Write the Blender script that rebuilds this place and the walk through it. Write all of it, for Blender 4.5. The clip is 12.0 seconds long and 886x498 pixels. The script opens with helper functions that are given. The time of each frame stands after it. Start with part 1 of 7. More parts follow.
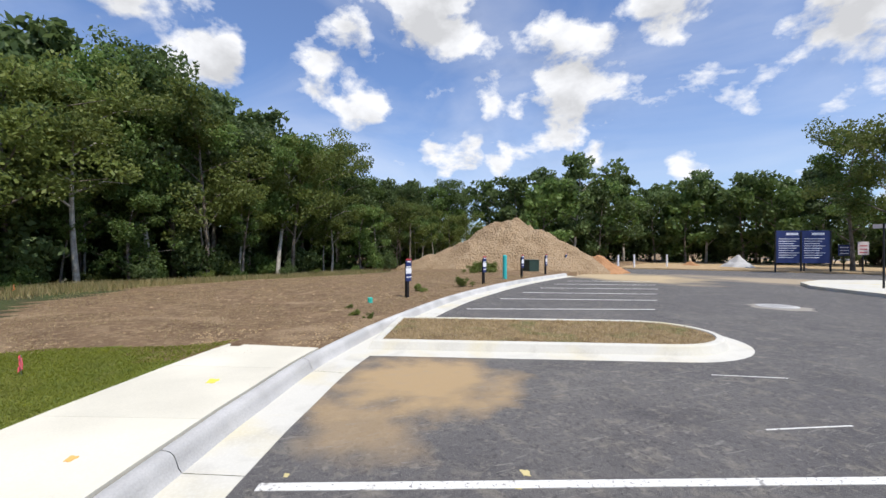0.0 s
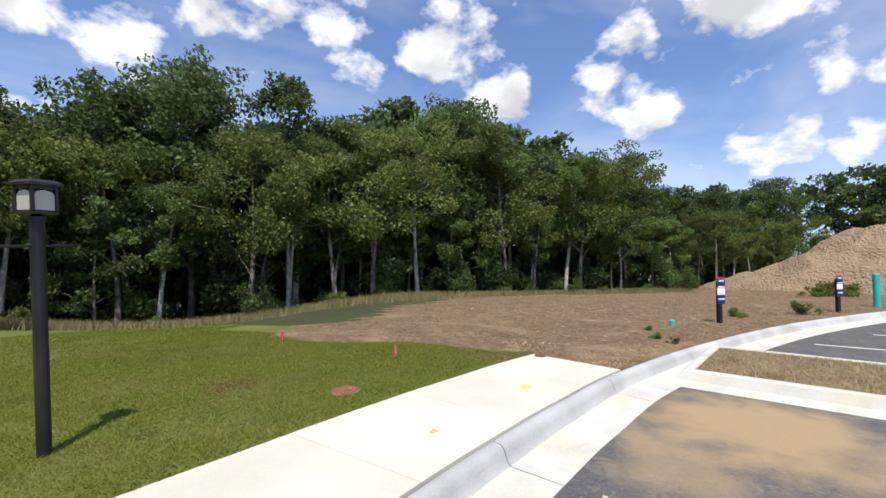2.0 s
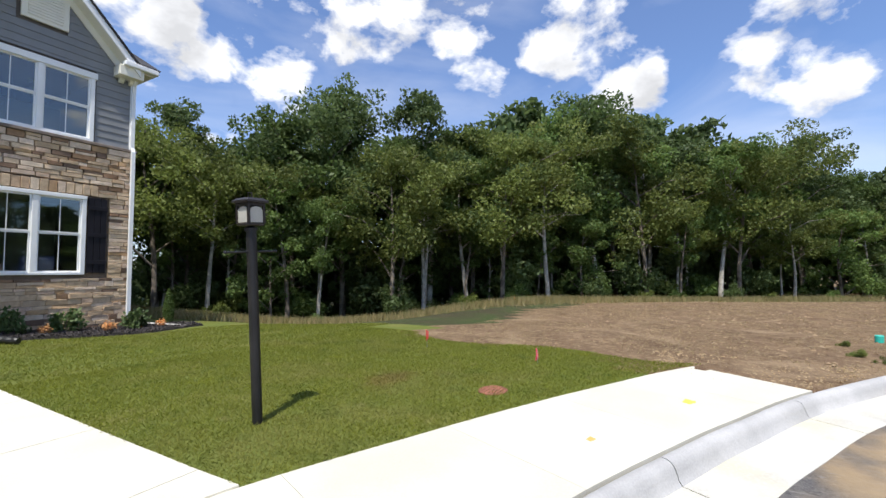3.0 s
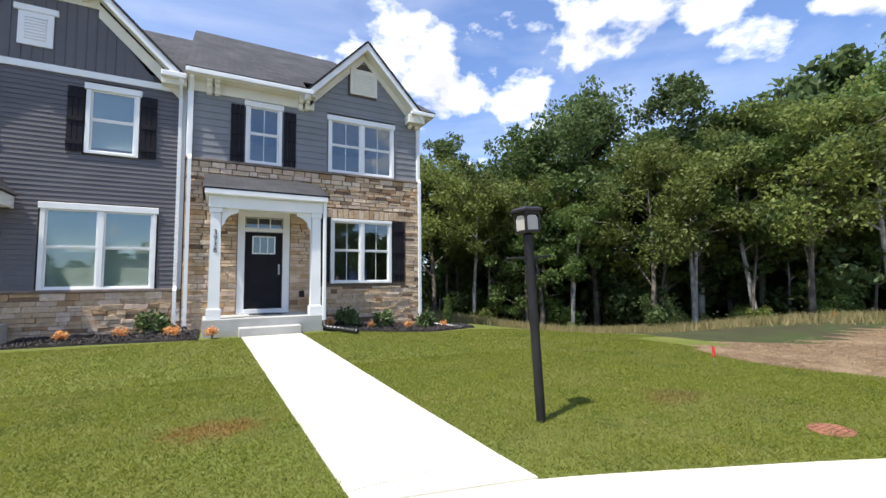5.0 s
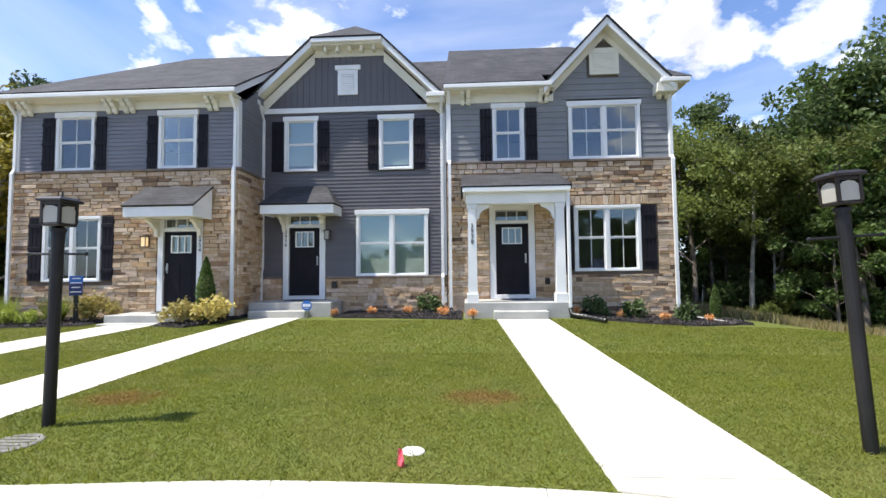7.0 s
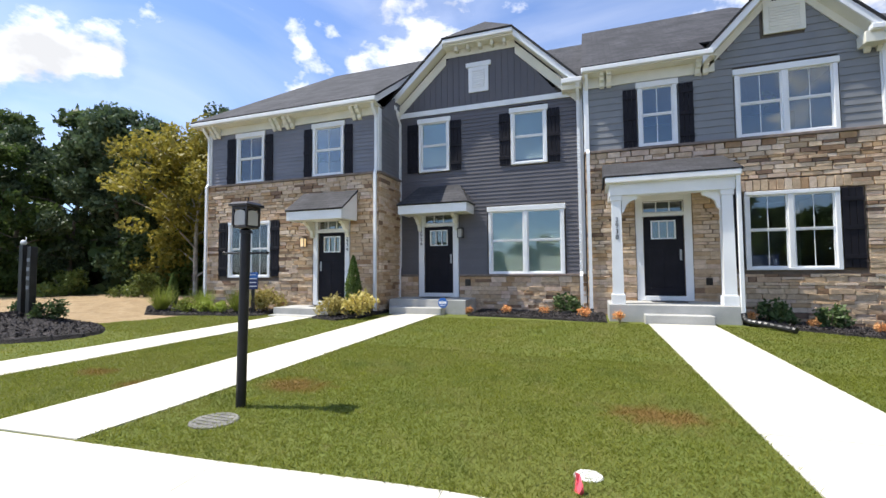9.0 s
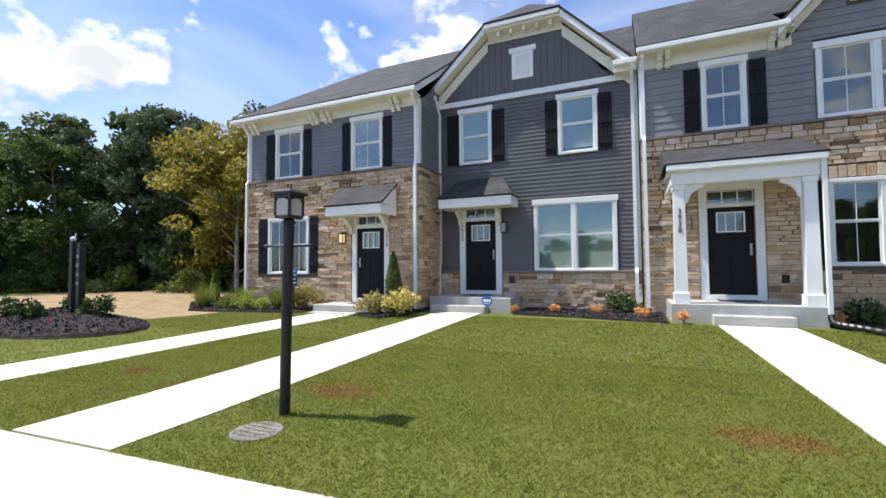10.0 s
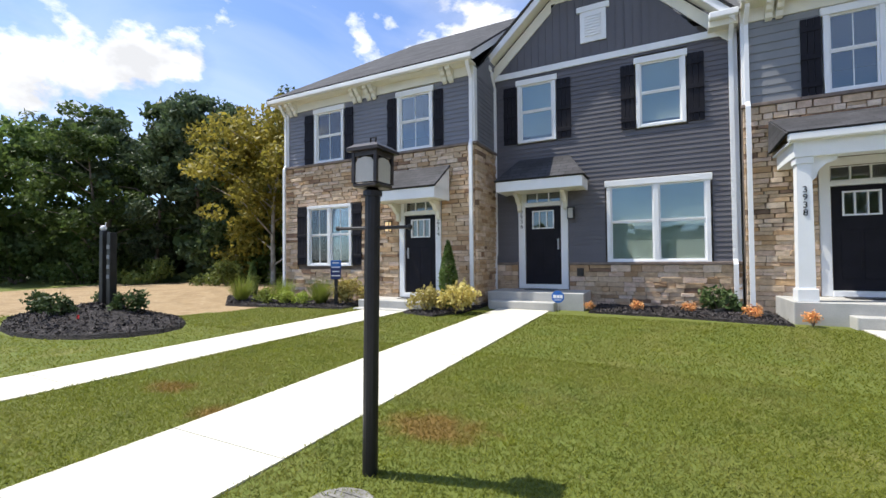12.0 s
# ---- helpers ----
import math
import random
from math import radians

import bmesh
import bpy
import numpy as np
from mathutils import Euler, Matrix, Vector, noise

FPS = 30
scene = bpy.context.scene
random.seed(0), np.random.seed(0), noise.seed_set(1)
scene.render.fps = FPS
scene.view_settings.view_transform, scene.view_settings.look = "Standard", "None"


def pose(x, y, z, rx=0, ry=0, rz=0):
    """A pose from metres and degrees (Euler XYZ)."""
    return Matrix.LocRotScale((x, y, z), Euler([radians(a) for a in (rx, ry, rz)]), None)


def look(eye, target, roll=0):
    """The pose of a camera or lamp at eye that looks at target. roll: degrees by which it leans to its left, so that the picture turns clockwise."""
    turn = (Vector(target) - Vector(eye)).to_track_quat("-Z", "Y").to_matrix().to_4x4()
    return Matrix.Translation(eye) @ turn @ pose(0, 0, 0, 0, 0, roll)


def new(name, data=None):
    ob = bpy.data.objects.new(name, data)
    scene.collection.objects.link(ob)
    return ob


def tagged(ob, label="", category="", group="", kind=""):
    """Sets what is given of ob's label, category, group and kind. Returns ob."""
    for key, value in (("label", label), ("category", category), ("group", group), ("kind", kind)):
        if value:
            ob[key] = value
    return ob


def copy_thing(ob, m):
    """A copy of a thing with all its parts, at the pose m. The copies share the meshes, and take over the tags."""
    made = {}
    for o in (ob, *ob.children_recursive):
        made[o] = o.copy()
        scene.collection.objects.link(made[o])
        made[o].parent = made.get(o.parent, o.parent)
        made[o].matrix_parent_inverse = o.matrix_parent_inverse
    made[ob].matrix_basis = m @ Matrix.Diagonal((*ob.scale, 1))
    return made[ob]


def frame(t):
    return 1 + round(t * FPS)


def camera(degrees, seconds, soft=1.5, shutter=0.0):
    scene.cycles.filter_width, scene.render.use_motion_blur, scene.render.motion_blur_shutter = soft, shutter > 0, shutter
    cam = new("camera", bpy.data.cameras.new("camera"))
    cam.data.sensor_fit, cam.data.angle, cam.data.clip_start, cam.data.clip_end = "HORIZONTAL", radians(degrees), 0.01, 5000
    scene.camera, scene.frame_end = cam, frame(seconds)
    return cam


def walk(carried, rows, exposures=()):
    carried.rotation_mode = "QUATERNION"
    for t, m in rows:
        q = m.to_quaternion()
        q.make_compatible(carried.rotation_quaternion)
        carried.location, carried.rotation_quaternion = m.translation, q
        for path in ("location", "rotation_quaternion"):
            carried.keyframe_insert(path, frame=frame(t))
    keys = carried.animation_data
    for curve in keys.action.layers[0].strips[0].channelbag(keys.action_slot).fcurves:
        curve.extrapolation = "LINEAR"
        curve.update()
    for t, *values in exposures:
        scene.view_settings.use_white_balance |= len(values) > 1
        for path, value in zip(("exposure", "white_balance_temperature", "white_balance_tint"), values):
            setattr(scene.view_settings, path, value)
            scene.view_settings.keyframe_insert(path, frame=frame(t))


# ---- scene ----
# ---- camera and walk ----
cam = camera(91.8, 12.0)
PATH = [
    (0, (-0.454, -13.008, 0.754), (1.382, -13.801, 0.756), 0.2),
    (0.5, (-0.428, -12.951, 0.752), (1.504, -13.468, 0.769), 0.1),
    (1, (-0.383, -12.898, 0.751), (1.604, -13.12, 0.789), -0.2),
    (1.5, (-0.42, -12.824, 0.782), (1.576, -12.715, 0.836), -0.1),
    (2, (-0.461, -12.786, 0.769), (1.485, -12.33, 0.846), 0.0),
    (2.5, (-0.486, -12.685, 0.757), (1.365, -11.933, 0.848), -0.0),
    (2.7, (-0.492, -12.625, 0.767), (1.32, -11.783, 0.87), -0.3),
    (3, (-0.593, -12.573, 0.749), (1.143, -11.584, 0.844), -0.1),
    (3.2, (-0.645, -12.524, 0.723), (1.041, -11.453, 0.836), -0.3),
    (4.8, (-0.77, -12.359, 0.694), (0.294, -10.673, 0.843), -0.6),
    (5, (-0.782, -12.367, 0.696), (0.167, -10.613, 0.842), -0.6),
    (5.5, (-0.8, -12.375, 0.725), (-0.134, -10.494, 0.857), -0.9),
    (6, (-0.829, -12.373, 0.715), (-0.44, -10.416, 0.842), -0.8),
    (6.5, (-0.874, -12.405, 0.701), (-0.759, -10.412, 0.816), -0.6),
    (7, (-0.893, -12.447, 0.687), (-0.997, -10.452, 0.79), -0.6),
    (7.5, (-0.871, -12.42, 0.72), (-1.168, -10.443, 0.803), -0.5),
    (9.3, (-1.373, -12.059, 0.688), (-2.095, -10.197, 0.786), -0.4),
    (9.5, (-1.441, -11.957, 0.685), (-2.206, -10.111, 0.779), -0.4),
    (10, (-1.713, -11.791, 0.67), (-2.51, -9.959, 0.757), -0.4),
    (10.5, (-1.969, -11.601, 0.672), (-2.802, -9.785, 0.747), -0.4),
    (11, (-2.272, -11.395, 0.665), (-3.142, -9.595, 0.728), -0.3),
    (11.5, (-2.609, -11.225, 0.701), (-3.503, -9.437, 0.751), -0.4),
    (12, (-2.971, -10.943, 0.681), (-3.88, -9.162, 0.727), -0.5),
]
walk(cam, [(t, look(e, g, r)) for t, e, g, r in PATH], [(0.0, 0.18), (3.0, 0.38), (5.5, 0.72), (7.5, 0.70), (10.0, 0.58), (12.0, 0.58)])

# ---- world, sun, exposure ----
SUN_DIR = Vector((-0.43, -0.13, 0.90)).normalized()
SUN_EL = math.asin(SUN_DIR.z)
SUN_AZ = math.atan2(SUN_DIR.x, SUN_DIR.y)


def build_world():
    w = bpy.data.worlds.new("sky")
    scene.world = w
    w.use_nodes = True
    nt = w.node_tree
    nt.nodes.clear()
    n = nt.nodes.new
    L = nt.links.new
    out = n("ShaderNodeOutputWorld")
    bg = n("ShaderNodeBackground")
    sky = n("ShaderNodeTexSky")
    sky.sky_type = 'NISHITA'
    sky.sun_disc = False
    sky.sun_elevation = SUN_EL
    sky.sun_rotation = SUN_AZ
    sky.air_density, sky.dust_density, sky.ozone_density = 1.0, 0.9, 2.5
    co = n("ShaderNodeTexCoord")
    # heaped clouds: noise over the directions, flattened towards the horizon; the lit side is the upper one
    st = n("ShaderNodeMapping"); st.inputs["Scale"].default_value = (1.0, 1.0, 1.55); st.inputs["Location"].default_value = CLOUD_AT
    L(co.outputs["Generated"], st.inputs["Vector"])

    # where the cumulus stand: the nearest heap's weight at each direction
    heaped = None
    for az, el, r in CLOUDS:
        c = (math.cos(radians(az)) * math.cos(radians(el)), math.sin(radians(az)) * math.cos(radians(el)), math.sin(radians(el)))
        dt = n("ShaderNodeVectorMath"); dt.operation = 'DOT_PRODUCT'; dt.inputs[1].default_value = c
        L(co.outputs["Generated"], dt.inputs[0])
        mr = n("ShaderNodeMapRange"); mr.interpolation_type = 'SMOOTHSTEP'
        mr.inputs[1].default_value, mr.inputs[2].default_value = math.cos(radians(r * 1.45)), math.cos(radians(r * 0.2))
        L(dt.outputs["Value"], mr.inputs[0])
        if heaped is None:
            heaped = mr.outputs[0]
        else:
            mm = n("ShaderNodeMath"); mm.operation = 'MAXIMUM'
            L(heaped, mm.inputs[0]); L(mr.outputs[0], mm.inputs[1]); heaped = mm.outputs[0]

    def cloud_noise(shift):
        a = n("ShaderNodeVectorMath"); a.operation = 'ADD'; a.inputs[1].default_value = shift
        L(st.outputs[0], a.inputs[0])
        t = n("ShaderNodeTexNoise"); t.inputs["Scale"].default_value = 6.5; t.inputs["Detail"].default_value = 9; t.inputs["Roughness"].default_value = 0.56
        t.inputs["Distortion"].default_value = 0.1
        L(a.outputs[0], t.inputs["Vector"])
        m = n("ShaderNodeMath"); m.operation = 'MULTIPLY_ADD'; m.inputs[1].default_value = 0.17
        L(heaped, m.inputs[0]); L(t.outputs["Fac"], m.inputs[2])
        d = n("ShaderNodeMath"); d.operation = 'SUBTRACT'; d.inputs[1].default_value = 0.088
        L(m.outputs[0], d.inputs[0])
        return d.outputs[0]

    n1 = cloud_noise((0, 0, 0))
    n1b = cloud_noise((-0.02, 0.0, 0.075))
    ramp = n("ShaderNodeValToRGB")
    ramp.color_ramp.elements[0].position, ramp.color_ramp.elements[0].color = 0.495, (0, 0, 0, 1)
    ramp.color_ramp.elements[1].position, ramp.color_ramp.elements[1].color = 0.60, (1, 1, 1, 1)
    L(n1, ramp.inputs[0])
    # thin high veil
    n2 = n("ShaderNodeTexNoise"); n2.inputs["Scale"].default_value = 2.0; n2.inputs["Detail"].default_value = 7; n2.inputs["Distortion"].default_value = 0.7
    vs = n("ShaderNodeMapping"); vs.inputs["Scale"].default_value = (0.7, 1.0, 2.6); vs.inputs["Rotation"].default_value = (0.3, 0.2, 0.5)
    L(co.outputs["Generated"], vs.inputs["Vector"]); L(vs.outputs[0], n2.inputs["Vector"])
    veil = n("ShaderNodeMapRange"); veil.inputs[1].default_value = 0.42; veil.inputs[2].default_value = 0.75; veil.inputs[3].default_value = 0.05; veil.inputs[4].default_value = 0.42
    L(n2.outputs["Fac"], veil.inputs[0])
    mx = n("ShaderNodeMath"); mx.operation = 'MAXIMUM'
    L(ramp.outputs[0], mx.inputs[0]); L(veil.outputs[0], mx.inputs[1])
    shade = n("ShaderNodeMapRange"); shade.inputs[1].default_value = 0.50; shade.inputs[2].default_value = 0.72; shade.inputs[3].default_value = 1.0; shade.inputs[4].default_value = 0.66
    L(n1b, shade.inputs[0])
    cl = n("ShaderNodeVectorMath"); cl.operation = 'SCALE'; cl.inputs[0].default_value = CLOUD
    L(shade.outputs[0], cl.inputs["Scale"])
    tint = n("ShaderNodeMix"); tint.data_type = 'RGBA'; tint.blend_type = 'MULTIPLY'; tint.inputs[0].default_value = 1.0
    L(sky.outputs[0], tint.inputs[6]); tint.inputs[7].default_value = SKYTINT
    mix = n("ShaderNodeMix"); mix.data_type = 'RGBA'
    L(mx.outputs[0], mix.inputs[0]); L(tint.outputs[2], mix.inputs[6]); L(cl.outputs[0], mix.inputs[7])
    L(mix.outputs[2], bg.inputs[0])
    bg.inputs[1].default_value = 0.12
    L(bg.outputs[0], out.inputs[0])


# azimuth, elevation and half-width of each cumulus, in degrees
CLOUDS = [(7, 21, 3.4), (-10, 23, 5.2), (-12, 18, 3.1), (-21, 29, 6.0), (-38, 20, 7.7), (-33, 12, 3.2), (-44, 12, 2.5), (-24, 13, 3.7), (-58, 18, 4.1), (-65, 21, 5.1), (-53, 10, 2.3), (-52, 27, 3.8), (-70, 18, 3.0), (64, 23, 5.4), (52, 28, 5.9), (40, 29, 7.2), (12, 27, 5.7), (4, 21, 2.7), (28, 32, 5.3), (70, 30, 5.6), (61, 26, 4.8), (119, 26, 2.6), (112, 29, 5.8), (160, 17, 5.5), (153, 20, 3.0), (148, 22, 2.7), (158, 12, 4.0), (-120, 28, 7.0), (-95, 35, 6.0)]
CLOUD = (7.4, 7.5, 7.8)
CLOUD_AT = (0.3, 0.9, 0.2)
SKYTINT = (0.76, 0.95, 1.24, 1)
build_world()
sun = new("sun", bpy.data.lights.new("sun", 'SUN'))
sun.data.energy, sun.data.angle, sun.data.color = 4.4, radians(0.55), (1.0, 0.96, 0.88)
sun.matrix_world = look(SUN_DIR * 60, (0, 0, 0))

# ---- materials ----


def mat(name, base, rough=0.7, vary=0.25, scale=3.0, fine=40.0, bump=0.3, depth=0.01, metal=0.0, spec=0.5, rand=0.0, second=None, coat=0.0, island=False, ramp=None):
    """A surface with variation at two scales, relief, and an own shade for each piece."""
    m = bpy.data.materials.new(name)
    m.use_nodes = True
    nt = m.node_tree
    n, L = nt.nodes.new, nt.links.new
    b = nt.nodes["Principled BSDF"]
    b.inputs["Roughness"].default_value = rough
    b.inputs["Metallic"].default_value = metal
    b.inputs["Specular IOR Level"].default_value = spec
    b.inputs["Coat Weight"].default_value = coat
    co = n("ShaderNodeTexCoord")
    geo = n("ShaderNodeNewGeometry")
    big = n("ShaderNodeTexNoise"); big.inputs["Scale"].default_value = scale; big.inputs["Detail"].default_value = 5
    small = n("ShaderNodeTexNoise"); small.inputs["Scale"].default_value = fine; small.inputs["Detail"].default_value = 4
    L(geo.outputs["Position"], big.inputs["Vector"]); L(geo.outputs["Position"], small.inputs["Vector"])
    c = n("ShaderNodeMix"); c.data_type = 'RGBA'
    lo = tuple(v * (1 - vary) for v in base) if second is None else second
    hi = tuple(min(0.95, v * (1 + vary)) for v in base) if second is None else base
    c.inputs[6].default_value, c.inputs[7].default_value = (*lo, 1), (*hi, 1)
    mr = n("ShaderNodeMapRange"); mr.inputs[1].default_value = 0.35; mr.inputs[2].default_value = 0.65
    L(big.outputs["Fac"], mr.inputs[0]); L(mr.outputs[0], c.inputs[0])
    last = c.outputs[2]
    if rand > 0 or ramp:
        info = n("ShaderNodeObjectInfo")
        src = info.outputs["Random"]
        if island:
            ad = n("ShaderNodeMath"); ad.operation = 'ADD'; L(info.outputs["Random"], ad.inputs[0]); L(geo.outputs["Random Per Island"], ad.inputs[1])
            fr = n("ShaderNodeMath"); fr.operation = 'FRACT'; L(ad.outputs[0], fr.inputs[0]); src = fr.outputs[0]
        if ramp:
            r = n("ShaderNodeValToRGB")
            els = r.color_ramp.elements
            while len(els) < len(ramp):
                els.new(0.5)
            for e, (p, col) in zip(els, ramp):
                e.position, e.color = p, (*col, 1)
            L(src, r.inputs[0])
            mm = n("ShaderNodeMix"); mm.data_type = 'RGBA'; mm.blend_type = 'MULTIPLY'; mm.inputs[0].default_value = 1
            L(r.outputs[0], mm.inputs[6]); L(last, mm.inputs[7]); last = mm.outputs[2]
        else:
            r = n("ShaderNodeMapRange"); r.inputs[3].default_value = 1 - rand; r.inputs[4].default_value = 1 + rand
            L(src, r.inputs[0])
            mm = n("ShaderNodeVectorMath"); mm.operation = 'SCALE'
            L(last, mm.inputs[0]); L(r.outputs[0], mm.inputs["Scale"]); last = mm.outputs[0]
    fv = n("ShaderNodeMapRange"); fv.inputs[1].default_value = 0.3; fv.inputs[2].default_value = 0.7; fv.inputs[3].default_value = 1 - vary * 0.6; fv.inputs[4].default_value = 1 + vary * 0.6
    L(small.outputs["Fac"], fv.inputs[0])
    f = n("ShaderNodeVectorMath"); f.operation = 'SCALE'
    L(last, f.inputs[0]); L(fv.outputs[0], f.inputs["Scale"])
    L(f.outputs[0], b.inputs["Base Color"])
    if bump > 0:
        bp = n("ShaderNodeBump"); bp.inputs["Strength"].default_value = bump; bp.inputs["Distance"].default_value = depth
        L(small.outputs["Fac"], bp.inputs["Height"]); L(bp.outputs[0], b.inputs["Normal"])
    return m


M = {}
M["trim"] = mat("white_trim", (0.80, 0.80, 0.79), 0.5, 0.03, 2, 60, 0.05, 0.002)
M["cream"] = mat("cream_trim", (0.76, 0.73, 0.62), 0.55, 0.04, 2, 60, 0.05, 0.002)
M["siding38"] = mat("grey_siding", (0.205, 0.21, 0.215), 0.6, 0.06, 2, 90, 0.15, 0.002, rand=0.06, island=True)
M["siding36"] = mat("charcoal_siding", (0.105, 0.098, 0.105), 0.55, 0.06, 2, 90, 0.15, 0.002, rand=0.06, island=True)
M["siding34"] = mat("blue_grey_siding", (0.175, 0.175, 0.195), 0.55, 0.06, 2, 90, 0.15, 0.002, rand=0.06, island=True)
M["dark"] = mat("black_paint", (0.012, 0.011, 0.015), 0.6, 0.15, 3, 70, 0.08, 0.002, spec=0.18)
M["wallboard"] = mat("sheathing", (0.10, 0.085, 0.07), 0.9, 0.2)
M["inside"] = mat("room_paint", (0.42, 0.40, 0.36), 0.9, 0.05, 1, 30, 0.05)
STONES = [(0.0, (0.60, 0.43, 0.27)), (0.18, (0.72, 0.55, 0.38)), (0.36, (0.54, 0.38, 0.23)), (0.5, (0.80, 0.64, 0.48)), (0.66, (0.66, 0.49, 0.37)), (0.84, (0.58, 0.38, 0.20)), (0.95, (0.32, 0.19, 0.11)), (1.0, (0.20, 0.13, 0.09))]
M["stone"] = mat("ledge_stone", (0.95, 0.93, 0.9), 0.85, 0.22, 9, 45, 0.8, 0.012, ramp=STONES, island=True)
M["mortar"] = mat("stone_backing", (0.16, 0.12, 0.09), 0.95, 0.2, 8, 60, 0.5)
M["cap"] = mat("stone_ledge_cap", (0.20, 0.155, 0.125), 0.9, 0.2, 6, 60, 0.5)
M["concrete"] = mat("pale_concrete", (0.58, 0.545, 0.455), 0.85, 0.08, 0.9, 70, 0.25, 0.004, rand=0.03)
M["curb"] = mat("grey_concrete", (0.43, 0.42, 0.41), 0.85, 0.14, 1.6, 60, 0.3, 0.004, rand=0.06)
M["stepc"] = mat("step_concrete", (0.42, 0.41, 0.38), 0.85, 0.12, 2, 60, 0.25, 0.004)
M["metalblack"] = mat("black_metal", (0.018, 0.017, 0.018), 0.45, 0.2, 5, 80, 0.1, 0.002, metal=0.3)
M["bronze"] = mat("bronze_metal", (0.035, 0.028, 0.024), 0.4, 0.2, 5, 80, 0.1, 0.002, metal=0.4)
M["chrome"] = mat("steel", (0.55, 0.55, 0.55), 0.3, 0.1, 5, 80, 0.0, metal=1.0)
M["frost"] = mat("frosted_glass", (0.42, 0.40, 0.35), 0.35, 0.05, 4, 60, 0.1, 0.002)
M["mulch"] = mat("dark_mulch", (0.034, 0.028, 0.026), 0.95, 0.5, 6, 70, 1.0, 0.05)
M["chips"] = mat("bark_chips", (0.055, 0.046, 0.043), 0.9, 0.4, 6, 50, 0.4, 0.01, rand=0.5, island=True)
M["blackpipe"] = mat("black_plastic", (0.015, 0.015, 0.016), 0.4, 0.2, 4, 60, 0.1)


def noise_mix(nt, pos, scale, lo, hi, detail=5, dist=0.0):
    n, L = nt.nodes.new, nt.links.new
    t = n("ShaderNodeTexNoise"); t.inputs["Scale"].default_value = scale; t.inputs["Detail"].default_value = detail; t.inputs["Distortion"].default_value = dist
    L(pos, t.inputs["Vector"])
    r = n("ShaderNodeMapRange"); r.inputs[1].default_value = lo; r.inputs[2].default_value = hi
    L(t.outputs["Fac"], r.inputs[0])
    return r.outputs[0], t.outputs["Fac"]


def layered(name, base, layers, rough=0.9, fine=60.0, bump=0.6, depth=0.02, extra=None):
    """A ground surface: a base colour with noise-edged patches laid over it; extra(nt, pos, last) may add more."""
    m = bpy.data.materials.new(name)
    m.use_nodes = True
    nt = m.node_tree
    n, L = nt.nodes.new, nt.links.new
    b = nt.nodes["Principled BSDF"]
    b.inputs["Roughness"].default_value = rough
    b.inputs["Specular IOR Level"].default_value = 0.25
    pos = n("ShaderNodeNewGeometry").outputs["Position"]
    rgb = n("ShaderNodeRGB"); rgb.outputs[0].default_value = (*base, 1)
    last = rgb.outputs[0]
    for col, scale, lo, hi, amount, dist in layers:
        f, _ = noise_mix(nt, pos, scale, lo, hi, 6, dist)
        k = n("ShaderNodeMath"); k.operation = 'MULTIPLY'; k.inputs[1].default_value = amount
        L(f, k.inputs[0])
        x = n("ShaderNodeMix"); x.data_type = 'RGBA'; x.inputs[7].default_value = (*col, 1)
        L(k.outputs[0], x.inputs[0]); L(last, x.inputs[6]); last = x.outputs[2]
    if extra:
        last = extra(nt, pos, last)
    L(last, b.inputs["Base Color"])
    _, h = noise_mix(nt, pos, fine, 0.3, 0.7, 5)
    bp = n("ShaderNodeBump"); bp.inputs["Strength"].default_value = bump; bp.inputs["Distance"].default_value = depth
    L(h, bp.inputs["Height"]); L(bp.outputs[0], b.inputs["Normal"])
    return m


def blot(nt, pos, last, centre, size, col, amount, scale=2.0):
    """A stain with ragged edges round a place on the ground."""
    n, L = nt.nodes.new, nt.links.new
    d = n("ShaderNodeVectorMath"); d.operation = 'SUBTRACT'; d.inputs[1].default_value = centre
    L(pos, d.inputs[0])
    s = n("ShaderNodeVectorMath"); s.operation = 'DIVIDE'; s.inputs[1].default_value = size
    L(d.outputs[0], s.inputs[0])
    ln = n("ShaderNodeVectorMath"); ln.operation = 'LENGTH'; L(s.outputs[0], ln.inputs[0])
    _, t = noise_mix(nt, pos, scale, 0.3, 0.7, 6)
    a = n("ShaderNodeMath"); a.operation = 'MULTIPLY_ADD'; a.inputs[1].default_value = 1.4; L(t, a.inputs[0]); L(ln.outputs["Value"], a.inputs[2])
    r = n("ShaderNodeMapRange"); r.inputs[1].default_value = 1.15; r.inputs[2].default_value = 1.85; r.inputs[3].default_value = amount; r.inputs[4].default_value = 0.0
    L(a.outputs[0], r.inputs[0])
    x = n("ShaderNodeMix"); x.data_type = 'RGBA'; x.inputs[7].default_value = (*col, 1)
    L(r.outputs[0], x.inputs[0]); L(last, x.inputs[6])
    return x.outputs[2]


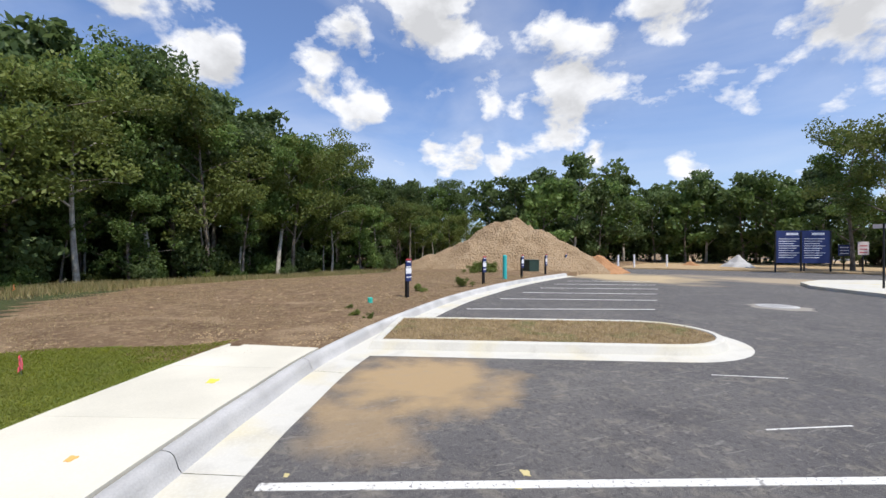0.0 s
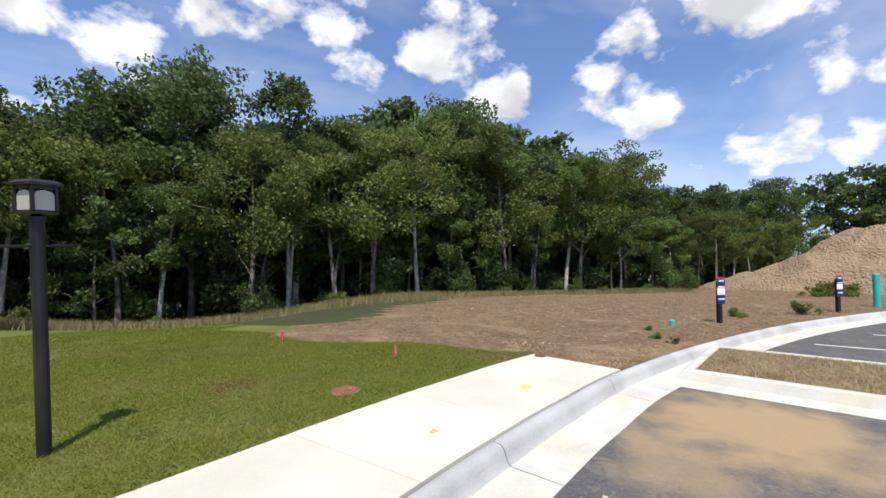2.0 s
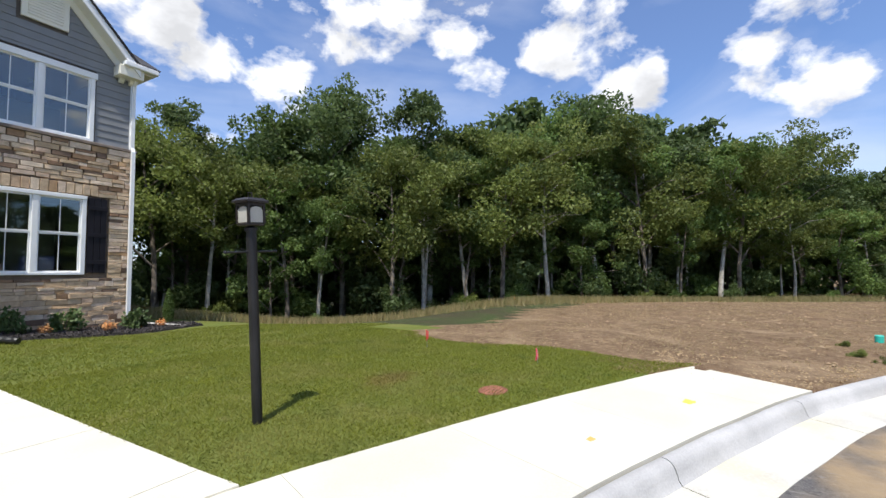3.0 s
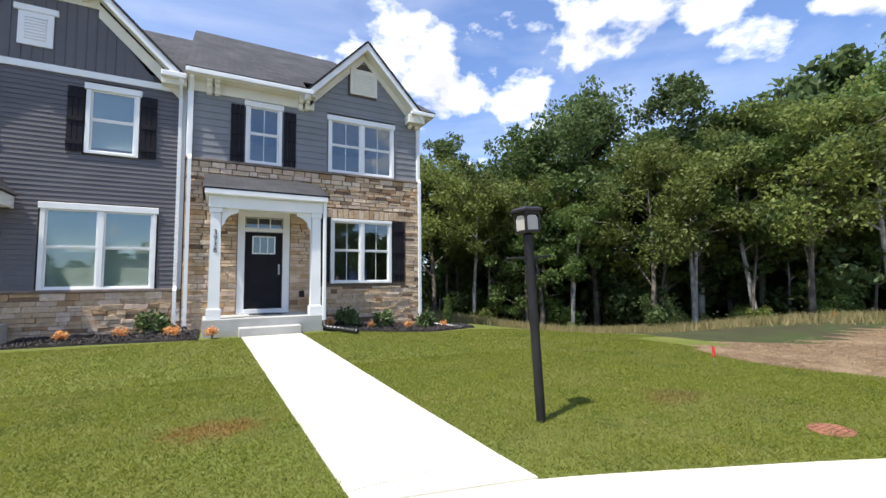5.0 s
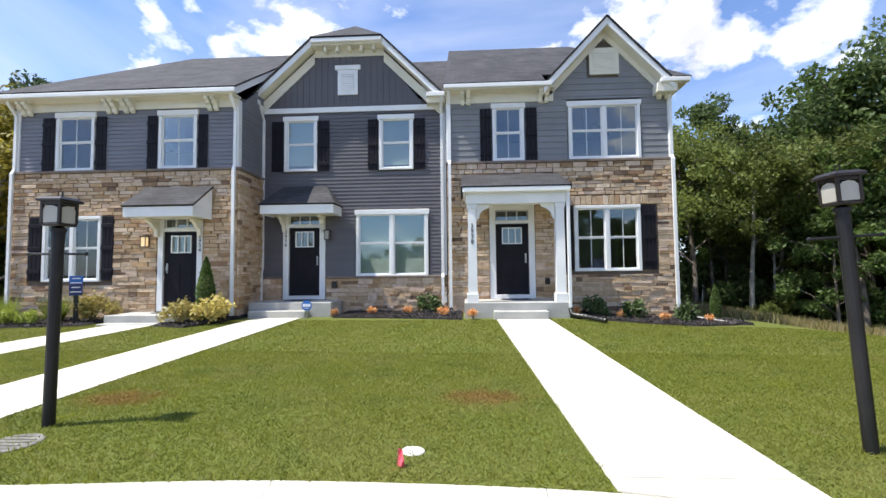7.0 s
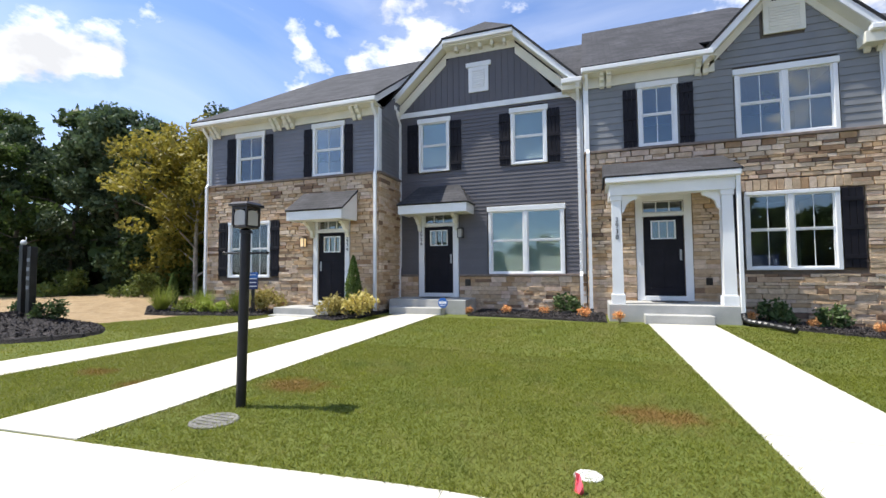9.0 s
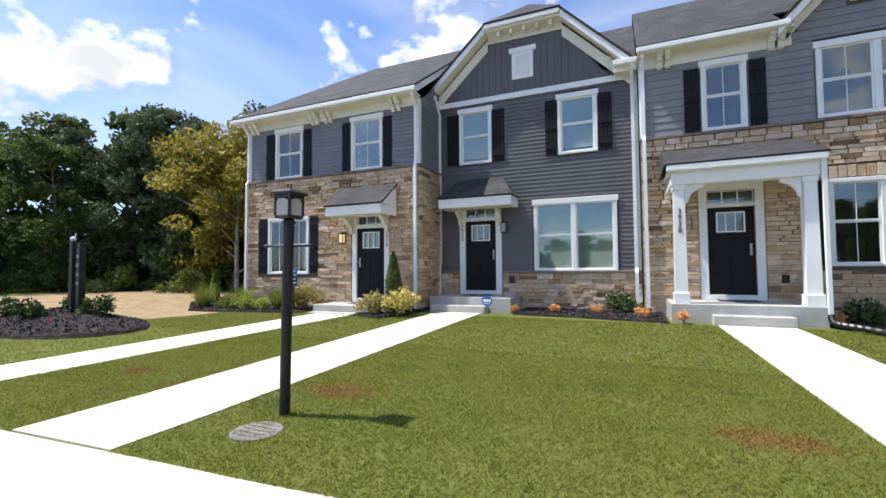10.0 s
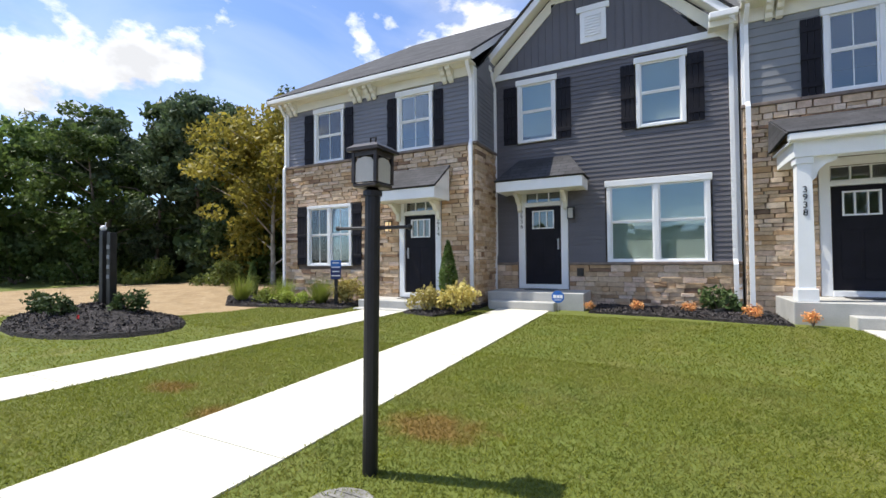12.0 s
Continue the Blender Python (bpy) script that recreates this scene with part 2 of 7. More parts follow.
def asphalt_extra(nt, pos, last):
    sand = (0.40, 0.28, 0.15)
    last = blot(nt, pos, last, (4.75, -15.0, -0.93), (1.3, 1.25, 1), sand, 0.9)
    last = blot(nt, pos, last, (3.7, -13.9, -0.93), (0.9, 0.6, 1), sand, 0.55)
    last = blot(nt, pos, last, (20.0, -34.5, -0.9), (6, 4.0, 1), (0.48, 0.37, 0.22), 0.85, 0.6)
    n, L = nt.nodes.new, nt.links.new
    for rot, sc in ((0.4, (22, 2.5, 1)), (1.3, (26, 3.5, 1)), (2.2, (18, 2.0, 1))):
        mp = n("ShaderNodeMapping"); mp.inputs["Rotation"].default_value = (0, 0, rot); mp.inputs["Scale"].default_value = sc
        L(pos, mp.inputs["Vector"])
        f, _ = noise_mix(nt, mp.outputs[0], 1.0, 0.66, 0.74, 3, 1.2)
        k = n("ShaderNodeMath"); k.operation = 'MULTIPLY'; k.inputs[1].default_value = 0.6
        L(f, k.inputs[0])
        x = n("ShaderNodeMix"); x.data_type = 'RGBA'; x.inputs[7].default_value = (0.26, 0.245, 0.22, 1)
        L(k.outputs[0], x.inputs[0]); L(last, x.inputs[6]); last = x.outputs[2]
    last = blot(nt, pos, last, (12, -40, -0.9), (8, 3.0, 1), (0.48, 0.38, 0.25), 0.6, 0.5)
    return last


M["asphalt"] = layered("asphalt", (0.10, 0.094, 0.094), [((0.15, 0.14, 0.13), 0.5, 0.45, 0.75, 0.7, 0.4), ((0.05, 0.047, 0.05), 1.6, 0.5, 0.7, 0.5, 0.3), ((0.22, 0.195, 0.16), 3.2, 0.54, 0.70, 0.5, 0.9), ((0.25, 0.225, 0.19), 11, 0.57, 0.70, 0.5, 0.6), ((0.045, 0.042, 0.044), 24, 0.52, 0.66, 0.6, 0.3), ((0.22, 0.21, 0.195), 85, 0.55, 0.68, 0.75, 0)], 0.85, 110, 0.9, 0.012, asphalt_extra)


def lawn_extra(nt, pos, last):
    rust = (0.22, 0.075, 0.03)
    for c, s in (((-0.73, -7.63, -0.7), (0.5, 0.28, 1)), ((-4.6, -7.95, -0.7), (0.5, 0.3, 1)), ((-6.4, -8.5, -0.7), (0.3, 0.2, 1)), ((-7.6, -8.2, -0.7), (0.35, 0.2, 1)), ((4.2, -9.0, -0.7), (0.55, 0.3, 1))):
        last = blot(nt, pos, last, c, s, rust if c[0] < 3 else (0.2, 0.12, 0.05), 0.5, 6)
    return last


M["lawn"] = layered("mown_grass_soil", (0.12, 0.135, 0.026), [((0.115, 0.145, 0.028), 0.6, 0.4, 0.65, 0.8, 0.3), ((0.20, 0.175, 0.055), 1.1, 0.55, 0.75, 0.6, 0.4), ((0.10, 0.115, 0.024), 20, 0.45, 0.7, 0.5, 0.3)], 0.9, 120, 0.5, 0.012, lawn_extra)
M["dirt"] = layered("straw_covered_soil", (0.195, 0.125, 0.073), [((0.12, 0.073, 0.042), 1.3, 0.42, 0.66, 0.8, 0.6), ((0.40, 0.29, 0.18), 0.45, 0.57, 0.70, 0.6, 1.2), ((0.36, 0.27, 0.155), 9, 0.52, 0.66, 0.7, 0.8), ((0.10, 0.062, 0.038), 16, 0.55, 0.68, 0.6, 0.4), ((0.30, 0.21, 0.125), 2.6, 0.55, 0.68, 0.7, 0.9), ((0.26, 0.18, 0.10), 6, 0.5, 0.7, 0.5, 0.5)], 0.95, 40, 1.0, 0.05)
M["forestfloor"] = layered("woodland_floor", (0.055, 0.05, 0.025), [((0.05, 0.075, 0.02), 0.5, 0.4, 0.6, 0.8, 0.3), ((0.10, 0.08, 0.045), 3, 0.5, 0.7, 0.5, 0)], 0.95, 30, 1.0, 0.05)
M["sand"] = layered("sandy_soil", (0.36, 0.255, 0.155), [((0.24, 0.16, 0.09), 0.7, 0.45, 0.7, 0.8, 0.6), ((0.45, 0.34, 0.225), 2.5, 0.5, 0.7, 0.5, 0.4)], 0.95, 7, 1.0, 0.3)
M["orange_soil"] = layered("orange_soil", (0.45, 0.24, 0.12), [((0.30, 0.15, 0.07), 1.5, 0.45, 0.7, 0.7, 0.5)], 0.95, 14, 1.0, 0.12)
M["straw"] = layered("straw_matting", (0.42, 0.30, 0.17), [((0.28, 0.19, 0.10), 2, 0.45, 0.7, 0.7, 0.5), ((0.52, 0.41, 0.27), 8, 0.5, 0.7, 0.6, 0.3)], 0.95, 60, 1.0, 0.04)
M["gutter"] = layered("gutter_concrete", (0.53, 0.51, 0.46), [((0.55, 0.46, 0.22), 0.9, 0.5, 0.72, 0.6, 0.5), ((0.38, 0.36, 0.32), 2.2, 0.52, 0.72, 0.5, 0.4), ((0.6, 0.58, 0.52), 40, 0.45, 0.7, 0.4, 0.2)], 0.85, 70, 0.4, 0.005)
M["islandsoil"] = layered("dry_island_grass", (0.27, 0.19, 0.10), [((0.15, 0.10, 0.05), 2.5, 0.45, 0.65, 0.8, 0.5), ((0.11, 0.14, 0.04), 1.2, 0.55, 0.68, 0.75, 0.4), ((0.42, 0.33, 0.2), 9, 0.5, 0.7, 0.5, 0.3)], 0.95, 60, 1.0, 0.04)


def shingle_mat():
    m = mat("asphalt_shingles", (0.043, 0.042, 0.046), 0.9, 0.3, 1.5, 60, 0.5, 0.006)
    nt = m.node_tree
    n, L = nt.nodes.new, nt.links.new
    b = nt.nodes["Principled BSDF"]
    co = n("ShaderNodeTexCoord")
    br = n("ShaderNodeTexBrick")
    br.inputs["Scale"].default_value = 1.0
    br.inputs["Brick Width"].default_value, br.inputs["Row Height"].default_value = 0.32, 0.14
    br.inputs["Mortar Size"].default_value = 0.008
    br.inputs["Color1"].default_value, br.inputs["Color2"].default_value, br.inputs["Mortar"].default_value = (1.25, 1.25, 1.25, 1), (0.75, 0.75, 0.75, 1), (0.4, 0.4, 0.4, 1)
    L(co.outputs["UV"], br.inputs["Vector"])
    old = b.inputs["Base Color"].links[0].from_socket
    mm = n("ShaderNodeMix"); mm.data_type = 'RGBA'; mm.blend_type = 'MULTIPLY'; mm.inputs[0].default_value = 1
    L(old, mm.inputs[6]); L(br.outputs["Color"], mm.inputs[7]); L(mm.outputs[2], b.inputs["Base Color"])
    return m


M["shingle"] = shingle_mat()


def glass_mat():
    m = bpy.data.materials.new("window_glass")
    m.use_nodes = True
    nt = m.node_tree
    n, L = nt.nodes.new, nt.links.new
    nt.nodes.remove(nt.nodes["Principled BSDF"])
    out = nt.nodes["Material Output"]
    tr = n("ShaderNodeBsdfTransparent"); tr.inputs[0].default_value = (0.80, 0.86, 0.84, 1)
    gl = n("ShaderNodeBsdfGlossy"); gl.inputs["Roughness"].default_value = 0.01; gl.inputs[0].default_value = (0.95, 0.97, 1, 1)
    fr = n("ShaderNodeFresnel"); fr.inputs[0].default_value = 1.5
    k = n("ShaderNodeMath"); k.operation = 'MULTIPLY_ADD'; k.inputs[1].default_value = 1.6; k.inputs[2].default_value = 0.045
    L(fr.outputs[0], k.inputs[0])
    mx = n("ShaderNodeMixShader")
    L(k.outputs[0], mx.inputs[0]); L(tr.outputs[0], mx.inputs[1]); L(gl.outputs[0], mx.inputs[2])
    L(mx.outputs[0], out.inputs[0])
    return m


M["glass"] = glass_mat()
M["blind"] = mat("pale_blind", (0.74, 0.75, 0.71), 0.8, 0.04, 2, 40, 0.05)

# ---- building helpers ----


def box(bm, x0, x1, y0, y1, z0, z1, bevel=0.0):
    r = bmesh.ops.create_cube(bm, size=1.0)
    bmesh.ops.scale(bm, vec=(abs(x1 - x0), abs(y1 - y0), abs(z1 - z0)), verts=r["verts"])
    bmesh.ops.translate(bm, vec=((x0 + x1) / 2, (y0 + y1) / 2, (z0 + z1) / 2), verts=r["verts"])
    if bevel > 0:
        bmesh.ops.bevel(bm, geom=list({e for v in r["verts"] for e in v.link_edges}), offset=bevel, segments=1, affect='EDGES')
    return r["verts"]


def prism(bm, poly, y0, y1):
    """Extrudes an outline of (x, z) from y0 to y1."""
    a = [bm.verts.new((x, y0, z)) for x, z in poly]
    b = [bm.verts.new((x, y1, z)) for x, z in poly]
    bm.faces.new(a)
    bm.faces.new(b[::-1])
    for i in range(len(poly)):
        j = (i + 1) % len(poly)
        bm.faces.new((a[j], a[i], b[i], b[j]))


def slab(bm, poly, z0, z1):
    """Extrudes an outline of (x, y) from z0 up to z1; z1 may be a function of x and y."""
    top = z1 if callable(z1) else (lambda x, y: z1)
    a = [bm.verts.new((x, y, top(x, y))) for x, y in poly]
    b = [bm.verts.new((x, y, z0)) for x, y in poly]
    bm.faces.new(a)
    bm.faces.new(b[::-1])
    for i in range(len(poly)):
        j = (i + 1) % len(poly)
        bm.faces.new((a[j], a[i], b[i], b[j]))


def tube(bm, pts, radii, sides=8, cap=True):
    """A round tube along points; radii one for each point, or one number."""
    if not isinstance(radii, (list, tuple)):
        radii = [radii] * len(pts)
    rings = []
    pts = [Vector(p) for p in pts]
    for i, p in enumerate(pts):
        d = (pts[min(i + 1, len(pts) - 1)] - pts[max(i - 1, 0)]).normalized()
        u = d.cross(Vector((0.31, 0.17, 0.94)) if abs(d.z) < 0.9 else Vector((1, 0, 0))).normalized()
        w = d.cross(u)
        rings.append([bm.verts.new(p + (u * math.cos(2 * math.pi * k / sides) + w * math.sin(2 * math.pi * k / sides)) * radii[i]) for k in range(sides)])
    for a, b in zip(rings, rings[1:]):
        for k in range(sides):
            bm.faces.new((a[k], a[(k + 1) % sides], b[(k + 1) % sides], b[k]))
    if cap:
        bm.faces.new(rings[0][::-1])
        bm.faces.new(rings[-1])


def mesh_of(name, bm, material, smooth=False):
    bmesh.ops.recalc_face_normals(bm, faces=bm.faces)
    me = bpy.data.meshes.new(name)
    bm.to_mesh(me)
    bm.free()
    me.materials.append(material)
    if smooth:
        me.polygons.foreach_set("use_smooth", [True] * len(me.polygons))
    return me


def part(name, bm, material, parent=None, label="", smooth=False):
    ob = new(name, mesh_of(name, bm, material, smooth))
    if parent:
        ob.parent = parent
    if label:
        ob["label"] = label
    return ob


def thing(name, label, category, group="", kind="", at=(0, 0, 0)):
    ob = new(name)
    ob.location = at
    ob.empty_display_size = 0.1
    return tagged(ob, label, category, group, kind)


def piece(name, parent, material, *boxes, bevel=0.0, label=""):
    bm = bmesh.new()
    for b in boxes:
        box(bm, *b, bevel=bevel)
    return part(name, bm, material, parent, label)


def pieces(name, parent, material, *boxes, bevel=0.0):
    for b in boxes:
        piece(name, parent, material, b, bevel=bevel)


def raw_mesh(name, verts, faces, material):
    me = bpy.data.meshes.new(name)
    me.from_pydata(verts, [], faces)
    me.materials.append(material)
    return me


def cells(x0, x1, z0, z1, holes):
    """The rectangle less its holes, as boxes."""
    xs = sorted({x0, x1, *[min(max(h[i], x0), x1) for h in holes for i in (0, 1)]})
    zs = sorted({z0, z1, *[min(max(h[i], z0), z1) for h in holes for i in (2, 3)]})
    out = []
    for a, b in zip(zs, zs[1:]):
        run = None
        for c, d in zip(xs, xs[1:]):
            mx, mz = (c + d) / 2, (a + b) / 2
            if any(h[0] < mx < h[1] and h[2] < mz < h[3] for h in holes):
                if run: out.append((*run, a, b)); run = None
            else:
                run = (run[0], d) if run else (c, d)
        if run: out.append((*run, a, b))
    return out


def spans(x0, x1, za, zb, holes):
    """What is left of a course between x0 and x1 once the holes that it meets are cut out."""
    cut = sorted((h[0], h[1]) for h in holes if h[2] < zb - 0.01 and h[3] > za + 0.01)
    out, x = [], x0
    for a, b in cut:
        if a > x + 0.02: out.append((x, min(a, x1)))
        x = max(x, b)
    if x < x1 - 0.02: out.append((x, x1))
    return [s for s in out if s[1] - s[0] > 0.02]


def siding(parent, x0, x1, y, z0, z1, step, holes, material, limit=None):
    """Lapped boards, each leaning out at its foot."""
    z = z0
    while z < z1 - 0.01:
        zb = min(z + step, z1)
        a, b = (x0, x1) if limit is None else limit((z + zb) / 2)
        if b - a > 0.05:
            for s, e in spans(max(a, x0), min(b, x1), z, zb, holes):
                bm = bmesh.new()
                vs = [bm.verts.new(p) for p in ((s, y - 0.028, z), (e, y - 0.028, z), (e, y - 0.012, zb), (s, y - 0.012, zb), (s, y, z), (e, y, z), (e, y, zb), (s, y, zb))]
                for f in ((0, 1, 2, 3), (7, 6, 5, 4), (0, 4, 5, 1), (2, 6, 7, 3), (0, 3, 7, 4), (1, 5, 6, 2)):
                    bm.faces.new([vs[i] for i in f])
                part("siding_board", bm, material, parent)
        z = zb


STONE_MESHES = []
for k in range(7):
    rs = random.Random(40 + k)
    bm = bmesh.new()
    v = box(bm, -0.5, 0.5, -0.5, 0.5, -0.5, 0.5)
    bmesh.ops.bevel(bm, geom=bm.edges[:], offset=0.06, segments=1, affect='EDGES')
    for q in bm.verts:
        q.co += Vector((rs.uniform(-0.015, 0.015), rs.uniform(-0.12, 0.12), rs.uniform(-0.03, 0.03)))
    STONE_MESHES.append(mesh_of("stone", bm, M["stone"]))


def stone_wall(parent, origin, along, normal, length, z0, z1, holes, most, seed):
    """Ledge stones in uneven courses; the ones nearest the street walk are pieces of their own, the rest one mesh."""
    rs = random.Random(seed)
    todo = []
    z = z0
    while z < z1 - 0.02:
        h = rs.choice((0.07, 0.085, 0.1, 0.115, 0.13))
        if z1 - z - h < 0.06: h = z1 - z
        for s, e in spans(0, length, z, z + h, holes):
            x = s
            while x < e - 0.01:
                w = rs.uniform(0.16, 0.5)
                if e - x - w < 0.12: w = e - x
                if h > 0.11 and rs.random() < 0.16 and w > 0.25:
                    todo.append((x, x + w, z, z + h / 2)); todo.append((x, x + w, z + h / 2, z + h))
                else:
                    todo.append((x, x + w, z, z + h))
                x += w
        z += h
    near = set(range(len(todo)))
    if len(todo) > most:
        near = set(sorted(range(len(todo)), key=lambda i: (todo[i][2] + todo[i][3]) / 2)[:most])
    verts, faces = [], []
    ax, nr = Vector(along), Vector(normal)
    for i, (a, b, c, d) in enumerate(todo):
        dep = rs.uniform(0.05, 0.085)
        mid = Vector(origin) + ax * ((a + b) / 2) + Vector((0, 0, (c + d) / 2)) + nr * (dep / 2 - 0.012)
        sx, sz = b - a - 0.007, d - c - 0.007
        if i in near:
            ob = new("stone", rs.choice(STONE_MESHES))
            ob.parent = parent
            ob.matrix_local = Matrix.Translation(mid) @ Matrix((( *ax, 0), ( *(-nr), 0), (0, 0, 1, 0), (0, 0, 0, 1))).transposed() @ Matrix.Diagonal((sx, dep, sz, 1))
        else:
            n0 = len(verts)
            for u in (-0.5, 0.5):
                for w in (-0.5, 0.5):
                    for t in (-0.5, 0.5):
                        k = 0.93 if w > 0 else 1.0
                        p = mid + ax * (u * sx * k + rs.uniform(-0.004, 0.004)) + nr * (w * dep + rs.uniform(-0.006, 0.006)) + Vector((0, 0, t * sz * k))
                        verts.append(tuple(p))
            for f in ((0, 1, 3, 2), (4, 6, 7, 5), (0, 4, 5, 1), (2, 3, 7, 6), (0, 2, 6, 4), (1, 5, 7, 3)):
                faces.append([n0 + j for j in f])
    if verts:
        me = raw_mesh("stone_facing", verts, faces, M["stone"])
        bm = bmesh.new(); bm.from_mesh(me); bmesh.ops.recalc_face_normals(bm, faces=bm.faces); bm.to_mesh(me); bm.free()
        ob = new("stone_facing", me)
        ob.parent = parent
        tagged(ob, kind="stuff")


def window(parent, x0, x1, y, z0, z1, units=1, header=True, sill=False, blind=0.0, grille=True, flat=0.09):
    """A white double-hung window: x0..z1 is the outside of its casing."""
    w = thing("window", "white double-hung window with divided upper sash", "window")
    del w["category"]
    w.parent = parent
    yo, hd = y - 0.055, 0.15 if header else flat
    bm = bmesh.new()
    box(bm, x0, x0 + flat, yo, y + 0.06, z0, z1 - hd, 0.006)
    box(bm, x1 - flat, x1, yo, y + 0.06, z0, z1 - hd, 0.006)
    box(bm, x0 + flat, x1 - flat, yo, y + 0.06, z0, z0 + 0.06, 0.006)
    part("casing", bm, M["trim"], w)
    piece("header_board" if header else "head_casing", w, M["trim"], (x0 - (0.04 if header else 0), x1 + (0.04 if header else 0), yo - 0.015, y + 0.06, z1 - hd, z1), bevel=0.008)
    ix0, ix1, iz0, iz1 = x0 + flat, x1 - flat, z0 + 0.06, z1 - hd
    mull = 0.11
    each = (ix1 - ix0 - mull * (units - 1)) / units
    for u in range(units):
        a = ix0 + u * (each + mull)
        b = a + each
        if u:
            piece("mullion", w, M["trim"], (a - mull, a, yo + 0.005, y + 0.06, iz0, iz1), bevel=0.006)
        zm = iz0 + (iz1 - iz0) * 0.52
        for nm, c, d, yy in (("lower_sash", iz0, zm, y + 0.005), ("upper_sash", zm, iz1, y - 0.012)):
            bm = bmesh.new()
            f = 0.035
            box(bm, a, a + f, yy, yy + 0.035, c, d); box(bm, b - f, b, yy, yy + 0.035, c, d)
            box(bm, a + f, b - f, yy, yy + 0.035, c, c + f); box(bm, a + f, b - f, yy, yy + 0.035, d - f, d)
            if grille:
                box(bm, (a + b) / 2 - 0.008, (a + b) / 2 + 0.008, yy + 0.012, yy + 0.024, c + f, d - f)
            part(nm, bm, M["trim"], w)
            g = piece("pane", w, M["glass"], (a + f, b - f, yy + 0.016, yy + 0.0195, c + f, d - f))
            g.visible_shadow = False
        if blind > 0:
            bm = bmesh.new()
            z = iz1 - 0.02
            while z > iz1 - (iz1 - iz0) * blind:
                box(bm, a + 0.02, b - 0.02, y + 0.055, y + 0.062, z - 0.046, z)
                z -= 0.05
            part("blind", bm, M["blind"], w, "pale closed window blind")
    return w


def shutter(parent, x0, x1, y, z0, z1):
    bm = bmesh.new()
    n = 3
    wd = (x1 - x0) / n
    for i in range(n):
        box(bm, x0 + i * wd + 0.004, x0 + (i + 1) * wd - 0.004, y - 0.035, y - 0.01, z0, z1, 0.004)
    h = z1 - z0
    for f in (0.14, 0.5, 0.86):
        box(bm, x0, x1, y - 0.055, y - 0.035, z0 + f * h - 0.05, z0 + f * h + 0.05, 0.004)
    return part("shutter", bm, M["dark"], parent, "black board-and-batten shutter")


def entry_door(parent, x0, y, z0, trim=0.19, width=0.914, handle_right=True):
    """Panelled black door, 2.03 m high, with a four-light window, a transom and wide casing."""
    d = thing("door", "black front door with small divided light and transom", "door")
    del d["category"]
    d.parent = parent
    x1 = x0 + width
    z1 = z0 + 2.03
    zt = z1 + 0.40
    yo = y - 0.07
    for nm, b in (("side_casing", (x0 - trim, x0 - 0.015, yo, y + 0.1, z0 - 0.12, zt + 0.16)), ("side_casing", (x1 + 0.015, x1 + trim, yo, y + 0.1, z0 - 0.12, zt + 0.16)), ("head_casing", (x0 - 0.015, x1 + 0.015, yo, y + 0.1, zt, zt + 0.16)), ("transom_rail", (x0 - 0.015, x1 + 0.015, yo + 0.01, y + 0.1, z1 + 0.01, z1 + 0.10)), ("threshold", (x0 - 0.015, x1 + 0.015, yo - 0.02, y + 0.1, z0 - 0.12, z0 - 0.005))):
        piece(nm, d, M["trim"], b, bevel=0.006)
    lx0, lx1, lz0, lz1 = x0 + 0.17, x1 - 0.17, z1 - 0.58, z1 - 0.10
    bm = bmesh.new()
    for a, b, c, e in cells(x0, x1, z0, z1, [(lx0, lx1, lz0, lz1)]):
        box(bm, a, b, y, y + 0.045, c, e)
    for a, b in ((x0 + 0.14, x0 + 0.43), (x1 - 0.43, x1 - 0.14)):
        box(bm, a, b, y - 0.008, y, z0 + 0.22, z1 - 0.85, 0.004)
    part("door_leaf", bm, M["dark"], d)
    bm = bmesh.new()
    f = 0.03
    box(bm, lx0, lx0 + f, y - 0.02, y + 0.03, lz0, lz1); box(bm, lx1 - f, lx1, y - 0.02, y + 0.03, lz0, lz1)
    box(bm, lx0 + f, lx1 - f, y - 0.02, y + 0.03, lz0, lz0 + f); box(bm, lx0 + f, lx1 - f, y - 0.02, y + 0.03, lz1 - f, lz1)
    for k in (1, 2):
        xm = lx0 + (lx1 - lx0) * k / 3
        box(bm, xm - 0.012, xm + 0.012, y - 0.015, y + 0.025, lz0 + f, lz1 - f)
    part("door_light_frame", bm, M["trim"], d)
    g = piece("pane", d, M["glass"], (lx0 + f, lx1 - f, y + 0.03, y + 0.034, lz0 + f, lz1 - f)); g.visible_shadow = False
    g = piece("pane", d, M["glass"], (x0 + 0.02, x1 - 0.02, y + 0.03, y + 0.034, z1 + 0.12, zt - 0.02)); g.visible_shadow = False
    bm = bmesh.new()
    box(bm, x0 - 0.01, x1 + 0.01, y - 0.02, y + 0.04, z1 + 0.10, z1 + 0.125); box(bm, x0 - 0.01, x1 + 0.01, y - 0.02, y + 0.04, zt - 0.025, zt)
    for k in range(4):
        xm = x0 - 0.0 + width * k / 3
        box(bm, xm - 0.012, xm + 0.012, y - 0.015, y + 0.035, z1 + 0.125, zt - 0.025)
    part("transom_bars", bm, M["trim"], d)
    hx = x1 - 0.07 if handle_right else x0 + 0.07
    bm = bmesh.new()
    box(bm, hx - 0.025, hx + 0.025, y - 0.015, y, z0 + 0.90, z0 + 1.18, 0.006)
    tube(bm, [(hx, y - 0.01, z0 + 1.12), (hx, y - 0.055, z0 + 1.09), (hx, y - 0.055, z0 + 0.98), (hx, y - 0.01, z0 + 0.95)], 0.009, 6)
    part("door_handle", bm, M["chrome"], d, "steel door handle")
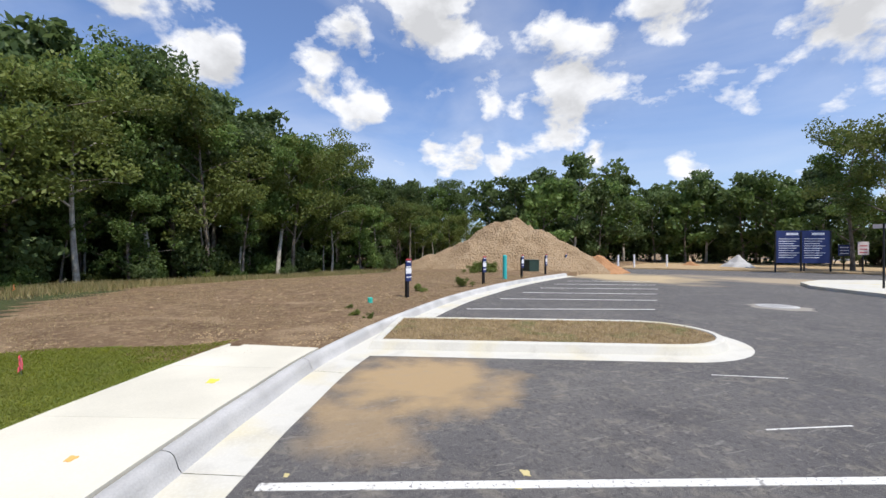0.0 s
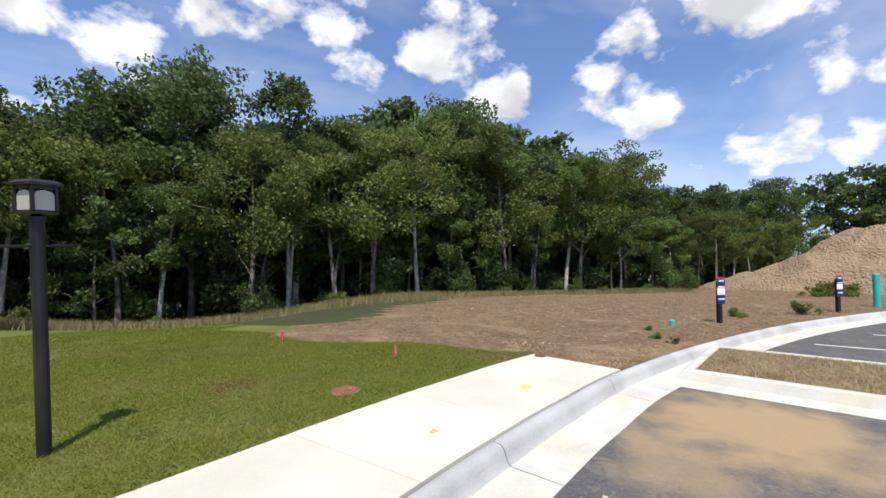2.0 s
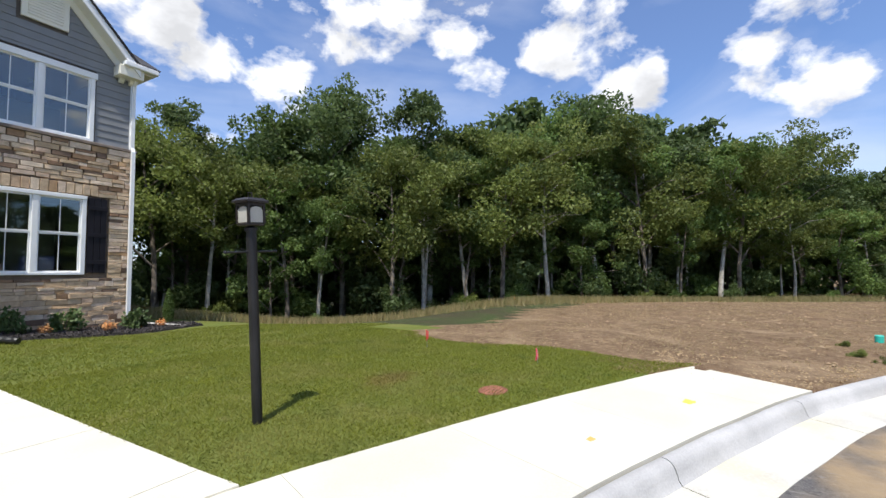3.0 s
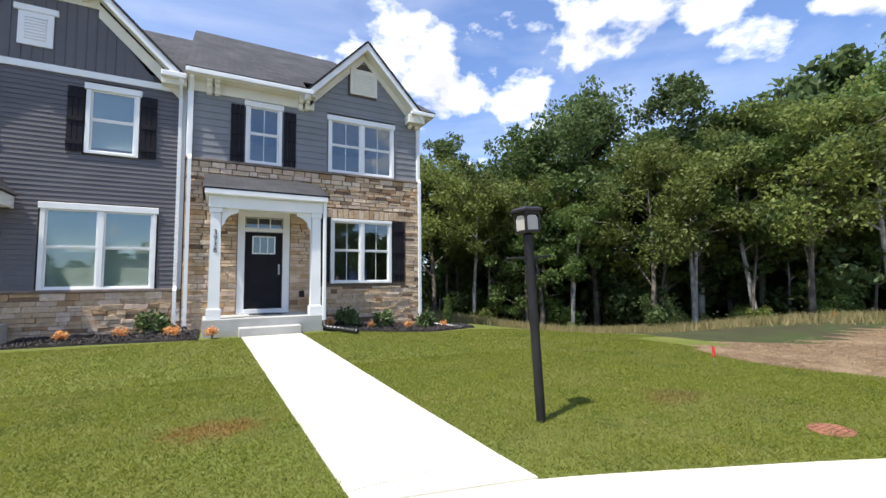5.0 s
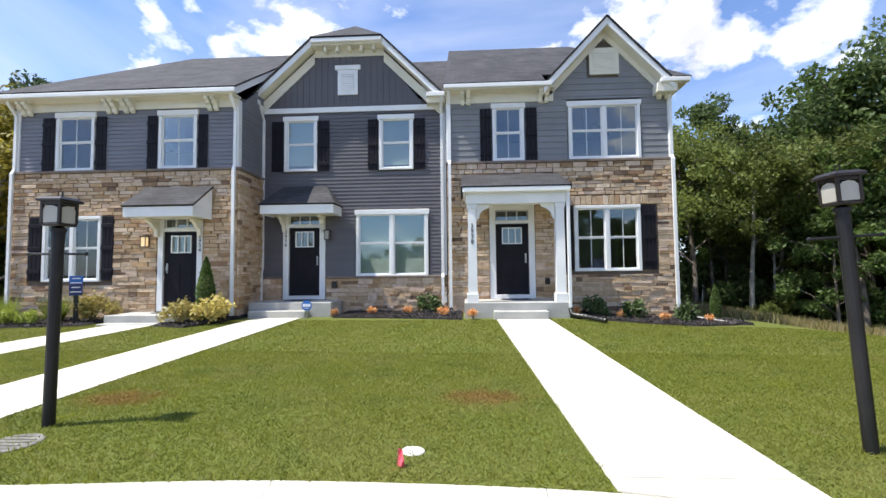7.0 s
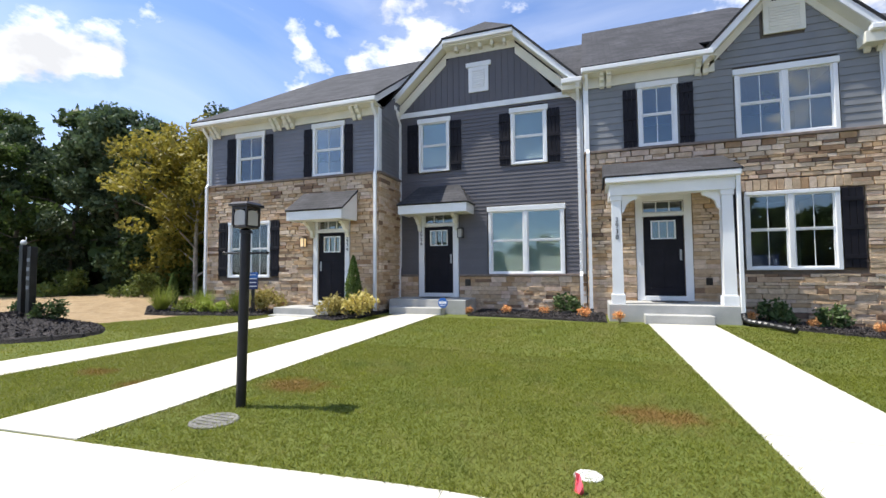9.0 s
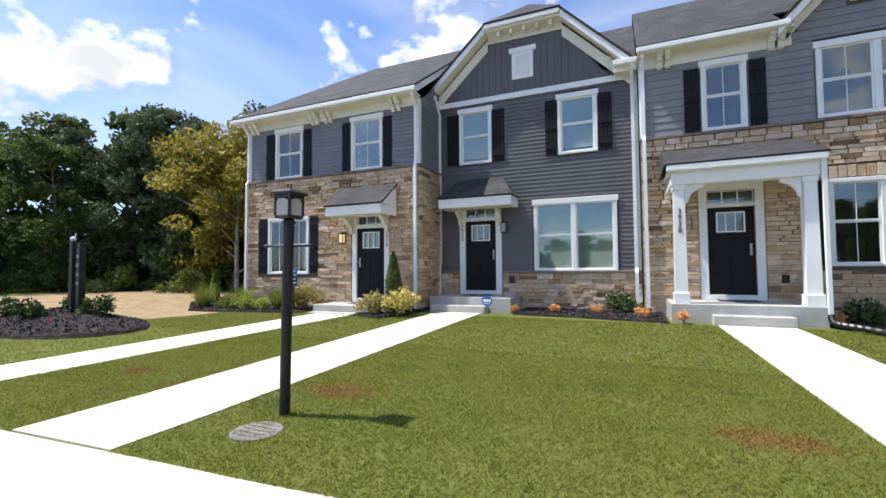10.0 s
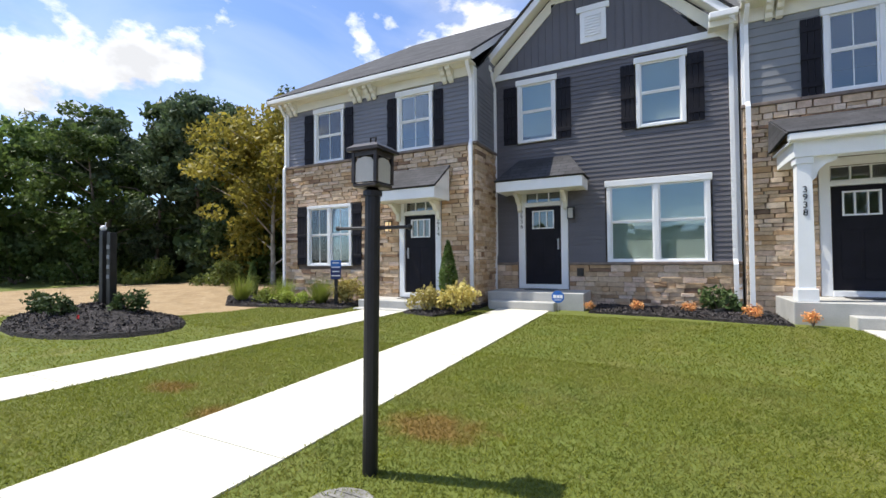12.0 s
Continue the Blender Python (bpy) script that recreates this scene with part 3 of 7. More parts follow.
    piece("door_mat", parent, M["blackpipe"], (x0 + 0.1, x1 - 0.05, y - 0.62, y - 0.14, z0 - 0.118, z0 - 0.105), bevel=0.004, label="dark door mat")
    return d


def bracket(parent, x, y, z, material=None):
    """A scrolled eave bracket."""
    bm = bmesh.new()
    prof = [(0, 0), (-0.26, 0), (-0.26, -0.07), (-0.20, -0.10), (-0.16, -0.17), (-0.09, -0.20), (-0.06, -0.30), (0, -0.34)]
    a = [bm.verts.new((x - 0.06, y + p, z + q)) for p, q in prof]
    b = [bm.verts.new((x + 0.06, y + p, z + q)) for p, q in prof]
    bm.faces.new(a); bm.faces.new(b[::-1])
    for i in range(len(prof)):
        j = (i + 1) % len(prof)
        bm.faces.new((a[j], a[i], b[i], b[j]))
    part("eave_bracket", bm, material or M["cream"], parent)


def downspout(parent, x, y, ztop, zjog, zbot, label="white downspout"):
    bm = bmesh.new()
    s = 0.042
    def leg(p, q):
        p, q = Vector(p), Vector(q)
        vs = []
        for c in (p, q):
            for dx, dy in ((-s, -s * .75), (s, -s * .75), (s, s * .75), (-s, s * .75)):
                vs.append(bm.verts.new(c + Vector((dx, dy, 0))))
        for k in range(4):
            bm.faces.new((vs[k], vs[(k + 1) % 4], vs[4 + (k + 1) % 4], vs[4 + k]))
        bm.faces.new(vs[:4][::-1]); bm.faces.new(vs[4:])
    leg((x, y - 0.30, ztop), (x, y - 0.30, ztop - 0.10)); leg((x, y - 0.30, ztop - 0.10), (x, y - 0.06, ztop - 0.38))
    leg((x, y - 0.06, ztop - 0.38), (x, y - 0.06, zjog + 0.08)); leg((x, y - 0.06, zjog + 0.08), (x, y - 0.13, zjog - 0.04)); leg((x, y - 0.13, zjog - 0.04), (x, y - 0.13, zbot))
    part("downspout", bm, M["trim"], parent, label)


def roof_face(bm, uvl, pts, thick=0.0):
    vs = [bm.verts.new(p) for p in pts]
    f = bm.faces.new(vs)
    a, b = Vector(pts[0]), Vector(pts[1])
    ex = (b - a).normalized()
    nrm = (b - a).cross(Vector(pts[2]) - a).normalized()
    ey = nrm.cross(ex)
    for l in f.loops:
        d = l.vert.co - a
        l[uvl].uv = (d.dot(ex), d.dot(ey))


def roof(parent, faces, name="roof"):
    """Shingled planes; each face begins with its eave, so that the courses run along it."""
    bm = bmesh.new()
    uvl = bm.loops.layers.uv.new("UVMap")
    for f in faces:
        roof_face(bm, uvl, f)
    me = bpy.data.meshes.new(name)
    bm.to_mesh(me); bm.free()
    me.materials.append(M["shingle"])
    ob = new(name, me)
    ob.parent = parent
    sol = ob.modifiers.new("thickness", 'SOLIDIFY')
    sol.thickness, sol.offset = 0.05, 0.0
    return ob


def number_text(parent, text, x, y, z, size, material, step):
    """House number, one figure under the other."""
    cu = bpy.data.curves.new("house_number", 'FONT')
    cu.body = "\n".join(text)
    cu.size, cu.extrude, cu.align_x, cu.space_line = size, 0.006, 'CENTER', step
    cu.materials.append(material)
    ob = new("house_number", cu)
    ob.matrix_world = pose(x, y, z, 90, 0, 0)
    ob.parent = parent
    ob["label"] = "dark house number figures"
    return ob
M["linepaint"] = layered("worn_line_paint", (0.66, 0.65, 0.62), [((0.50, 0.48, 0.45), 6, 0.45, 0.7, 0.6, 0.3), ((0.16, 0.15, 0.145), 38, 0.60, 0.66, 0.85, 0.3), ((0.14, 0.13, 0.125), 9, 0.64, 0.70, 0.7, 0.6)], 0.8, 90, 0.4, 0.004)


def glow_mat():
    m = bpy.data.materials.new("lit_lamp_glass")
    m.use_nodes = True
    b = m.node_tree.nodes["Principled BSDF"]
    b.inputs["Base Color"].default_value = (0.8, 0.6, 0.35, 1)
    b.inputs["Emission Color"].default_value = (1.0, 0.7, 0.35, 1)
    b.inputs["Emission Strength"].default_value = 0.4
    return m


M["warmglow"] = glow_mat()

# ---- ground, road, walks ----


def smooth_line(pts, n=6):
    out = []
    P = [Vector(p) for p in pts]
    for i in range(len(P) - 1):
        a, b, c, d = P[max(i - 1, 0)], P[i], P[i + 1], P[min(i + 2, len(P) - 1)]
        for k in range(n):
            t = k / n
            out.append(0.5 * ((2 * b) + (c - a) * t + (2 * a - 5 * b + 4 * c - d) * t * t + (3 * b - a - 3 * c + d) * t ** 3))
    out.append(P[-1])
    return out


CURB = smooth_line([(-34, -13.4), (-20, -12.2), (-12, -11.65), (-7, -11.47), (-4, -11.26), (-1.85, -11.02), (0.3, -11.14), (2.29, -11.87), (3.63, -12.46), (4.56, -12.92), (6.30, -13.88), (9.01, -15.85), (12.6, -19.0), (16.5, -23.3), (19.4, -27.2), (22.0, -31.3)], 8)


def offset_line(line, d):
    """The line moved d metres to its left."""
    out = []
    for i, p in enumerate(line):
        t = (line[min(i + 1, len(line) - 1)] - line[max(i - 1, 0)]).normalized()
        out.append(Vector((p.x - t.y * d, p.y + t.x * d)))
    return out


def curb_y(x):
    for a, b in zip(CURB, CURB[1:]):
        if a.x <= x <= b.x:
            return a.y + (b.y - a.y) * (x - a.x) / (b.x - a.x)
    return CURB[0].y if x < CURB[0].x else CURB[-1].y - 1.6 * (x - CURB[-1].x)


def step_in(a, b, v):
    t = min(1, max(0, (v - a) / (b - a)))
    return t * t * (3 - 2 * t)


WALK_Z = -0.75


def rise(x):
    """The street climbs a little to the west."""
    return 0.09 * step_in(-0.5, -5.5, x)


def gz(x, y):
    """Height of the open ground: lawns, dirt field, and the fall towards the woods."""
    u = min(1, max(0, (-1.6 - y) / 7.6))
    lawn = -0.52 - 0.225 * u + rise(x) * u
    z = lawn
    z -= 0.2 * step_in(1.3, 5.2, x) * step_in(-7, -1.5, y)
    # fall to the woods on the east and north
    e = step_in(5.5, 13.5, x) * step_in(-7.5, 2.0, y)
    z += -0.95 * e
    # field beyond the walk's end
    f = step_in(7.0, 10.0, x) * (1 - step_in(-9.5, -5.5, y))
    z = z * (1 - f) + (-0.75 + 0.04 * step_in(10, 20, x) + 0.03 * noise.noise((x * 0.5, y * 0.5, 0))) * f
    far = step_in(24, 34, x + 0.55 * (y + 20)) * step_in(-40, -14, y)
    z -= 0.5 * far
    # west bank
    w = step_in(-12.5, -17.5, x) * step_in(-9.5, -6.5, y)
    z += 0.22 * w
    z += 0.006 * noise.noise((x * 1.3, y * 1.3, 2.0))
    return z


def curb_slope(x):
    return (curb_y(x + 0.3) - curb_y(x - 0.3)) / 0.6


def grid_axis(a, b, fine0, fine1, fine, growth=1.35):
    xs = list(np.arange(fine0, fine1 + fine / 2, fine))
    s = fine
    while xs[-1] < b:
        s *= growth
        xs.append(min(b, xs[-1] + s))
    s = fine
    while xs[0] > a:
        s *= growth
        xs.insert(0, max(a, xs[0] - s))
    return xs


def build_ground():
    """One sheet to the horizon, its rows following the kerb so that it meets the paving edge to edge."""
    xs = grid_axis(-900, 900, -24, 40, 0.4)
    xs = sorted(xs + [6.28, 6.33, 6.5, 6.65, 6.8, 6.95])
    ds = grid_axis(-900, 900, -2, 24, 0.45)
    ds = sorted([d for d in ds if d < -0.4 or d > 1.75] + [-0.3, 0.0, 0.03, 0.4, 0.75, 1.1, 1.4, 1.515, 1.53, 1.62])
    verts, rows = [], []
    for d in ds:
        for x in xs:
            s = max(-2.2, min(0.4, curb_slope(x)))
            y = curb_y(x) + d * math.sqrt(1 + s * s)
            z = gz(x, y)
            if d < 0.01:
                z = -1.06
            elif d < 1.525:
                z = -0.95 if x < 6.30 + 0.44 * d else min(z, -0.775 + 0.02 * d)
            verts.append((x, y, z))
    nx = len(xs)
    faces, kinds = [], []
    for j in range(len(ds) - 1):
        for i in range(nx - 1):
            q = (j * nx + i, j * nx + i + 1, (j + 1) * nx + i + 1, (j + 1) * nx + i)
            faces.append(q)
            cx, cy = sum(verts[v][0] for v in q) / 4, sum(verts[v][1] for v in q) / 4
            k = 0
            edge = 7.35 + 0.2 * math.sin(cy * 1.7)
            if cx > 6.3 and ds[j] < 2.2 and cx < 9 and cy < -11.5:
                k = 1
            elif edge < cx and cy < -7.0 - 0.12 * (cx - 7) + 0.35 * math.sin(cx) and cx + 0.55 * (cy + 20) < 27:
                k = 1
            elif -24 < cx < -11.9 - 0.3 * math.sin(cy) and -8.6 < cy < 1.5 and math.hypot((cx + 19.5) / 7.2, (cy + 3.0) / 4.6) < 1:
                k = 2
            elif -60 < cx < 8.9 + 0.3 * math.sin(cy * 1.1) and cy < 2.2 - 0.8 * max(0, cx - 7.0):
                k = 3
            elif cx > 7 and cy < -22:
                k = 1
            kinds.append(k)
    me = raw_mesh("ground", verts, faces, M["forestfloor"])
    for m in ("dirt", "straw", "lawn"):
        me.materials.append(M[m])
    me.polygons.foreach_set("material_index", kinds)
    me.polygons.foreach_set("use_smooth", [True] * len(faces))
    tagged(new("ground", me), "lawn, straw-covered dirt field and woodland floor", "ground", kind="structure")


build_ground()


def strip(name, line_a, line_b, za, zb, material, parent=None):
    """A band between two lines."""
    bm = bmesh.new()
    n = len(line_a)
    a = [bm.verts.new((p.x, p.y, za)) for p in line_a]
    b = [bm.verts.new((p.x, p.y, zb)) for p in line_b]
    for i in range(n - 1):
        bm.faces.new((a[i], a[i + 1], b[i + 1], b[i]))
    return part(name, bm, material, parent)


ROAD_Z = -0.93
road = strip("road", offset_line(CURB, -0.62), [Vector((p.x * 1.0 + 0.0, -160)) for p in CURB], ROAD_Z - 0.012, ROAD_Z - 0.012, M["asphalt"])
tagged(road, "worn grey asphalt parking lot and street", "road", kind="structure")
# the lot goes on past the end of the near kerb
lot2 = part("road", (lambda bm: (slab(bm, [(21.55, -31.6), (21.55, -160), (60, -160), (60, -52), (34, -46), (26, -38)], -1.1, ROAD_Z - 0.015), bm)[1])(bmesh.new()), M["asphalt"])
tagged(lot2, "worn grey asphalt street running on behind", "road", kind="structure")

kerb = thing("curb", "grey concrete kerb with gutter beside the walk", "kerb", kind="structure")
B0 = CURB
prof = [(-0.008, -1.05), (-0.008, WALK_Z - 0.018), (-0.022, WALK_Z - 0.006), (-0.075, WALK_Z - 0.010), (-0.105, WALK_Z - 0.022), (-0.128, WALK_Z - 0.045), (-0.145, WALK_Z - 0.085), (-0.162, WALK_Z - 0.14), (-0.19, ROAD_Z + 0.006), (-0.66, ROAD_Z - 0.008), (-0.67, -1.05)]
lines = [(offset_line(B0, d), z) for d, z in prof]
i = 0
rk = random.Random(5)
while i < len(B0) - 1:
    j, run = i, 0.0
    while j < len(B0) - 1 and run < 2.6:
        run += (B0[j + 1] - B0[j]).length
        j += 1
    for nm, lo, hi, m in (("curb_segment", 0, 8, M["curb"]), ("gutter_segment", 8, 10, M["gutter"])):
        bm = bmesh.new()
        rows = []
        for li in range(lo, hi + 1):
            ln, z = lines[li]
            row = []
            for k in range(i, j + 1):
                p = ln[k].copy()
                if k == i: p += (ln[k + 1] - ln[k]).normalized() * 0.004
                if k == j: p -= (ln[k] - ln[k - 1]).normalized() * 0.004
                row.append(bm.verts.new((p.x, p.y, z + rise(p.x))))
            rows.append(row)
        for a, b in zip(rows, rows[1:]):
            for k in range(len(a) - 1):
                bm.faces.new((a[k], a[k + 1], b[k + 1], b[k]))
        part(nm, bm, m, kerb, smooth=nm == "curb_segment")
    i = j

walkway = thing("pavement", "pale new concrete footpath along the kerb", "footpath", kind="structure")
near_l, far_l = offset_line(CURB, 0.014), offset_line(CURB, 1.53)
i = 0
while i < len(CURB) - 1 and CURB[i].x < 6.25:
    j, run = i, 0.0
    while j < len(CURB) - 1 and run < 1.45 and CURB[j].x < 6.25:
        run += (CURB[j + 1] - CURB[j]).length
        j += 1
    poly = [near_l[k] for k in range(i, j + 1)] + [far_l[k] for k in range(j, i - 1, -1)]
    c = sum(poly, Vector((0, 0))) / len(poly)
    bm = bmesh.new()
    slab(bm, [tuple(c + (p - c) * 0.9975) for p in poly], -1.0, lambda x, y: WALK_Z + rise(x))
    bmesh.ops.recalc_face_normals(bm, faces=bm.faces)
    part("slab", bm, M["concrete"], walkway)
    i = j


def walk_z(x, y):
    u = min(1, max(0, (-1.6 - y) / 7.6))
    return -0.50 - 0.235 * u + rise(x) * u


def edge_y(x):
    """Where the footpath's far edge lies at x."""
    for a, b in zip(far_l, far_l[1:]):
        if a.x <= x <= b.x:
            return a.y + (b.y - a.y) * (x - a.x) / (b.x - a.x)
    return -9.6


def front_walk(x0, x1, y0, y1, name_label, skew=0.0):
    w = thing("front_walk", name_label, "path", kind="structure")
    y = y0
    while y > y1 + 0.05:
        e = max(y1, y - 1.52)
        bm = bmesh.new()
        sh = lambda yy: skew * (y0 - yy) / (y0 - y1)
        last = e <= y1 + 0.01
        ea, eb = (edge_y(x0 + sh(e)) + 0.006, edge_y(x1 + sh(e)) + 0.006) if last else (e + 0.004, e + 0.004)
        slab(bm, [(x0 + sh(e), ea), (x1 + sh(e), eb), (x1 + sh(y), y - 0.004), (x0 + sh(y), y - 0.004)], -1.0, walk_z)
        part("slab", bm, M["concrete"], w)
        y = e


front_walk(-0.15, 1.13, -1.77, -9.62, "straight pale concrete path up to the porch", 0.22)
front_walk(-6.44, -5.24, -1.26, -9.75, "straight pale concrete path to the middle house", 0.0)
front_walk(-9.42, -8.30, -2.56, -9.85, "straight pale concrete path to the end house", -0.36)

# painted lines on the lot
for (ax, ay), (bx, by), wd in (((2.87, -13.01), (0.3, -19.4), 0.10), ((3.46, -18.69), (2.96, -19.48), 0.02), ((2.06, -17.43), (1.79, -18.3), 0.02), ((10.53, -18.5), (8.43, -23.44), 0.09), ((12.38, -20.71), (10.0, -25.39), 0.09), ((13.92, -22.67), (11.48, -27.14), 0.09), ((15.35, -24.52), (13.0, -29.0), 0.09), ((16.85, -26.45), (14.6, -30.8), 0.09), ((18.3, -28.5), (16.1, -32.7), 0.09)):
    d = Vector((bx - ax, by - ay)).normalized()
    nrm = Vector((-d.y, d.x)) * wd / 2
    bm = bmesh.new()
    slab(bm, [(ax + nrm.x, ay + nrm.y), (ax - nrm.x, ay - nrm.y), (bx - nrm.x, by - nrm.y), (bx + nrm.x, by + nrm.y)], ROAD_Z - 0.03, ROAD_Z - 0.007)
    tagged(part("parking_line", bm, M["linepaint"]), "worn white painted line on asphalt", "road marking", "lot lines", "structure")

# planted island in the lot
isl = thing("traffic_island", "concrete-kerbed parking island with patchy dry grass", "island")
O, D, N = Vector((6.68, -14.76)), Vector((-0.461, -0.887)), Vector((0.887, -0.461))


def island_outline(inset, n=10):
    """The strip, rounded at its free end, narrowed by inset."""
    w, ln, r = 2.65, 6.3, 1.3
    pts = [(max(inset, -0.04), inset), (max(inset, -0.04), w - inset)]
    for cx, cy, a0 in ((ln - r, w - r, 90), (ln - r, r, 0)):
        for k in range(n + 1):
            a = radians(a0 - 90 * k / n)
            pts.append((cx + (r - inset) * math.cos(a), cy + (r - inset) * math.sin(a)))
    return [tuple(O + D * u + N * v) for u, v in pts]


rings = [(-0.60, -0.952), (-0.05, -0.925), (0.02, -0.80), (0.05, -0.785), (0.15, -0.785), (0.17, -0.82)]
bm = bmesh.new()
loops = [[bm.verts.new((x, y, z)) for x, y in island_outline(ins)] for ins, z in rings]
for a, b in zip(loops, loops[1:]):
    for k in range(len(a)):
        bm.faces.new((a[k], a[(k + 1) % len(a)], b[(k + 1) % len(b)], b[k]))
part("island_curb", bm, M["gutter"], isl)
bm = bmesh.new()
slab(bm, island_outline(0.165), -0.95, -0.80)
part("island_soil", bm, M["islandsoil"], isl, "patchy dry grass and straw")

# ---- houses ----


def porch_slab(parent, x0, x1, y0, y1, z1, z0=-0.9):
    return piece("porch_slab", parent, M["stepc"], (x0, x1, y0, y1, z0, z1), bevel=0.012, label="grey concrete stoop")


def house38():
    h = thing("townhouse", "end townhouse with tan stone, grey siding and white porch", "house", "row houses")
    X0, X1, Y, ZS, ZE = -1.40, 5.04, 0.0, 3.84, 5.62
    holes = [(0.0, 0.914, -0.02, 2.42), (2.22, 4.08, 0.64, 2.52), (-0.06, 0.86, 3.90, 5.50), (2.14, 4.16, 3.90, 5.50)]
    bm = bmesh.new()
    for a, b, c, d in cells(X0, X1, -0.9, ZE + 0.4, holes):
        box(bm, a, b, Y + 0.03, Y + 0.26, c, d)
    part("front_wall", bm, M["wallboard"], h)
    piece("side_wall", h, M["siding38"], (X1 - 0.2, X1, Y + 0.26, 8.6, -1.4, ZE + 0.4))
    piece("party_wall", h, M["inside"], (X0, X0 + 0.2, Y + 0.26, 8.6, -1.4, ZE + 0.4))
    piece("back_wall", h, M["siding38"], (X0, X1, 8.6, 8.8, -1.4, ZE + 0.4))
    piece("room_back", h, M["inside"], (X0 + 0.2, X1 - 0.2, 4.0, 4.1, -0.4, ZE))
    piece("room_floor", h, M["inside"], (X0 + 0.2, X1 - 0.2, 0.26, 4.0, -0.3, -0.13), (X0 + 0.2, X1 - 0.2, 0.26, 4.0, 2.75, 3.0))
    # stone below
    sh = [(a - X0, b - X0, c, d) for a, b, c, d in ((-0.20, 1.11, -0.12, 2.6), (1.93, 4.55, 0.62, 2.54), (1.93, 4.3, 2.54, 2.80))]
    piece("stone_backing", h, M["mortar"], *[(a, b, Y + 0.0, Y + 0.03, c, d) for a, b, c, d in cells(X0, X1, -0.75, ZS, holes)])
    stone_wall(h, (X0, Y, 0), (1, 0, 0), (0, -1, 0), X1 - X0, -0.72, ZS - 0.05, sh, 290, 3)
    # soldier course over the window
    for k in range(14):
        x = 2.10 + k * 0.158
        ob = new("stone", STONE_MESHES[k % 7]); ob.parent = h
        ob.matrix_local = pose(x + 0.075, Y - 0.03, 2.67) @ Matrix.Diagonal((0.145, 0.07, 0.25, 1))
    stone_wall(h, (X1, Y + 0.0, 0), (0, 1, 0), (1, 0, 0), 1.2, -0.72, ZS - 0.05, [], 0, 4)
    piece("stone_ledge", h, M["cap"], (X0 - 0.03, X1 + 0.07, Y - 0.10, Y + 0.03, ZS - 0.05, ZS + 0.02), bevel=0.01)
    # siding above and in the gable
    sid = [(-0.08, 0.88, 3.84, 5.57), (2.10, 4.2, 3.84, 5.57), (2.70, 3.60, 6.28, 7.2)]
    siding(h, X0, X1, Y, ZS + 0.02, ZE + 0.1, 0.178, sid, M["siding38"])
    siding(h, X0, X1, Y, ZE + 0.1, 7.5, 0.178, sid, M["siding38"], lambda z: (3.2 - (7.5 - z) * 0.9, 3.2 + (7.5 - z) * 0.9))
    bm = bmesh.new(); prism(bm, [(1.4, ZE + 0.1), (5.0, ZE + 0.1), (3.2, 7.6)], Y + 0.0, Y + 0.2)
    part("gable_wall", bm, M["wallboard"], h)
    window(h, -0.06, 0.86, Y, 3.87, 5.57)
    window(h, 2.13, 4.17, Y, 3.87, 5.57, 2)
    window(h, 2.22, 4.08, Y - 0.02, 0.64, 2.52, 2, header=False)
    for a, b, c, d in ((-0.42, -0.09, 3.86, 5.42), (0.90, 1.23, 3.86, 5.42), (1.92, 2.19, 0.68, 2.50), (4.11, 4.50, 0.68, 2.50)):
        shutter(h, a, b, Y - (0.03 if c < 3 else 0.02), c, d)
    entry_door(h, 0.0, Y + 0.04, 0.0, handle_right=True)
    # eave on the left part, gable rakes on the right
    piece("frieze_board", h, M["cream"], (X0, 1.72, Y - 0.05, Y + 0.02, ZE - 0.02, 5.9), bevel=0.006)
    piece("soffit", h, M["cream"], (X0 - 0.02, 1.7, Y - 0.36, Y + 0.02, 5.88, 5.92))
    piece("gutter", h, M["trim"], (X0 - 0.05, 1.62, Y - 0.46, Y - 0.34, 5.90, 6.03), bevel=0.02, label="white eave gutter")
    for x in (-0.93, -0.75, 1.33, 1.51):
        bracket(h, x, Y - 0.05, 5.88)
    yo = Y - 0.40
    def rake(ax, az, bx, bz, wd, y0, y1, m, nm):
        d = Vector((bx - ax, bz - az)).normalized(); q = Vector((d.y, -d.x)) * wd
        if q.y > 0: q = -q
        bm = bmesh.new(); prism(bm, [(ax, az), (bx, bz), (bx + q.x * 0, bz - wd / max(abs(d.x), .2)), (ax, az - wd / max(abs(d.x), .2))], y0, y1)
        part(nm, bm, m, h)
    px, pz = 3.2, 7.84
    for sgn in (-1, 1):
        ex = px + sgn * 1.80; ez = pz - 1.80 * 1.06
        rake(px, pz, ex, ez, 0.14, yo, yo + 0.04, M["trim"], "rake_board")
        rake(px, pz - 0.02, ex, ez - 0.02, 0.13, yo + 0.04, Y + 0.02, M["cream"], "rake_soffit")
        rake(px, pz - 0.20, ex + sgn * 0.0, ez - 0.20, 0.15, Y - 0.05, Y - 0.002, M["cream"], "rake_frieze")
    piece("corner_return", h, M["cream"], (4.55, 5.10, Y - 0.36, Y + 0.05, 5.66, 5.92), bevel=0.01)
    piece("corner_return_gutter", h, M["trim"], (4.62, 5.42, Y - 0.46, Y - 0.30, 5.90, 6.03), (5.30, 5.42, Y - 0.30, 8.8, 5.90, 6.03), bevel=0.02)
    piece("side_soffit", h, M["cream"], (X1, 5.36, Y - 0.3, 8.8, 5.87, 5.90), (X1, X1 + 0.05, Y, 8.8, 5.55, 5.87))
    for x in (4.70, 4.93):
        bracket(h, x, Y - 0.05, 5.88)
    v = thing("gable_vent", "white louvred gable vent", "vent"); del v["category"]; v.parent = h
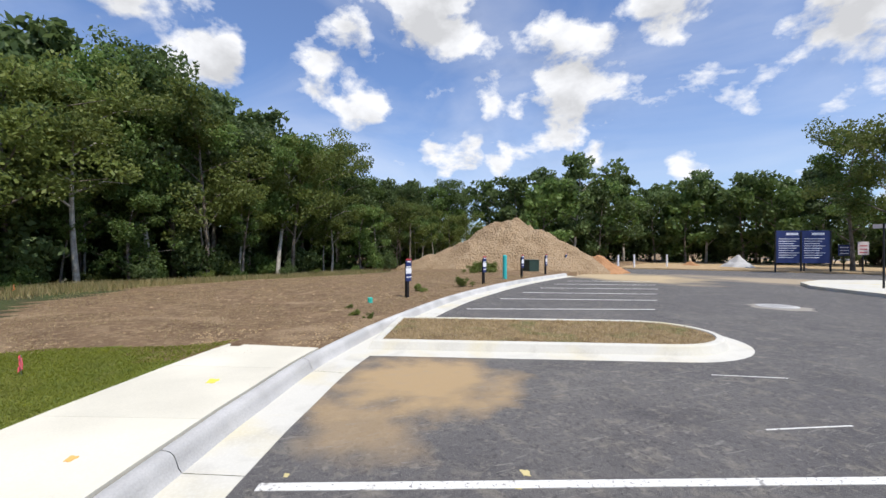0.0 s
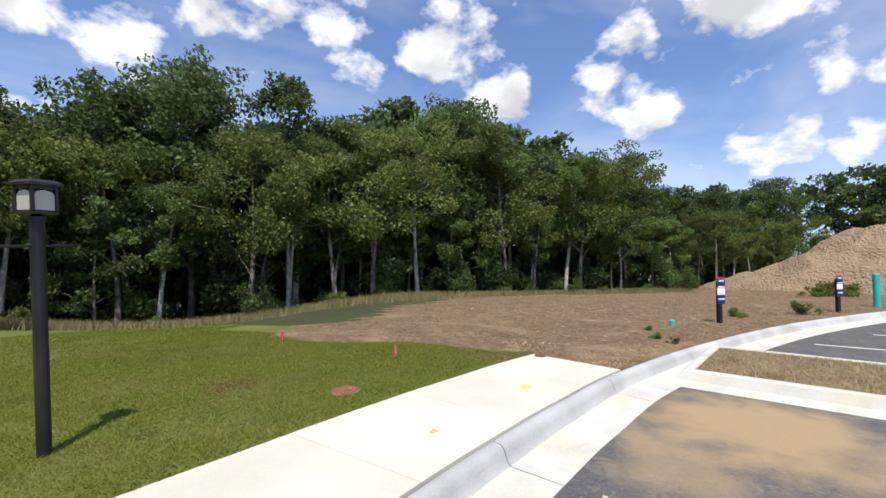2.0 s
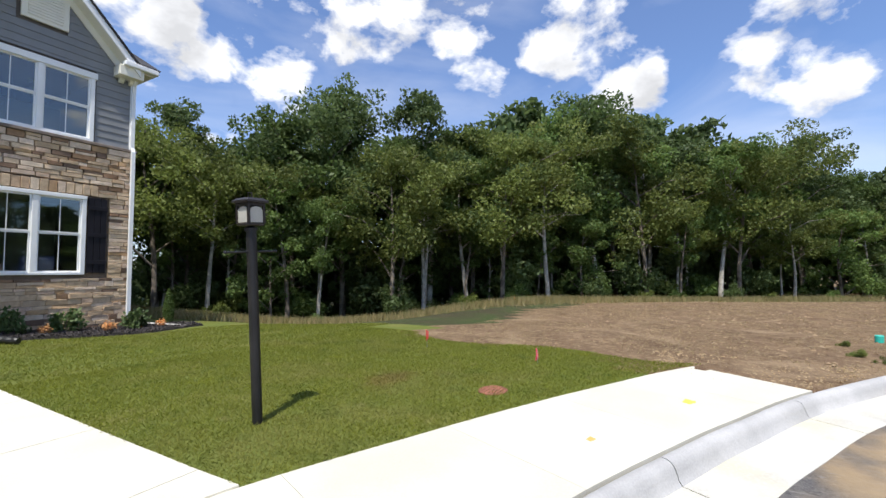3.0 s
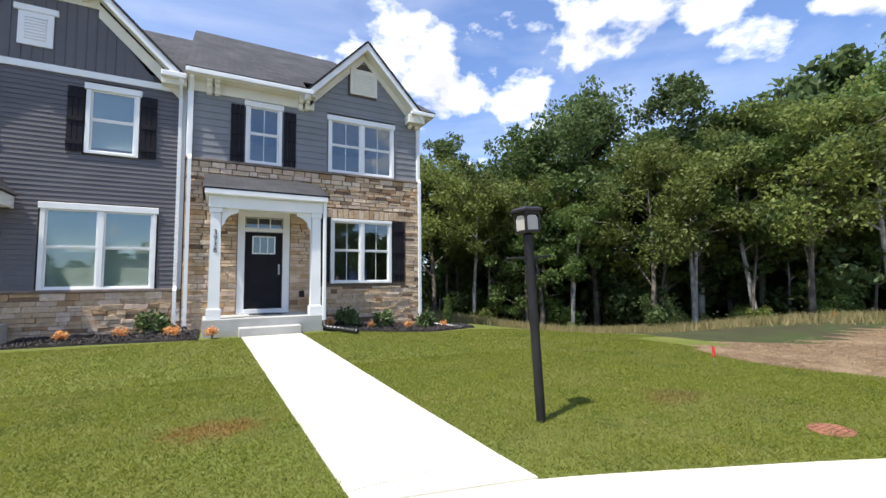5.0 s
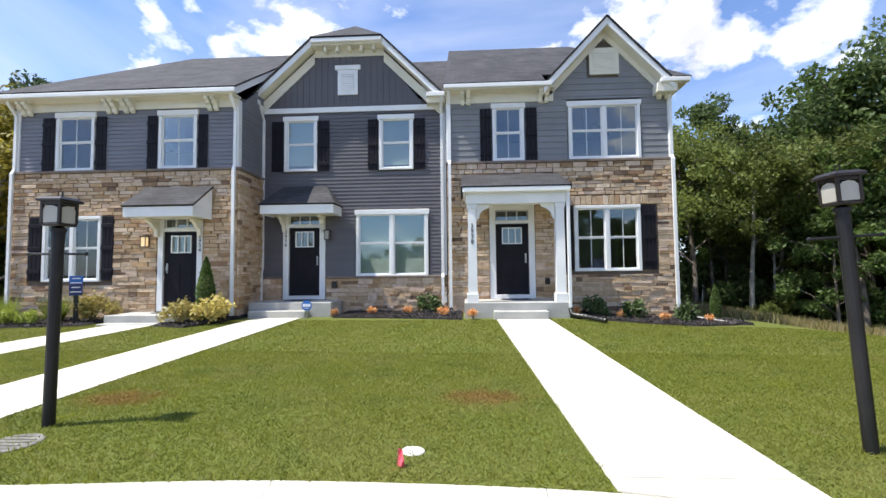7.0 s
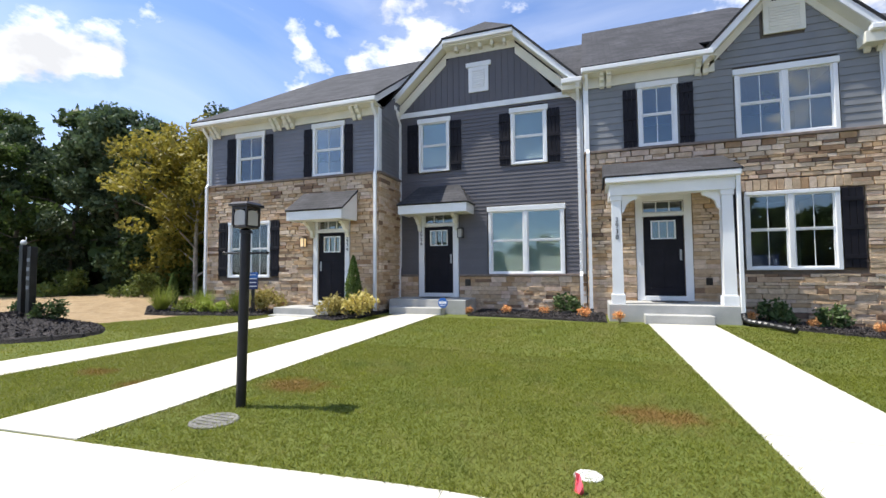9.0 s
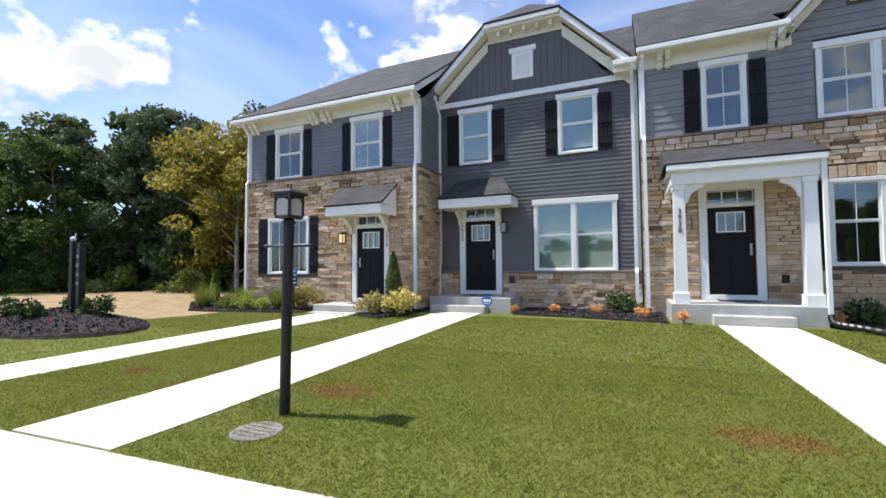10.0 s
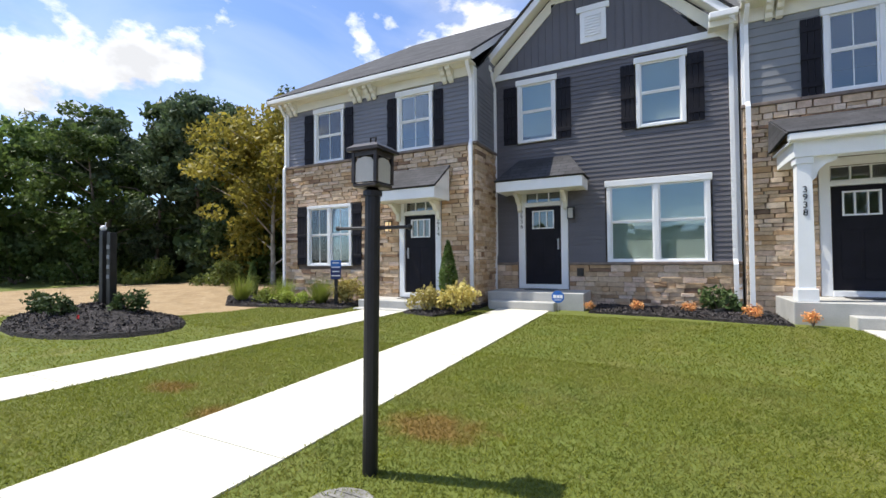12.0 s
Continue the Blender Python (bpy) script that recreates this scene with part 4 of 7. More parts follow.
    piece("vent_frame", v, M["cream"], (2.77, 3.61, Y - 0.075, Y - 0.02, 6.33, 7.12), bevel=0.006)
    bm = bmesh.new()
    for k in range(9):
        box(bm, 2.88, 3.50, Y - 0.095, Y - 0.075, 6.42 + k * 0.066, 6.465 + k * 0.066)
    part("louvre", bm, M["cream"], v)
    pieces("corner_board", h, M["trim"], (X0 - 0.01, X0 + 0.10, Y - 0.045, Y + 0.03, ZS + 0.02, ZE + 0.3), (X1 - 0.10, X1 + 0.02, Y - 0.045, Y + 0.05, ZS + 0.02, ZE + 0.3), bevel=0.005)
    roof(h, [[(X0 - 0.05, Y - 0.44, 6.03), (1.42, Y - 0.44, 6.03), (1.42, 0.15, 6.4557), (4.98, 0.15, 6.4557), (4.98, Y - 0.44, 6.03), (5.44, Y - 0.44, 6.03), (3.3, 4.3, 9.45), (X0 - 0.05, 4.3, 9.45)],
             [(5.44, Y - 0.44, 6.03), (5.44, 9.1, 6.03), (3.3, 4.3, 9.45)],
             [(5.44, 9.1, 6.03), (X0 - 0.05, 9.1, 6.03), (X0 - 0.05, 4.3, 9.45), (3.3, 4.3, 9.45)]])
    gy = (pz - 6.03) / ((9.45 - 6.03) / 4.74) + Y - 0.44
    roof(h, [[(px - 1.84, yo - 0.03, pz - 1.84 * 1.06 + 0.04), (px, yo - 0.03, pz + 0.04), (px, gy, pz + 0.04), (px - 1.84, Y - 0.3, pz - 1.84 * 1.06 + 0.04)],
             [(px, yo - 0.03, pz + 0.04), (px + 1.84, yo - 0.03, pz - 1.84 * 1.06 + 0.04), (px + 1.84, Y - 0.3, pz - 1.84 * 1.06 + 0.04), (px, gy, pz + 0.04)]], "gable_roof")
    bm = bmesh.new(); prism(bm, [(X0 - 0.04, 5.95), (X0 - 0.04, 6.0), (X0 + 0.02, 6.0), (X0 + 0.02, 5.95)], 0, 8.6)
    part("gable_end_trim", bm, M["trim"], h)
    bm = bmesh.new()
    vs = [bm.verts.new(p) for p in ((X0, -0.2, 5.9), (X0, 8.9, 5.9), (X0, 4.3, 9.42))]
    bm.faces.new(vs); ext = bmesh.ops.extrude_face_region(bm, geom=bm.faces[:]); bmesh.ops.translate(bm, vec=(0.1, 0, 0), verts=[g for g in ext["geom"] if isinstance(g, bmesh.types.BMVert)])
    part("fire_wall", bm, M["siding38"], h)
    downspout(h, 5.0, Y, 5.92, ZS, -0.50)
    downspout(h, X0 + 0.08, Y, 5.92, ZS, -0.42)
    # porch
    porch_slab(h, -0.93, 1.72, -1.42, Y - 0.02, -0.125)
    piece("porch_step", h, M["stepc"], (-0.20, 1.14, -1.76, -1.425, -0.9, -0.32), bevel=0.012, label="grey concrete step")
    for x in (-0.86, 1.40):
        c = thing("porch_column", "square white porch column", "column"); del c["category"]; c.parent = h
        bm = bmesh.new(); prism(bm, [(x + 0.03, 0.10), (x + 0.27, 0.10), (x + 0.255, 2.30), (x + 0.045, 2.30)], -1.32, -1.09)
        part("shaft", bm, M["trim"], c)
        piece("base", c, M["trim"], (x, x + 0.30, -1.36, -1.05, -0.125, 0.10), bevel=0.01)
        piece("capital", c, M["trim"], (x + 0.02, x + 0.28, -1.34, -1.07, 2.30, 2.42), bevel=0.01)
    for x, sg in ((-0.59, 1), (1.43, -1)):
        pts = [(x, 2.42), (x + sg * 0.36, 2.42), (x + sg * 0.34, 2.34), (x + sg * 0.2, 2.29), (x + sg * 0.10, 2.2), (x + sg * 0.06, 2.06), (x, 2.0)]
        bm = bmesh.new(); prism(bm, pts, -1.25, -1.16); part("porch_bracket", bm, M["trim"], h, "curved white porch bracket")
    piece("porch_beam", h, M["trim"], (-0.86, 1.70, -1.36, -1.06, 2.42, 2.68), (-0.86, -0.60, -1.06, Y - 0.09, 2.42, 2.68), (1.44, 1.70, -1.06, Y - 0.09, 2.42, 2.68), bevel=0.008)
    piece("porch_ceiling", h, M["cream"], (-0.6, 1.44, -1.06, Y - 0.09, 2.64, 2.68))
    piece("porch_gutter", h, M["trim"], (-0.95, 1.80, -1.50, -1.36, 2.70, 2.84), bevel=0.02)
    piece("porch_soffit", h, M["trim"], (-0.93, 1.78, -1.37, Y - 0.09, 2.68, 2.71))
    roof(h, [[(-0.97, -1.50, 2.84), (1.82, -1.50, 2.84), (1.80, Y - 0.08, 3.44), (-0.95, Y - 0.08, 3.44)], [(-0.97, Y - 0.08, 2.78), (-0.97, -1.5, 2.84), (-0.95, Y - 0.08, 3.44)], [(1.82, -1.5, 2.84), (1.82, Y - 0.08, 2.78), (1.80, Y - 0.08, 3.44)]], "porch_roof")
    bm = bmesh.new(); box(bm, 1.70, 1.78, -1.44, -1.37, -0.30, 2.72, 0.008)
    part("porch_downspout", bm, M["trim"], h)
    number_text(h, "3938", -0.71, -1.327, 1.80, 0.155, M["metalblack"], 0.88)
    p = piece("outlet_box", h, M["bronze"], (1.36, 1.50, Y - 0.09, Y - 0.05, 0.28, 0.46), bevel=0.006)
    return h


def canopy(h, x0, x1, y, z0, depth, hip, rise=0.62):
    piece("canopy_fascia", h, M["trim"], (x0, x1, y - depth, y - depth + 0.05, z0, z0 + 0.27), (x0, x0 + 0.05, y - depth + 0.05, y - 0.02, z0, z0 + 0.27), (x1 - 0.05, x1, y - depth + 0.05, y - 0.02, z0, z0 + 0.27), bevel=0.006, label="white canopy fascia")
    piece("canopy_soffit", h, M["cream"], (x0 + 0.05, x1 - 0.05, y - depth + 0.05, y - 0.02, z0 + 0.02, z0 + 0.05))
    zt = z0 + 0.27
    if hip:
        roof(h, [[(x0 - 0.03, y - depth - 0.03, zt), (x1 + 0.03, y - depth - 0.03, zt), (x1 - 0.42, y - 0.15, zt + rise), (x0 + 0.42, y - 0.15, zt + rise)],
                 [(x0 - 0.03, y - 0.02, zt), (x0 - 0.03, y - depth - 0.03, zt), (x0 + 0.42, y - 0.15, zt + rise)], [(x1 + 0.03, y - depth - 0.03, zt), (x1 + 0.03, y - 0.02, zt), (x1 - 0.42, y - 0.15, zt + rise)],
                 [(x0 + 0.42, y - 0.15, zt + rise), (x1 - 0.42, y - 0.15, zt + rise), (x1 - 0.42, y - 0.02, zt + rise), (x0 + 0.42, y - 0.02, zt + rise)]], "canopy_roof")
    else:
        roof(h, [[(x0 - 0.03, y - depth - 0.03, zt), (x1 + 0.03, y - depth - 0.03, zt), (x1 + 0.03, y - 0.03, zt + rise), (x0 - 0.03, y - 0.03, zt + rise)]], "canopy_roof")
        for x in (x0, x1 - 0.05):
            bm = bmesh.new()
            pts = [(y - depth, zt - 0.02), (y - 0.03, zt - 0.02), (y - 0.03, zt + rise - 0.03)]
            a = [bm.verts.new((x, p, q)) for p, q in pts]; b = [bm.verts.new((x + 0.05, p, q)) for p, q in pts]
            bm.faces.new(a); bm.faces.new(b[::-1])
            for k in range(3):
                bm.faces.new((a[(k + 1) % 3], a[k], b[k], b[(k + 1) % 3]))
            part("canopy_cheek", bm, M["trim"], h)


def canopy_bracket(h, x, y, z):
    bm = bmesh.new()
    prof = [(0, 0), (-0.42, 0), (-0.42, -0.06), (-0.30, -0.10), (-0.20, -0.22), (-0.10, -0.26), (-0.07, -0.42), (0, -0.46)]
    a = [bm.verts.new((x - 0.05, y + p, z + q)) for p, q in prof]
    b = [bm.verts.new((x + 0.05, y + p, z + q)) for p, q in prof]
    bm.faces.new(a); bm.faces.new(b[::-1])
    for i in range(len(prof)):
        j = (i + 1) % len(prof)
        bm.faces.new((a[j], a[i], b[i], b[j]))
    part("canopy_bracket", bm, M["cream"], h)


def wall_lantern(h, x, y, z, lit=False):
    w = thing("wall_lantern", "black wall lantern beside the door", "wall lamp"); del w["category"]; w.parent = h
    bm = bmesh.new()
    box(bm, x - 0.05, x + 0.05, y - 0.03, y, z - 0.10, z + 0.14, 0.005); box(bm, x - 0.085, x + 0.085, y - 0.20, y - 0.03, z + 0.13, z + 0.16, 0.005)
    for a in (-0.075, 0.06):
        for b in (-0.19, -0.055):
            box(bm, x + a, x + a + 0.015, y + b, y + b + 0.015, z - 0.12, z + 0.13)
    box(bm, x - 0.08, x + 0.08, y - 0.195, y - 0.04, z - 0.14, z - 0.12)
    part("lantern_frame", bm, M["metalblack"], w)
    piece("lantern_glass", w, M["warmglow"] if lit else M["frost"], (x - 0.06, x + 0.06, y - 0.175, y - 0.06, z - 0.12, z + 0.13))


def house36():
    h = thing("townhouse", "middle townhouse with charcoal siding and clipped gable", "house", "row houses")
    X0, X1, Y, ZS, ZE = -7.42, -1.43, 0.27, 0.55, 5.62
    holes = [(-6.2, -5.286, -0.02, 2.43), (-4.12, -2.03, 0.58, 2.52), (-6.38, -5.36, 3.78, 5.4), (-3.46, -2.42, 3.78, 5.4)]
    bm = bmesh.new()
    for a, b, c, d in cells(X0, X1, -0.9, ZE + 0.3, holes):
        box(bm, a, b, Y + 0.03, Y + 0.26, c, d)
    part("front_wall", bm, M["wallboard"], h)
    piece("back_wall", h, M["siding36"], (X0, X1, 8.6, 8.8, -1.4, ZE + 0.4))
    piece("room_back", h, M["inside"], (X0 + 0.1, X1 - 0.05, 4.0, 4.1, -0.4, ZE))
    piece("room_floor", h, M["inside"], (X0 + 0.1, X1 - 0.05, 0.53, 4.0, -0.3, -0.13), (X0 + 0.1, X1 - 0.05, 0.53, 4.0, 2.75, 3.0))
    piece("stone_backing", h, M["mortar"], *[(a, b, Y, Y + 0.03, c, d) for a, b, c, d in cells(X0, X1, -0.75, ZS, holes)])
    stone_wall(h, (X0, Y, 0), (1, 0, 0), (0, -1, 0), X1 - X0, -0.74, ZS - 0.05, [(-6.42 - X0, -5.07 - X0, -0.2, 2.6)], 290, 11)
    pieces("stone_ledge", h, M["cap"], *[(a, b, Y - 0.10, Y + 0.03, ZS - 0.05, ZS + 0.02) for a, b in ((X0, -6.41), (-5.08, X1))], bevel=0.01)
    sid = [(-6.40, -5.09, -0.2, 2.62), (-4.2, -1.95, 0.5, 2.57), (-6.42, -5.33, 3.75, 5.46), (-3.5, -2.38, 3.75, 5.46)]
    siding(h, X0, X1, Y, ZS + 0.02, ZE, 0.112, sid, M["siding36"])
    # board-and-batten gable
    gx = lambda z: (-7.05 + (z - 5.70) * 1.10, -2.02 - (z - 5.70) * 0.95)
    bm = bmesh.new(); prism(bm, [(-7.15, 5.55), (-1.95, 5.55), (-3.42, 7.36), (-5.28, 7.36)], Y - 0.03, Y + 0.2)
    part("gable_panel", bm, M["siding36"], h)
    x = -6.95
    while x < -2.05:
        zt = min(7.34, 5.70 + (x + 7.05) / 1.10, 5.70 + (-2.02 - x) / 0.95)
        if zt > 5.85:
            piece("batten", h, M["siding36"], (x - 0.018, x + 0.018, Y - 0.05, Y - 0.03, 5.70, zt))
        x += 0.19
    piece("gable_band", h, M["trim"], (X0 + 0.1, X1, Y - 0.06, Y + 0.02, 5.56, 5.72), bevel=0.008, label="white band board")
    v = thing("gable_vent", "white louvred gable vent", "vent"); del v["category"]; v.parent = h
    piece("vent_frame", v, M["trim"], (-4.72, -4.10, Y - 0.075, Y - 0.03, 6.08, 6.86), bevel=0.006)
    piece("vent_cap", v, M["trim"], (-4.80, -4.02, Y - 0.095, Y - 0.03, 6.86, 7.0), bevel=0.006)
    bm = bmesh.new()
    for k in range(8):
        box(bm, -4.60, -4.22, Y - 0.10, Y - 0.075, 6.22 + k * 0.07, 6.27 + k * 0.07)
    part("louvre", bm, M["trim"], v)
    window(h, -4.16, -1.99, Y, 0.55, 2.55, 2, blind=0.99, grille=False)
    window(h, -6.38, -5.36, Y, 3.76, 5.46, blind=0.9, grille=False)
    window(h, -3.46, -2.42, Y, 3.76, 5.44, blind=0.9, grille=False)
    for a, b in ((-6.77, -6.41), (-5.33, -4.98), (-3.80, -3.49), (-2.39, -2.06)):
        shutter(h, a, b, Y - 0.02, 3.76, 5.31)
    entry_door(h, -6.2, Y + 0.02, 0.0)
    canopy(h, -6.72, -4.60, Y - 0.02, 2.36, 0.85, True)
    for x in (-6.34, -5.14):
        canopy_bracket(h, x, Y - 0.06, 2.36)
    wall_lantern(h, -5.0, Y - 0.03, 1.80)
    number_text(h, "3936", -6.30, Y - 0.055, 1.86, 0.145, M["metalblack"], 0.88)
    piece("outlet_box", h, M["bronze"], (-4.88, -4.72, Y - 0.10, Y - 0.05, 0.22, 0.42), bevel=0.006)
    pieces("corner_board", h, M["trim"], (X0 - 0.0, X0 + 0.14, Y - 0.05, Y + 0.03, ZS, ZE + 0.2), (X1 - 0.12, X1 - 0.005, Y - 0.05, Y + 0.03, ZS - 0.9, ZE), bevel=0.005)
    # clipped gable: rakes and the short eave across the top
    yo = Y - 0.40
    A, B, C, D = (-7.45, 5.80), (-5.44, 7.66), (-3.30, 7.66), (-1.50, 5.88)
    for p, q in ((A, B), (C, D)):
        for nm, dz, t, y0, y1, m in (("rake_board", 0, 0.20, yo, yo + 0.04, "trim"), ("rake_soffit", -0.05, 0.12, yo + 0.04, Y + 0.0, "cream"), ("rake_frieze", -0.25, 0.33, Y - 0.07, Y - 0.031, "cream")):
            bm = bmesh.new(); prism(bm, [(p[0], p[1] + dz), (q[0], q[1] + dz), (q[0], q[1] + dz - t), (p[0], p[1] + dz - t)], y0, y1)
            part(nm, bm, M[m], h)
    piece("clip_gutter", h, M["trim"], (B[0], C[0], yo - 0.06, yo + 0.06, 7.55, 7.68), bevel=0.02)
    piece("clip_soffit", h, M["cream"], (B[0], C[0], yo + 0.04, Y, 7.50, 7.55), (B[0], C[0], Y - 0.06, Y - 0.03, 7.28, 7.5))
    for k in range(5):
        x = -5.1 + k * 0.37
        piece("dentil", h, M["cream"], (x, x + 0.09, Y - 0.28, Y - 0.06, 7.36, 7.5), bevel=0.008)
    pieces("eave_return", h, M["trim"], (-7.55, -7.0, Y - 0.46, Y - 0.3, 5.74, 5.88), (-1.98, X1 - 0.01, Y - 0.46, Y - 0.30, 5.80, 5.94), bevel=0.02)
    pieces("eave_return_soffit", h, M["cream"], (-7.5, -7.0, Y - 0.32, Y - 0.03, 5.60, 5.78), (-1.98, X1 - 0.01, Y - 0.32, Y - 0.03, 5.66, 5.84), bevel=0.01)
    xm, zr = -4.37, 8.68
    roof(h, [[(-7.52, yo - 0.03, 5.80), (B[0], yo - 0.03, 7.70), (xm, Y + 0.75, zr), (xm, 3.4, zr), (-7.52, -0.1, 5.80)],
             [(C[0], yo - 0.03, 7.70), (-1.44, yo - 0.03, 5.86), (-1.44, -0.1, 5.86), (xm, 3.4, zr), (xm, Y + 0.75, zr)],
             [(B[0] - 0.02, yo - 0.06, 7.70), (C[0] + 0.02, yo - 0.06, 7.70), (xm, Y + 0.75, zr)]], "gable_roof")
    roof(h, [[(-7.5, Y + 0.2, 6.13), (-1.44, Y + 0.2, 6.13), (-1.44, 4.3, 9.05), (-7.5, 4.3, 9.05)], [(-1.44, 9.1, 5.75), (-7.5, 9.1, 5.75), (-7.5, 4.3, 9.05), (-1.44, 4.3, 9.05)]])
    downspout(h, -7.02, Y, 5.74, 0.75, -0.5)
    downspout(h, -1.56, Y, 5.80, ZS, -0.40)
    porch_slab(h, -6.85, -4.55, -0.92, Y - 0.10, -0.125)
    piece("porch_step", h, M["stepc"], (-6.70, -5.15, -1.25, -0.925, -0.9, -0.33), bevel=0.012, label="grey concrete step")
    return h


def house34():
    dz = -0.2
    h = thing("townhouse", "end townhouse with tan stone and blue-grey siding", "house", "row houses")
    X0, X1, Y, ZS, ZE = -13.45, -7.06, -1.17, 3.55, 5.25
    holes = [(-9.08, -8.166, dz - 0.02, 2.22), (-12.52, -10.88, 0.5, 2.29), (-12.27, -11.15, 3.58, 5.15), (-9.30, -8.21, 3.58, 5.15)]
    bm = bmesh.new()
    for a, b, c, d in cells(X0, X1, -0.9, ZE + 0.3, holes):
        box(bm, a, b, Y + 0.03, Y + 0.26, c, d)
    part("front_wall", bm, M["wallboard"], h)
    piece("side_wall", h, M["siding34"], (X0, X0 + 0.2, Y + 0.26, 8.6, -1.4, ZE + 0.3), (X1 - 0.2, X1 - 0.03, Y + 0.26, 8.6, -1.4, ZE + 0.3))
    piece("back_wall", h, M["siding34"], (X0, X1, 8.6, 8.8, -1.4, ZE + 0.3))
    piece("room_back", h, M["inside"], (X0 + 0.2, X1 - 0.2, 3.0, 3.1, -0.5, ZE))
    piece("room_floor", h, M["inside"], (X0 + 0.2, X1 - 0.2, Y + 0.26, 3.0, -0.5, -0.33), (X0 + 0.2, X1 - 0.2, Y + 0.26, 3.0, 2.5, 2.75))
    piece("stone_backing", h, M["mortar"], *[(a, b, Y, Y + 0.03, c, d) for a, b, c, d in cells(X0, X1, -0.75, ZS, holes)], (X1 - 0.03, X1, Y + 0.03, 0.24, -0.75, ZS))
    sh = [(a - X0, b - X0, c, d) for a, b, c, d in ((-9.27, -7.98, -0.35, 2.4), (-12.95, -10.5, 0.48, 2.32))]
    stone_wall(h, (X0, Y, 0), (1, 0, 0), (0, -1, 0), X1 - X0, -0.70, ZS - 0.05, sh, 290, 21)
    stone_wall(h, (X1, Y, 0), (0, 1, 0), (1, 0, 0), 1.36, -0.70, ZS - 0.05, [], 0, 22)
    piece("stone_ledge", h, M["cap"], (X0 - 0.03, X1 + 0.10, Y - 0.10, Y + 0.03, ZS - 0.05, ZS + 0.02), (X1, X1 + 0.10, Y + 0.03, 0.2, ZS - 0.05, ZS + 0.02), bevel=0.01)
    sid = [(-12.30, -11.12, 3.55, 5.22), (-9.33, -8.18, 3.55, 5.22)]
    siding(h, X0, X1, Y, ZS + 0.02, ZE, 0.112, sid, M["siding34"])
    z = ZS + 0.02
    while z < ZE + 0.2:
        bm = bmesh.new()
        vs = [bm.verts.new(p) for p in ((X1 + 0.028, Y, z), (X1 + 0.028, 0.24, z), (X1 + 0.012, 0.24, z + 0.112), (X1 + 0.012, Y, z + 0.112), (X1 - 0.03, Y, z), (X1 - 0.03, 0.24, z), (X1 - 0.03, 0.24, z + 0.112), (X1 - 0.03, Y, z + 0.112))]
        for f in ((0, 1, 2, 3), (7, 6, 5, 4), (0, 4, 5, 1), (2, 6, 7, 3), (0, 3, 7, 4), (1, 5, 6, 2)):
            bm.faces.new([vs[i] for i in f])
        part("siding_board", bm, M["siding34"], h)
        z += 0.112
    window(h, -12.27, -11.15, Y, 3.57, 5.22)
    window(h, -9.30, -8.21, Y, 3.57, 5.20)
    window(h, -12.54, -10.86, Y - 0.02, 0.50, 2.30, 2, header=False)
    for a, b, c, d in ((-12.66, -12.32, 3.58, 5.08), (-11.10, -10.80, 3.58, 5.08), (-9.62, -9.34, 3.58, 5.06), (-8.17, -7.90, 3.58, 5.06), (-12.95, -12.58, 0.54, 2.28), (-10.83, -10.50, 0.54, 2.28)):
        shutter(h, a, b, Y - (0.03 if c < 3 else 0.02), c, d)
    entry_door(h, -9.08, Y + 0.02, dz, trim=0.17, handle_right=False)
    canopy(h, -9.55, -7.72, Y - 0.06, 2.14, 0.85, False)
    for x in (-9.22, -8.03):
        canopy_bracket(h, x, Y - 0.09, 2.14)
    wall_lantern(h, -9.52, Y - 0.06, 1.55, True)
    number_text(h, "3934", -8.06, Y - 0.055, 1.66, 0.145, M["metalblack"], 0.88)
    pieces("corner_board", h, M["trim"], (X0 - 0.02, X0 + 0.12, Y - 0.05, Y + 0.03, ZS + 0.02, ZE + 0.2), (X1 - 0.12, X1 + 0.035, Y - 0.05, Y + 0.12, ZS + 0.02, ZE + 0.2), bevel=0.005)
    piece("frieze_board", h, M["cream"], (X0, X1, Y - 0.055, Y + 0.02, ZE, 5.5), bevel=0.006)
    piece("soffit", h, M["cream"], (X0 - 0.3, X1 + 0.05, Y - 0.36, Y + 0.02, 5.48, 5.52), (X0 - 0.3, X0, Y, 8.8, 5.48, 5.52))
    piece("gutter", h, M["trim"], (X0 - 0.38, X1 + 0.12, Y - 0.46, Y - 0.34, 5.50, 5.63), (X0 - 0.38, X0 - 0.26, Y - 0.34, 8.8, 5.50, 5.63), bevel=0.02, label="white eave gutter")
    for x in (-13.10, -10.62, -10.12, -7.74):
        bracket(h, x - 0.09, Y - 0.05, 5.48); bracket(h, x + 0.09, Y - 0.05, 5.48)
    roof(h, [[(X0 - 0.4, Y - 0.44, 5.64), (X1 + 0.12, Y - 0.44, 5.64), (X1 + 0.12, 3.6, 9.15), (-11.6, 3.6, 9.15)],
             [(X0 - 0.4, 8.9, 5.64), (X0 - 0.4, Y - 0.44, 5.64), (-11.6, 3.6, 9.15)],
             [(X1 + 0.12, 8.9, 5.64), (X0 - 0.4, 8.9, 5.64), (-11.6, 3.6, 9.15), (X1 + 0.12, 3.6, 9.15)]])
    bm = bmesh.new()
    pts = [(Y - 0.3, 5.5), (3.6, 8.95), (3.6, 9.13), (Y - 0.44, 5.64)]
    a = [bm.verts.new((X1 + 0.07, p, q)) for p, q in pts]; b = [bm.verts.new((X1 + 0.11, p, q)) for p, q in pts]
    bm.faces.new(a); bm.faces.new(b[::-1])
    for k in range(4):
        bm.faces.new((a[(k + 1) % 4], a[k], b[k], b[(k + 1) % 4]))
